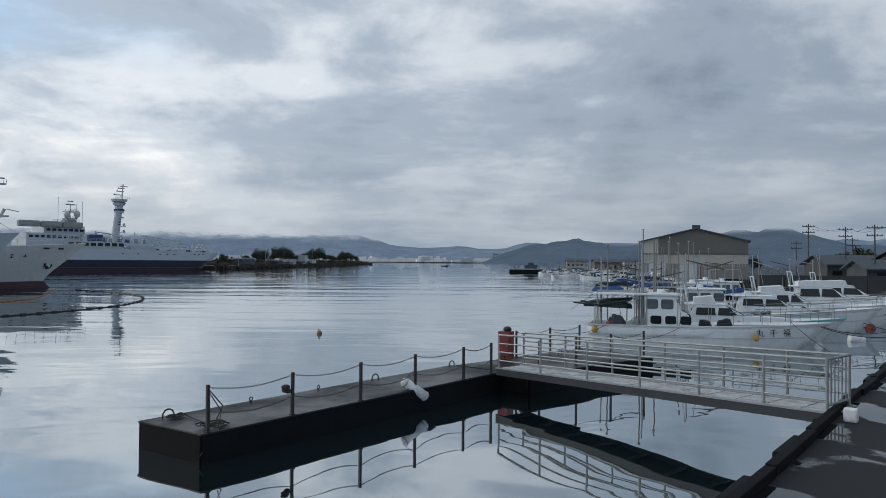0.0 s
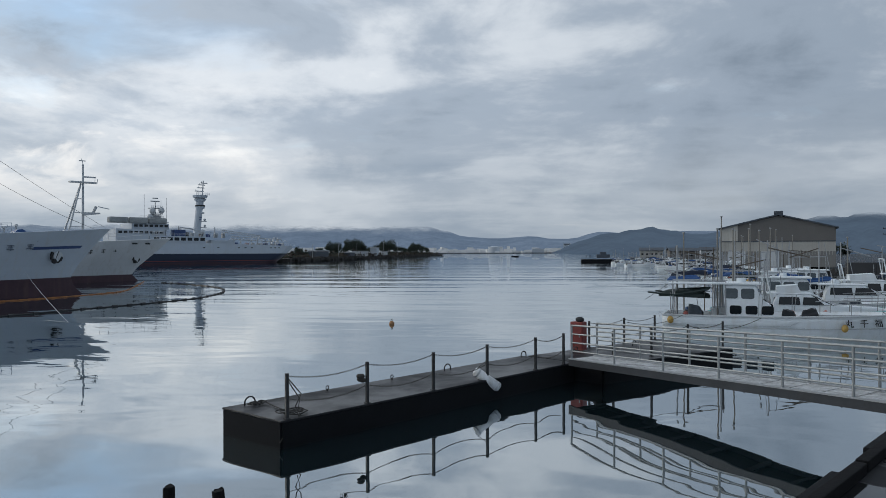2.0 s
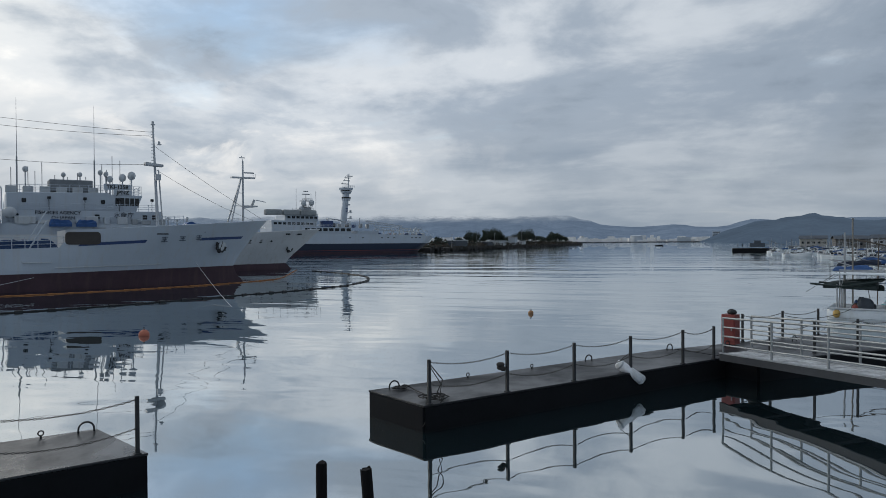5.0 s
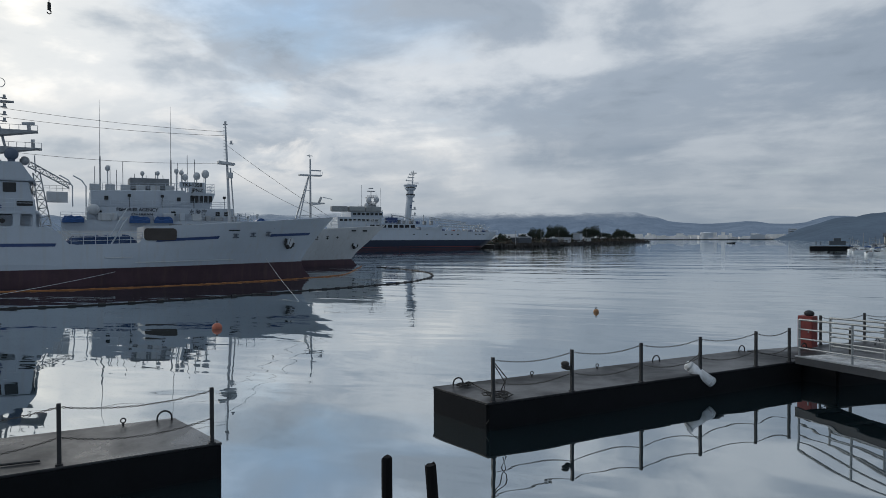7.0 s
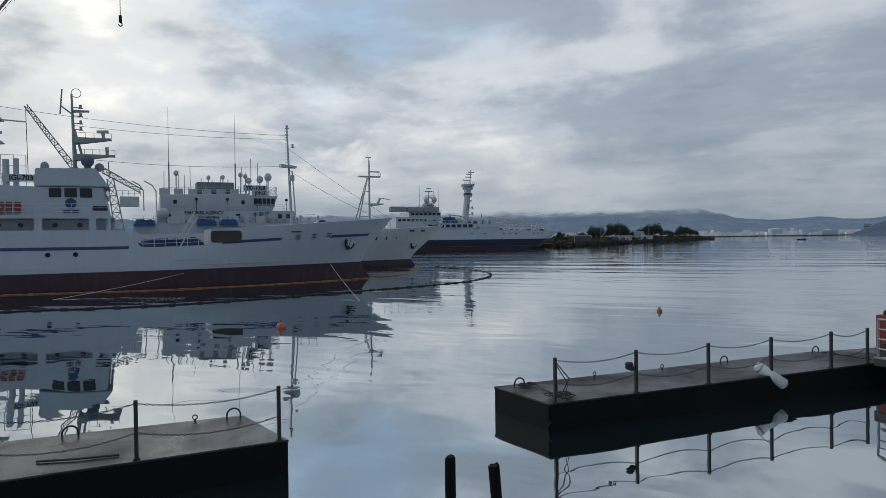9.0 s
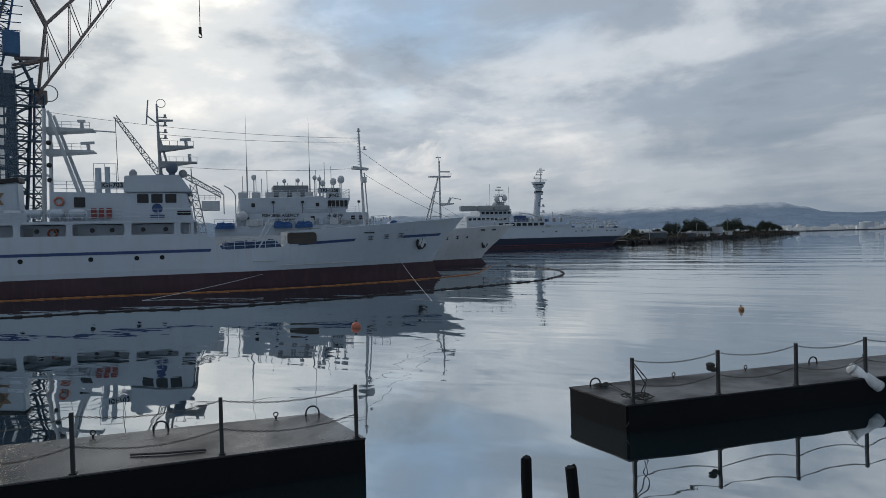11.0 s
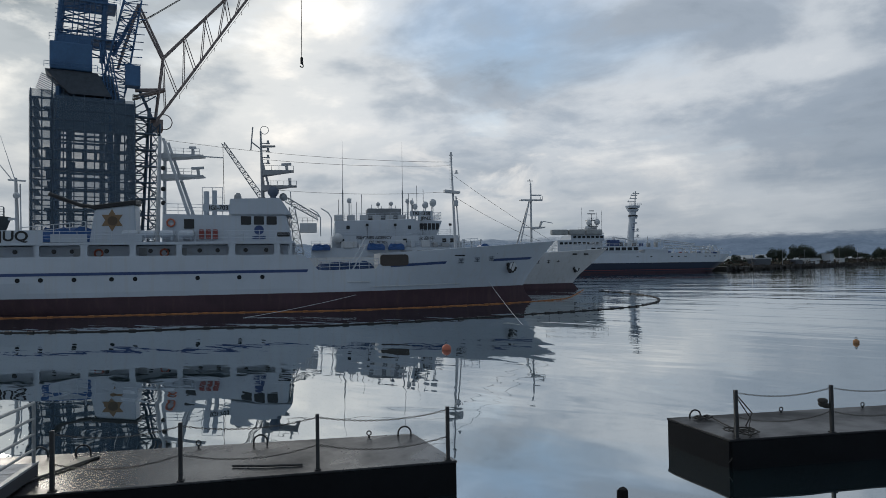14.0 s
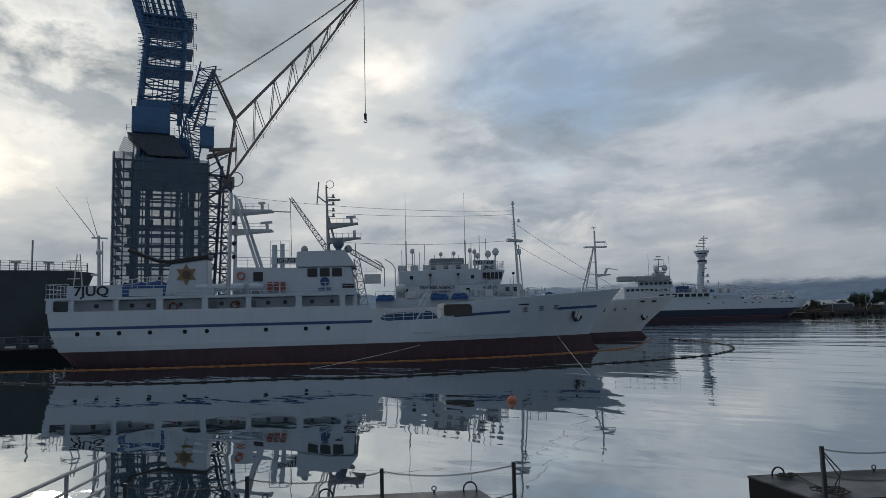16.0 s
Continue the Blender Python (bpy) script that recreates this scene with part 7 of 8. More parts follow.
def motor_boat(m, L=10.5, B=2.9, fb=0.95, bow=1.45, style="fishing", label="white fishing boat moored at the marina", stripe=None, marks=False, seed=0, mast=True, cabin=None):
    rnd = random.Random(seed)
    t = thing("motor_boat", m, label, "boat", "moored boats")
    bm, cols = boat_skin(L, B, fb, bow)
    thick(part("hull", bm, BOATWHITE, t, "white plastic hull", True), 0.05)
    bm = BM()
    for side in (-1, 1):
        line(bm, [(c[-1][0], side * (c[-1][1] + 0.02), c[-1][2]) for c in cols], 0.045, 5)
    part("gunwale", bm, stripe or CREAM, t)
    bm = BM()
    pts = [(c[-1][0], c[-1][1] - 0.04, c[-1][2] - (0.45 if c[0][0] < L * 0.45 else 0.12)) for c in cols]
    lo, hi = [bm.verts.new((x, -max(h, 0.01), z)) for x, h, z in pts], [bm.verts.new((x, max(h, 0.01), z)) for x, h, z in pts]
    for i in range(len(pts) - 1):
        bm.faces.new((lo[i], lo[i + 1], hi[i + 1], hi[i]))
    part("deck", bm, DECKGREY, t, "grey non-slip deck")
    bm = BM()
    for side in (-1, 1):
        line(bm, [(c[3][0] + 0.01, side * (c[3][1] + 0.015), c[3][2]) for c in cols[:-1]], 0.035, 5)
    part("rub_rail", bm, CREAM, t)
    bm = BM()
    for side in (-1, 1):
        vs = [[bm.verts.new((x, side * (h + 0.012), z)) for x, h, z in (c[0], Vector(c[0]).lerp(Vector(c[1]), 0.6), Vector(c[0]).lerp(Vector(c[1]), min(1.0, 0.47 / (c[1][2] - c[0][2]))))] for c in cols[:-1]]
        for p, q in zip(vs, vs[1:]):
            bm.faces.new((p[0], q[0], q[1], p[1])), bm.faces.new((p[1], q[1], q[2], p[2]))
    part("boot_top", bm, rnd.choice((NAVY, RED, BLACK)), t, "dark antifouling at the waterline")
    c0, c1, ch = cabin or (0.24 * L, 0.46 * L, 1.55 if L > 8 else 1.1)
    z0 = fb - 0.3
    w = B * 0.62
    if style == "fishing":
        bm = slab(BM(), [(c0, z0), (c1 + 0.45, z0), (c1 + 0.30, z0 + 0.85), (c1 - 0.10, z0 + 0.98), (c1 - 0.38, z0 + ch + 0.35), (c0 - 0.15, z0 + ch + 0.35), (c0, z0 + 1.0)], -w / 2, w / 2)
        bmesh.ops.bevel(bm, geom=bm.edges[:], offset=0.07, segments=2, affect="EDGES")
        part("cabin", bm, BOATWHITE, t)
        for side in (-1, 1):
            for x in np.arange(c0 + 0.45, c1 + 0.2, 0.72):
                window_pane(t, float(x), side * w / 2, z0 + 0.62, 0.54, 0.42, "window", r=0.1, depth=0.03)
            for x in np.arange(c0 + 0.25, c1 - 0.4, 0.75):
                window_pane(t, float(x), side * w / 2, z0 + ch - 0.08, 0.60, 0.50, "window", CABINGLASS, 0.1, 0.03)
        for y in (-0.42, 0.42):
            o = window_pane(t, c1 - 0.25, y, z0 + ch - 0.05, 0.66, 0.46, "windscreen", depth=0.03)
            o.matrix_local = pose(c1 - 0.24, y, z0 + ch - 0.1, -14, 0, 90)
        bm = BM()
        box(bm, ((c0 + c1) / 2 - 0.4, 0, z0 + ch + 0.40), (c1 - c0 + 0.5, w + 0.2, 0.09), bevel=0.03)
        part("cabin_roof", bm, BOATWHITE, t)
        if mast:
            bm = BM()
            for x in (0.6, c0 - 0.3):
                tube(bm, (x, 0.2, z0), (x, 0.2, z0 + rnd.uniform(2.8, 4.6)), 0.045, 6)
            for y in (-0.9, 0.9):
                tube(bm, (0.5, y, z0), (0.5, y, z0 + 2.0), 0.03, 5)
                tube(bm, (c0, y, z0), (c0, y, z0 + 2.0), 0.03, 5)
                tube(bm, (0.3, y, z0 + 2.0), (c0, y, z0 + 2.0), 0.03, 5)
            part("awning_frame", bm, GREYSTEEL, t)
    else:
        k = rnd.uniform(0.74, 0.84)
        fly = rnd.random() < 0.5
        top = z0 + ch * k

        def lean_in(bm2):
            for v in bm2.verts:
                v.co.y *= 1 - 0.20 * min(1.0, max(0.0, (v.co.z - z0 - 0.5) / (ch * k)))
            return bm2
        mid = z0 + ch * k * 0.52
        bm = lean_in(slab(BM(), [(c0, z0), (c1 + 1.6, z0 + 0.30), (c1 + 1.15, mid), (c1 - 0.05, top), (c0 + 0.25, top), (c0 + 0.05, mid)], -w / 2, w / 2))
        bmesh.ops.bevel(bm, geom=bm.edges[:], offset=0.06, segments=2, affect="EDGES")
        part("cabin", bm, BOATWHITE, t)
        bm = slab(BM(), [(c1 + 1.0, z0 + 0.2), (0.80 * L, fb + 0.12), (0.74 * L, fb + 0.34), (c1 + 1.0, z0 + 0.72)], -w / 2, w / 2)
        for v in bm.verts:
            v.co.y *= 1 - 0.55 * max(0.0, (v.co.x - c1 - 1.0) / (0.8 * L - c1 - 1.0))
        bmesh.ops.bevel(bm, geom=bm.edges[:], offset=0.05, segments=2, affect="EDGES")
        part("coach_roof", bm, BOATWHITE, t)
        bm = BM()
        box(bm, ((c0 + c1) / 2 - 0.1, 0, top + 0.03), (c1 - c0 + 0.35, w * 0.86, 0.07), bevel=0.03)
        part("cabin_roof", bm, BOATWHITE, t)
        n = rnd.choice((2, 2, 3))
        x0, x1 = c0 + 0.25, c1 + 0.72
        for side in (-1, 1):
            for q in range(n):
                a, b = x0 + (x1 - x0) * q / n + 0.05, x0 + (x1 - x0) * (q + 1) / n - 0.05
                slope = 0.85 if q == n - 1 else 0.12
                bm = lean_in(slab(BM(), [(a, mid + 0.07), (b, mid + 0.07), (b - slope * (top - mid) * 0.8, top - 0.14), (a + 0.05, top - 0.14)], side * (w / 2 - 0.02), side * (w / 2 + 0.014)))
                part("window", bm, GLASS, t)
        rake = Vector((c1 - 0.05, 0, top)) - Vector((c1 + 1.15, 0, mid))
        lowx, lowz = c1 + 1.15 + rake.x * 0.08, mid + rake.z * 0.08
        upx, upz = c1 + 1.15 + rake.x * 0.88, mid + rake.z * 0.88
        for q in range(3):
            y0, y1 = -w / 2 + 0.1 + q * (w - 0.2) / 3 + 0.03, -w / 2 + 0.1 + (q + 1) * (w - 0.2) / 3 - 0.03
            part("windscreen", lean_in(slab(BM(), [(lowx, lowz), (lowx + 0.02, lowz + 0.03), (upx + 0.02, upz + 0.03), (upx, upz)], y0, y1)), GLASS, t)
        bm = BM()
        if fly:
            slab(bm, [(c0 + 0.2, z0 + ch * k), (c1 - 0.4, z0 + ch * k), (c1 - 0.6, z0 + ch * k + 0.5), (c0 + 0.2, z0 + ch * k + 0.4)], -w / 2 + 0.15, w / 2 - 0.15)
            line(bm, [(c0, -w / 2, z0 + 0.8), (c0 - 0.3, -w / 2, z0 + ch * k + 1.1), (c0 - 0.3, w / 2, z0 + ch * k + 1.1), (c0, w / 2, z0 + 0.8)], 0.04, 6)
        else:
            railing(bm, [(c0 + 0.3, -w / 2 + 0.1, z0 + ch * k), (c1 - 0.2, -w / 2 + 0.1, z0 + ch * k)], 0.28, 1, 0.5, 0.018)
            tube(bm, (c0 + 0.6, 0, z0 + ch * k), (c0 + 0.6, 0, z0 + ch * k + 0.35), 0.14, 8)
        part("flying_bridge" if fly else "roof_rail", bm, BOATWHITE, t)
        bm = BM()
        for q in range(4):
            tube(bm, (0.4 + q * 0.35, rnd.uniform(-0.8, 0.8), z0), (0.4 + q * 0.35, rnd.uniform(-0.8, 0.8), z0 + rnd.uniform(0.8, 2.6)), 0.018, 5)
        part("fishing_rod", bm, GREYSTEEL, t)
        if mast:
            part("aerial", tube(BM(), (c0 + 0.5, 0.3, z0 + ch), (c0 + 0.1, 0.3, z0 + ch + 2.2), 0.02, 5), GREYSTEEL, t)
    for q in range(7):
        x = rnd.choice((rnd.uniform(0.3, c0 - 0.3), rnd.uniform(c1 + 0.8, L * 0.68)))
        y = rnd.uniform(-0.2, 0.2) * B
        o = part("deck_crate", draped(BM(), (0, 0, 0), (rnd.uniform(0.4, 1.0), rnd.uniform(0.4, 0.8), rnd.uniform(0.35, 0.8)), q), rnd.choice((BLUETARP, DARK, GREYSTEEL, CREAM, DARKSTEEL, ROPE, DARK)), t)
        o.location = (x, y, z0 + 0.3)
    rz = z0 + ch + 0.42 if style == "fishing" else z0 + ch * k + 0.06
    part("radar_dome", tube(BM(), (c0 + 0.7, 0.1, rz), (c0 + 0.7, 0.1, rz + 0.24), 0.22, 10), BOATWHITE, t)
    top = z0 + rnd.uniform(2.6, 3.8)
    part("boom", tube(BM(), (c0 - 0.2, 0.25, top), (c0 + rnd.choice((-1, 1)) * rnd.uniform(1.5, 2.6), 0.3, top + rnd.uniform(-0.9, 0.9)), 0.035, 6), rnd.choice((GREYSTEEL, WOOD)), t)
    part("mast", tube(BM(), (c0 - 0.2, 0.25, z0), (c0 - 0.2, 0.25, top + 0.4), 0.04, 6), GREYSTEEL, t)
    if rnd.random() < 0.7:
        o = part("furled_sail", draped(BM(), (0, 0, 0), (rnd.uniform(1.6, 2.4), 0.35, 0.28), seed), rnd.choice((BLUETARP, NAVY, GREENHULL, BLUETARP)), t, "furled dark cloth on a boom")
        o.matrix_local = pose(c0 * 0.45, 0.1, z0 + rnd.uniform(1.2, 1.9), 0, rnd.uniform(-14, 10), 0)
    for q in range(3):
        part("hanging_float", ball(BM(), (rnd.uniform(0.3, L * 0.7), rnd.choice((-1, 1)) * B * 0.40, fb + 0.06), 0.13, (1, 1, 1.2), 8), rnd.choice((PINK, YELLOW, BLACK, BOATWHITE, REDPLASTIC)), t)
    for q in range(5):
        x, y = rnd.uniform(0.3, c1), rnd.choice((-1, 1)) * rnd.uniform(0.25, 0.42) * B
        part("pole", tube(BM(), (x, y, z0), (x + rnd.uniform(-0.4, 0.4), y, z0 + rnd.uniform(1.2, 3.2)), 0.016, 5), GREYSTEEL, t)
    bm = BM()
    pts = [Vector((c[-1][0], -c[-1][1] * 0.92, c[-1][2])) for c in cols[11:]] + [Vector((c[-1][0], c[-1][1] * 0.92, c[-1][2])) for c in cols[:10:-1]]
    up = Vector((0, 0, 0.55))
    line(bm, [p + up for p in pts], 0.022, 5)
    for p in pts[::2]:
        tube(bm, p, p + up, 0.018, 5)
    part("bow_rail", bm, STEEL, t)
    if marks:
        for k, ch2 in enumerate("\u4e38\u5343\u798f"):
            x = L * (0.715 + 0.052 * k)
            i = min(range(len(cols)), key=lambda q: abs(cols[q][4][0] - x))
            lettering(ch2, 0.40, pose(x, -cols[i][4][1] - 0.07, cols[i][4][2] - 0.06, 84, 0, 17 + 5 * k), BLACK, t, "name_mark", "black painted character")
    return t


def float_on(m, x, y, z, r, mat, label):
    o = part("fender_float", ball(BM(), (0, 0, 0), r, (1, 1, 1.2), 12), mat, None, smooth=True)
    o.matrix_world = m @ pose(x, y, z)
    return tagged(o, label, "fender", "boat fenders")


ROW = -18.4                      # the boats' heading, bows to the quay


def berth(x, y, turn=0.0):
    return pose(x, y, 0, 0, 0, ROW + turn)


first = berth(8.0, 37.6)
motor_boat(first, 11.6, 2.9, 1.0, 1.35, "fishing", "old white fishing boat with a two-level wheelhouse", CREAM, True, 1, True, (3.0, 4.75, 1.5))
float_on(first, 0.4, -1.2, 0.75, 0.16, YELLOW, "yellow float hung on the boat's quarter")
for _x, _y, _turn in ((18.9, 34.9, 60), (22.8, 38.3, 5)):
    o = part("cylinder_fender", tube(BM(), (-0.42, 0, 0), (0.42, 0, 0), 0.2, 14), FENDER, None)
    o.matrix_world = pose(_x, _y, 0.1, 0, 8, _turn)
    tagged(o, "white cylindrical fender floating beside a boat's bow", "fender", "boat fenders")
float_ball(28.3, 46.0, 0.3, REDPLASTIC, "faded red mooring buoy floating by the moored cruisers")
float_on(first, 8.1, -1.32, 0.62, 0.15, YELLOW, "yellow float hung on the boat's bow")
motor_boat(berth(11.0, 40.4), 11.0, 2.8, 0.95, 1.35, "cruiser", "white boat with a teal gunwale", TEAL, False, 2, True, (3.2, 5.0, 1.7))
motor_boat(berth(13.0, 44.4), 10.6, 2.9, 1.0, 1.4, "fishing", "white fishing boat with an awning frame", None, False, 3)
motor_boat(berth(16.6, 46.9), 11.4, 3.1, 1.05, 1.55, "cruiser", "white cabin cruiser with dark windows", None, False, 4, True, (3.0, 5.2, 1.75))
motor_boat(berth(19.6, 50.2), 12.0, 3.3, 1.1, 1.7, "cruiser", "white sports cruiser with dark windows", None, False, 5, True, (2.8, 5.0, 1.85))
motor_boat(berth(16.2, 55.0), 11.0, 3.0, 1.05, 1.5, "fishing", "white fishing boat with tall poles", None, False, 6)
motor_boat(berth(24.6, 54.0), 12.5, 3.5, 1.2, 1.8, "cruiser", "large white motor cruiser", None, False, 7, True, (2.4, 4.8, 1.95))
motor_boat(berth(20.5, 60.0), 11.0, 3.0, 1.05, 1.5, "fishing", "white fishing boat moored in the second row", None, False, 8)
motor_boat(berth(29.5, 59.5), 12.0, 3.4, 1.2, 1.7, "cruiser", "white motor cruiser moored near the wall", None, False, 9, True, (2.2, 4.8, 1.9))
motor_boat(berth(22.0, 67.0), 10.0, 2.8, 1.0, 1.4, "fishing", "white fishing boat moored in the second row", None, False, 10)
_rnd = random.Random(17)
for _k in range(16):
    _y = 74 + _k * 7.6
    _x = float(np.interp(_y, [70, 120, 200], [24, 33, 38])) + _rnd.uniform(-1.5, 3.0)
    motor_boat(berth(_x, _y, _rnd.uniform(-12, 12)), _rnd.uniform(7, 10.5), 2.6, 0.9, 1.3, _rnd.choice(["fishing", "cruiser"]), "small white boat moored along the far berths", None, False, 30 + _k)

for _k in range(16):
    _f = _k / 15
    motor_boat(berth(34 + 18 * _f + _rnd.uniform(-4, 1), 222 + _rnd.uniform(-24, 26), _rnd.uniform(-25, 40)), _rnd.uniform(5, 7.5), 2.2, 0.7, 1.05, _rnd.choice(["fishing", "cruiser"]), "small white boat moored off the harbour mouth", None, False, 60 + _k)
for _k in range(26):
    _y = _rnd.uniform(85, 260)
    _x = float(np.interp(_y, [70, 120, 200, 260], [30, 41, 45, 46])) + _rnd.uniform(-7, 8)
    _h = _rnd.uniform(3.5, 6.5)
    p = thing("mooring_pole", pose(_x, _y, -1.0), "slender weathered mooring pole among the berths", "pole", "mooring poles")
    part("shaft", tube(BM(), (0, 0, 0), (0, 0, _h + 1.0), 0.075, 6, 0.055), WOOD if _k % 2 else GREYSTEEL, p)

# furled blue sails and leaning spars over the middle berths
_rnd = random.Random(29)
for _k in range(9):
    _y = _rnd.uniform(42, 72)
    _x = 10.5 + (_y - 40) * 0.33 + _rnd.uniform(-2.0, 3.0)
    _m = pose(_x, _y, 0, 0, 0, ROW + _rnd.uniform(-20, 20))
    p = thing("spar", _m, "leaning boat spar with a furled dark blue sail", "spar", "boat spars")
    _h, _l = _rnd.uniform(2.2, 3.0), _rnd.uniform(2.2, 3.4)
    part("pole", tube(BM(), (0, 0, -0.4), (0.1, 0, _h + 1.6), 0.035, 6), WOOD if _k % 2 else GREYSTEEL, p)
    part("boom", tube(BM(), (0, 0, _h - 0.3), (-_l, 0, _h + _rnd.uniform(0.0, 0.7)), 0.035, 6), GREYSTEEL, p)
    o = part("furled_sail", draped(BM(), (0, 0, 0), (_l * 0.8, 0.30, 0.26), _k), BLUETARP if _k % 3 else NAVY, p, "furled dark blue cloth")
    o.matrix_local = pose(-_l * 0.5, 0, _h - 0.05, 0, -4, 0)
    part("guy_line", line(BM(), sag((0.1, 0, _h + 1.5), (-_l - 1.5, 0.3, 0.9), 0.1, 6), 0.010, 4), ROPE, p)

# dark green awning gear over the first boat's stern, and tall mooring poles
t = thing("boat_awning", first, "flat white awning roof over the boat's after deck", "awning")
part("roof_panel", box(BM(), (1.75, 0, 2.58), (3.0, 1.9, 0.06), bevel=0.02), BOATWHITE, t)
for _x, _y in ((0.5, -0.8), (0.5, 0.8), (2.7, -0.8), (2.7, 0.8)):
    part("awning_post", tube(BM(), (_x, _y, 0.6), (_x, _y, 2.56), 0.022, 5), GREYSTEEL, t)
for _p, _q, _d in (((9.6, -1.3, 1.45), (11.4, -3.2, 0.0), 0.1), ((1.0, -1.35, 1.0), (-1.4, -3.4, 0.75), 0.25), ((4.6, -1.4, 1.0), (1.8, -5.2, 0.8), 0.3)):
    rope(sag(first @ Vector(_p), first @ Vector(_q), _d, 10), 0.014, "slack mooring line of the old fishing boat")
t = thing("net_awning", first, "dark folded net awning over the boat's stern", "awning")
bm = BM()
for k in range(5):
    line(bm, [(-0.7 + 0.3 * k, -1.1 + 0.5 * k, 2.12 + 0.06 * math.sin(k * 2)), (0.6, -1.0 + 0.5 * k, 2.0 + 0.05 * k), (2.2, -0.9 + 0.45 * k, 2.30)], 0.05, 6)
draped(bm, (0.9, 0, 2.05), (2.2, 1.8, 0.28), 4)
part("folded_net", bm, GREENHULL, t)
for x, y, h in ((0.4, 1.0, 2.1), (0.4, -1.0, 2.1), (2.4, 1.0, 2.3), (2.4, -1.0, 2.3)):
    part("awning_post", tube(BM(), (x, y, 0.6), (x, y, h), 0.03, 5), GREYSTEEL, t)
for x, y, h in ((10.4, 36.6, 5.3), (9.4, 33.9 + 5.5, 5.2), (12.2, 40.0, 5.4), (15.8, 46.5, 5.5), (18.7, 57.1, 6.3), (20.4, 57.6, 6.0), (27.2, 75.3, 6.4), (32.2, 84.1, 6.0), (24.9, 54.7, 5.2), (35.8, 66.0, 5.6), (17.0, 52.2, 5.8), (24.0, 78.0, 6.4), (29.0, 92.0, 6.2), (33.0, 104.0, 6.3), (14.6, 50.5, 6.6)):
    p = thing("mooring_pole", pose(x, y, -1.0), "slender grey steel mooring pole standing in the berth", "pole", "mooring poles")
    part("shaft", tube(BM(), (0, 0, 0), (0, 0, h + 1.0), 0.045, 8, 0.038), material("pole_steel", (0.22, 0.21, 0.19), 0.6, 0.2) if "pole_steel" not in bpy.data.materials else bpy.data.materials["pole_steel"], p)
    part("cap", tube(BM(), (0, 0, h + 1.0), (0, 0, h + 1.08), 0.075, 8), GREYSTEEL, p)
for x0, y0, x1, y1 in ((18.2, 33.4, 23.5, 33.0), (18.4, 33.6, 25.0, 36.5), (21.8, 36.0, 27.0, 36.8), (27.0, 42.5, 31.0, 42.0)):
    rope(sag((x0, y0, 1.2), (x1, y1, 1.3), 0.5, 10), 0.02, "slack mooring line from a boat to the quay")


# ---- warehouse, wall, houses, poles ----
CLAD_TOP = material("brown_cladding", (0.13, 0.125, 0.12), 0.7, vary=0.12, scale=0.2, grain=4)
CLAD_LOW = material("pale_cladding", (0.42, 0.41, 0.38), 0.7, vary=0.12, scale=0.2, grain=4, dirt=(0.25, 0.22, 0.18), streak=0.4)


CLAD_DARK = material("grey_cladding", (0.19, 0.19, 0.185), 0.7, vary=0.15, scale=0.3, grain=4, dirt=(0.12, 0.11, 0.10), streak=0.4)


def warehouse():
    m = pose(41.4, 144.3, 1.2, 0, 0, math.degrees(math.atan2(-6.9, 19.0)))
    t = thing("warehouse", m, "large gabled warehouse with brown and pale cladding", "warehouse")
    W, D = 20.2, 34.0
    bm = slab(BM(), [(0, 4.9), (W, 4.9), (W, 7.6), (W * 0.52, 9.9), (0, 7.6)], 0, D)
    part("upper_wall", bm, CLAD_TOP, t, "brown ribbed cladding")
    bm = slab(BM(), [(0.02, 0), (W - 0.02, 0), (W - 0.02, 4.9), (0.02, 4.9)], 0.02, D)
    part("lower_wall", bm, CLAD_LOW, t, "pale ribbed cladding")
    for k in range(41):
        bm = BM()
        box(bm, (0.24 + k * 0.485, -0.03, 3.6), (0.07, 0.06, 2.5))
        part("cladding_rib", bm, CLAD_LOW, t)
    for side, a, b in ((0, (-0.5, 7.35), (W * 0.52, 10.0)), (1, (W * 0.52, 10.0), (W + 0.5, 7.35))):
        bm = slab(BM(), [a, b, (b[0], b[1] + 0.25), (a[0], a[1] + 0.25)], -0.5, D + 0.4)
        part("roof", bm, DARKSTEEL, t)
    part("lower_panel", slab(BM(), [(-0.02, 0), (W + 0.02, 0), (W + 0.02, 3.0), (-0.02, 3.0)], -0.03, 0.0), CLAD_DARK, t, "grey ribbed cladding")
    for k in range(5):
        bm = BM()
        box(bm, (W * 0.52, 3 + k * 6, 10.45), (1.6, 3.4, 0.9), bevel=0.1)
        part("roof_ventilator", bm, DARKSTEEL, t)
    bm = BM()
    box(bm, (W / 2, -0.05, 4.95), (W + 0.1, 0.12, 0.16))
    part("wall_band", bm, DARKSTEEL, t)
    part("pale_panel", slab(BM(), [(0.0, 4.9), (3.2, 4.9), (3.2, 8.2), (0.0, 7.45)], -0.04, 0.0), CLAD_LOW, t, "pale weathered wall panel")
    for x, z, w, h in ((3.0, 1.5, 3.2, 3.0), (9.0, 1.5, 3.2, 3.0)):
        window_pane(t, x, -0.04, z, w, h, "roller_door", CREAM, 0.02)


warehouse()


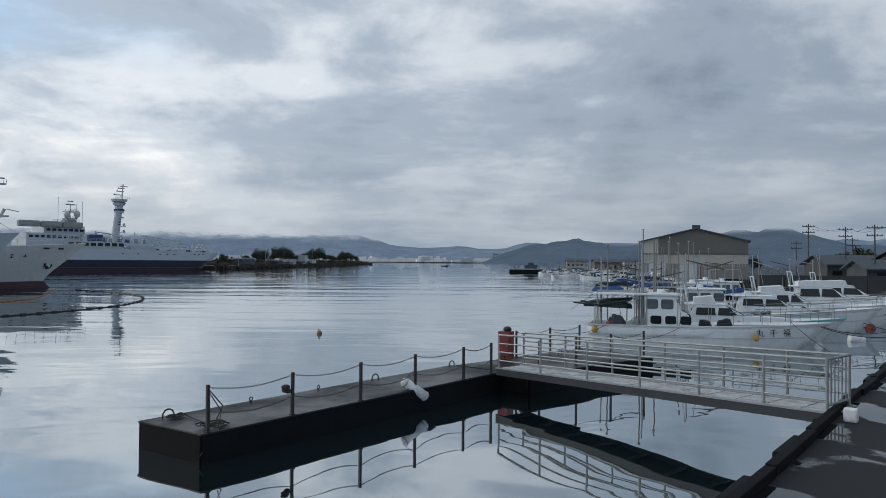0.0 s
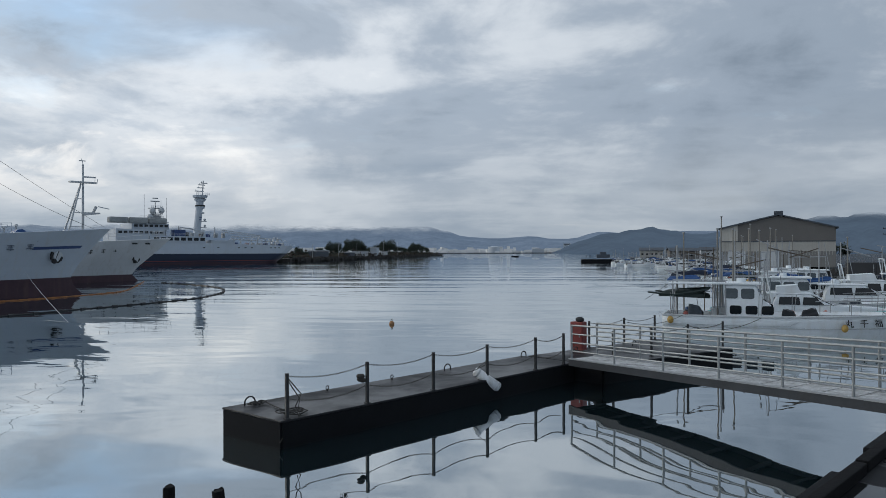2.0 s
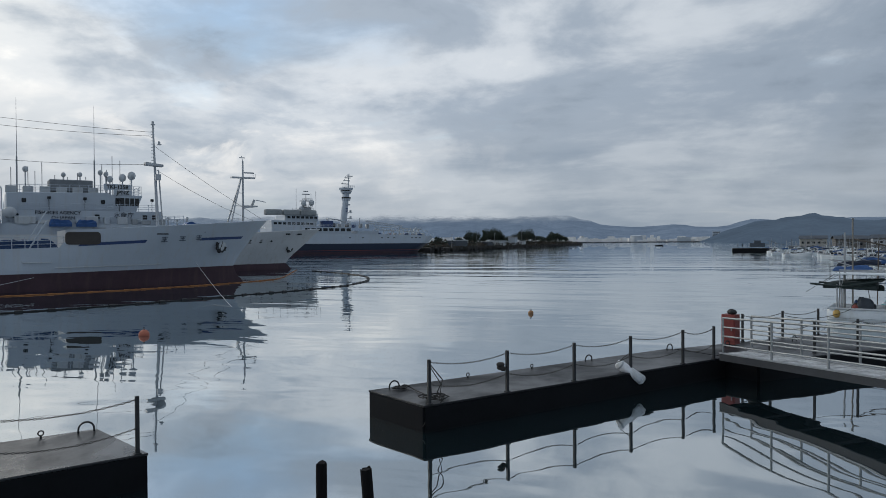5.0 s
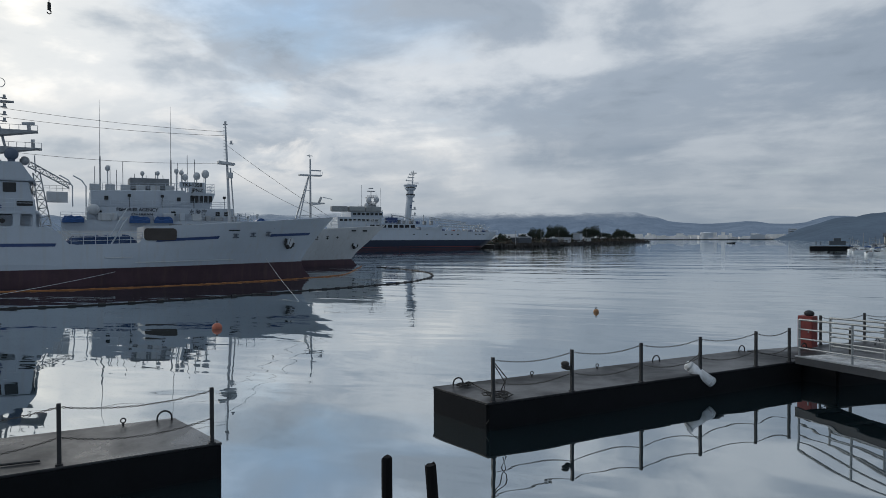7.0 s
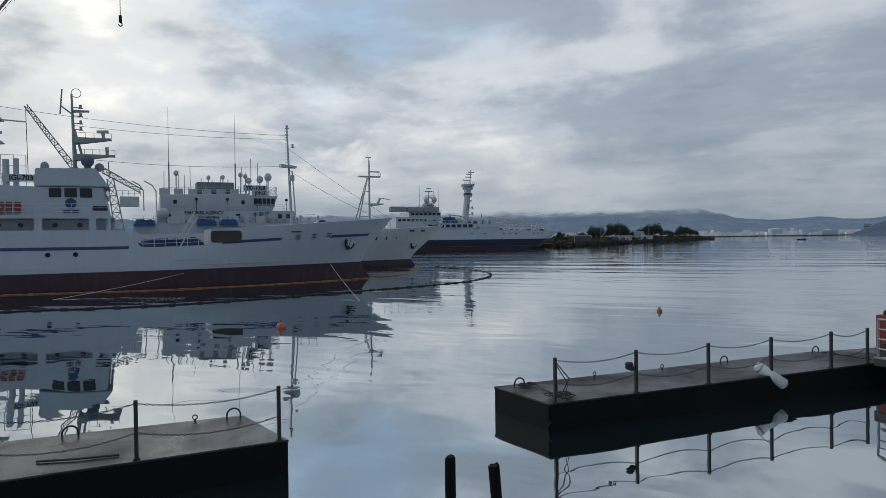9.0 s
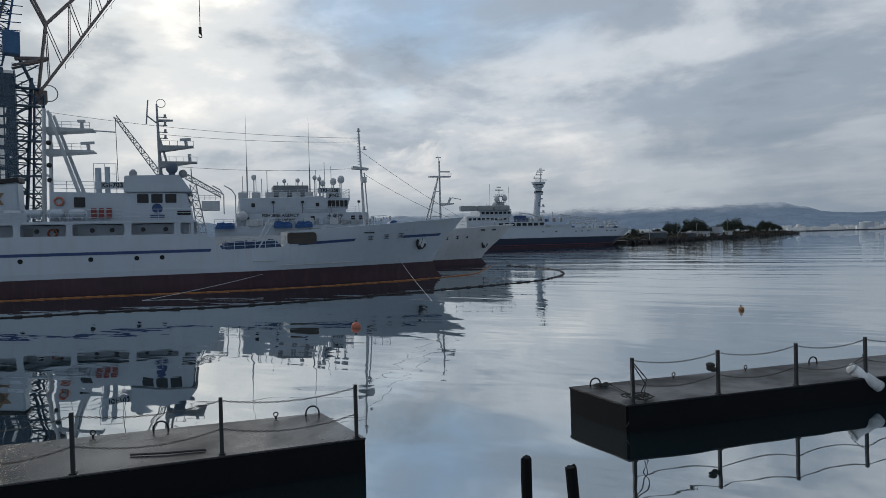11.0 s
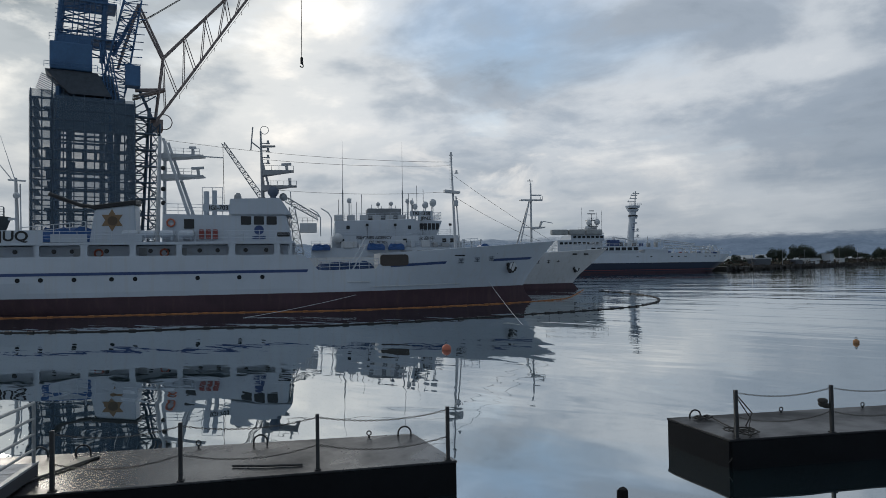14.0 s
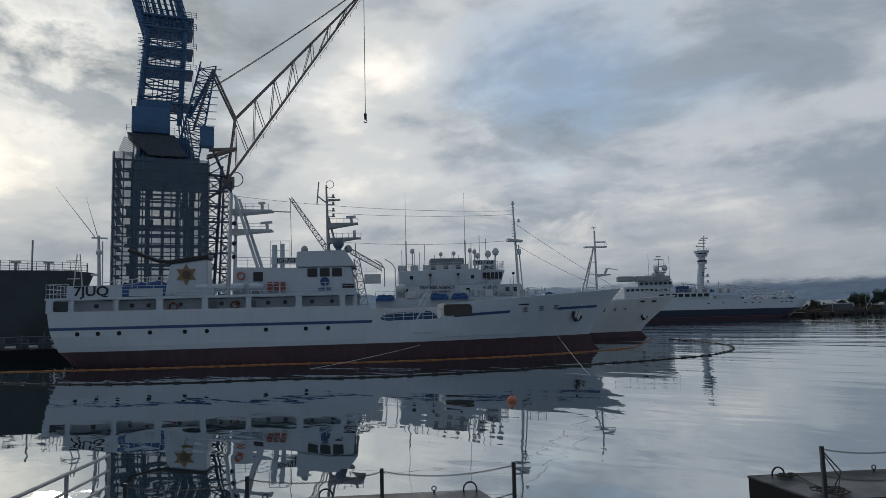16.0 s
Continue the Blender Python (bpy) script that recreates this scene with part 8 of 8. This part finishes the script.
def dark_wall():
    bm = BM()
    a, b = Vector((33.5, 74.0, 0)), Vector((66, 70.0, 0))
    for k in range(12):
        p, q = a.lerp(b, k / 12), a.lerp(b, (k + 0.98) / 12)
        c = (p + q) / 2
        box(bm, (c.x, c.y, 2.1), ((q - p).length, 0.3, 1.9), math.degrees(math.atan2((q - p).y, (q - p).x)))
    tagged(part("sea_wall", bm, material("dark_wall", (0.05, 0.05, 0.052), 0.8, vary=0.25, scale=0.3, grain=3)), "long dark concrete wall behind the moored boats", "wall", kind="structure")


dark_wall()


def house(x, y, w, d, h, turn, wall, label):
    t = thing("house", pose(x, y, 1.2, 0, 0, turn), label, "house", "houses behind the marina")
    bm = BM()
    box(bm, (0, 0, h / 2), (w, d, h))
    part("wall", bm, wall, t)
    for s in (-1, 1):
        bm = slab(BM(), [(-w / 2 - 0.5, h), (w / 2 + 0.5, h), (w / 2 + 0.5, h + 0.15), (-w / 2 - 0.5, h + 0.15)], 0, d / 2 + 0.7)
        for v in bm.verts:
            v.co.z += (1 - v.co.y / (d / 2 + 0.7)) * d * 0.22
            v.co.y *= s
        part("roof", bm, DARKSTEEL, t, "dark tiled roof")
    for s in (-1, 1):
        bm = BM()
        prism(bm, [(s * w / 2 - 0.08, -d / 2), (s * w / 2 + 0.08 - 0.16, -d / 2), (s * w / 2 - 0.08, d / 2)], h, h + 0.02)
        g = slab(BM(), [(-d / 2, h), (d / 2, h), (0, h + d * 0.22)], -0.08, 0.08)
        bm.free()
        o = part("gable", g, wall, t)
        o.matrix_local = pose(s * (w / 2 - 0.09), 0, 0, 0, 0, 90)
    n = max(2, int(w / 2.6))
    for k in range(n):
        for z in ((1.5, 4.2) if h > 5 else (1.6,)):
            window_pane(t, -w / 2 + (k + 0.5) * w / n, -d / 2 - 0.03, z, 1.3, 1.1, "window", r=0.03)


house(63.5, 92.0, 9, 7, 3.3, 6, HOUSEDARK, "low house with a dark tiled roof")
house(70.0, 96.0, 9, 7, 3.8, 10, CLAD_LOW, "pale house with a dark tiled roof")
house(56.0, 97.0, 8, 6, 2.9, 0, HOUSEDARK, "low dark house behind the wall")
house(52.5, 82.0, 7, 5, 2.4, -6, HOUSEDARK, "low dark shed behind the wall")
house(63.0, 82.0, 8, 5, 2.3, 4, HOUSEDARK, "dark grey shed behind the wall")
house(82.0, 425.0, 13, 8, 3.6, -8, CLAD_LOW, "long low harbour building")
house(104.0, 440.0, 18, 8, 3.4, -8, CLAD_TOP, "long low brown harbour building")
house(128.0, 450.0, 22, 9, 3.8, -8, CREAM, "long low pale harbour building")
house(70.0, 300.0, 10, 6, 3.2, 0, CLAD_TOP, "dark low shed at the harbour mouth")


def utility_pole(x, y, h):
    t = thing("utility_pole", pose(x, y, 1.2), "grey concrete utility pole with crossarms", "utility pole", "utility poles")
    part("shaft", tube(BM(), (0, 0, 0), (0, 0, h), 0.12, 8, 0.08), DARKSTEEL, t)
    for z in (h - 0.4, h - 1.3):
        bm = BM()
        box(bm, (0, 0, z), (1.9, 0.1, 0.1))
        for xx in (-0.85, -0.3, 0.3, 0.85):
            tube(bm, (xx, 0, z), (xx, 0, z + 0.22), 0.05, 5)
        part("crossarm", bm, DARKSTEEL, t)
    if h > 8.2:
        part("transformer", tube(BM(), (0.35, 0, h - 2.6), (0.35, 0, h - 1.8), 0.25, 8), GREYSTEEL, t)
    return Vector((x, y, h + 0.9))


_tops = [utility_pole(x, y, h) for x, y, h in ((55.9, 106.3, 9.2), (55.2, 95.3, 8.2), (50.2, 80.8, 7.7), (62.0, 70.0, 8.4))]
for _a, _b in zip(_tops, _tops[1:]):
    for _o in (-0.8, 0.8):
        o = part("power_line", line(BM(), sag(_a + Vector((_o, 0, 0)), _b + Vector((_o, 0, 0)), 0.5, 8), 0.02, 4), BLACK)
        tagged(o, "black overhead power line", "cable", "power lines")
utility_pole(60.0, 118.0, 7.0)
utility_pole(66.0, 112.0, 7.4)
for x, y, h in ((96, 165, 5.5), (100, 166, 6.5), (104, 168, 5.0), (110, 164, 6.0), (78, 175, 4.5)):
    k = tree(h, h * 0.42, int(x), LEAF)
    k.matrix_world = pose(x, y, 1.2)
    tagged(k, "dark evergreen tree behind the houses", "tree", "trees behind the marina")


# ---- moored work barge at the harbour mouth ----
def barge():
    t = thing("work_barge", pose(27.0, 277.0, 0, 0, 0, -4), "low dark work barge with a small wheelhouse", "barge")
    bm = BM()
    box(bm, (6, 0, 0.5), (13, 6, 1.7), bevel=0.3)
    part("hull", bm, RUBBER, t)
    bm = BM()
    box(bm, (8, 0, 2.5), (5, 4, 1.4)), box(bm, (8, 0, 3.6), (2.2, 2.2, 1.1))
    part("wheelhouse", bm, DARKSTEEL, t)
    bm = BM()
    for x in (1.5, 3.0):
        tube(bm, (x, 0, 1.8), (x, 0, 3.0), 0.16, 6)
    part("bollard", bm, DARKSTEEL, t)


barge()
t = thing("small_boat", pose(-1.5, 620.0, 0, 0, 0, 10), "small dark boat far out on the bay", "boat")
bm, _c = boat_skin(7, 2.2, 0.7, 1.1)
part("hull", bm, RUBBER, t)
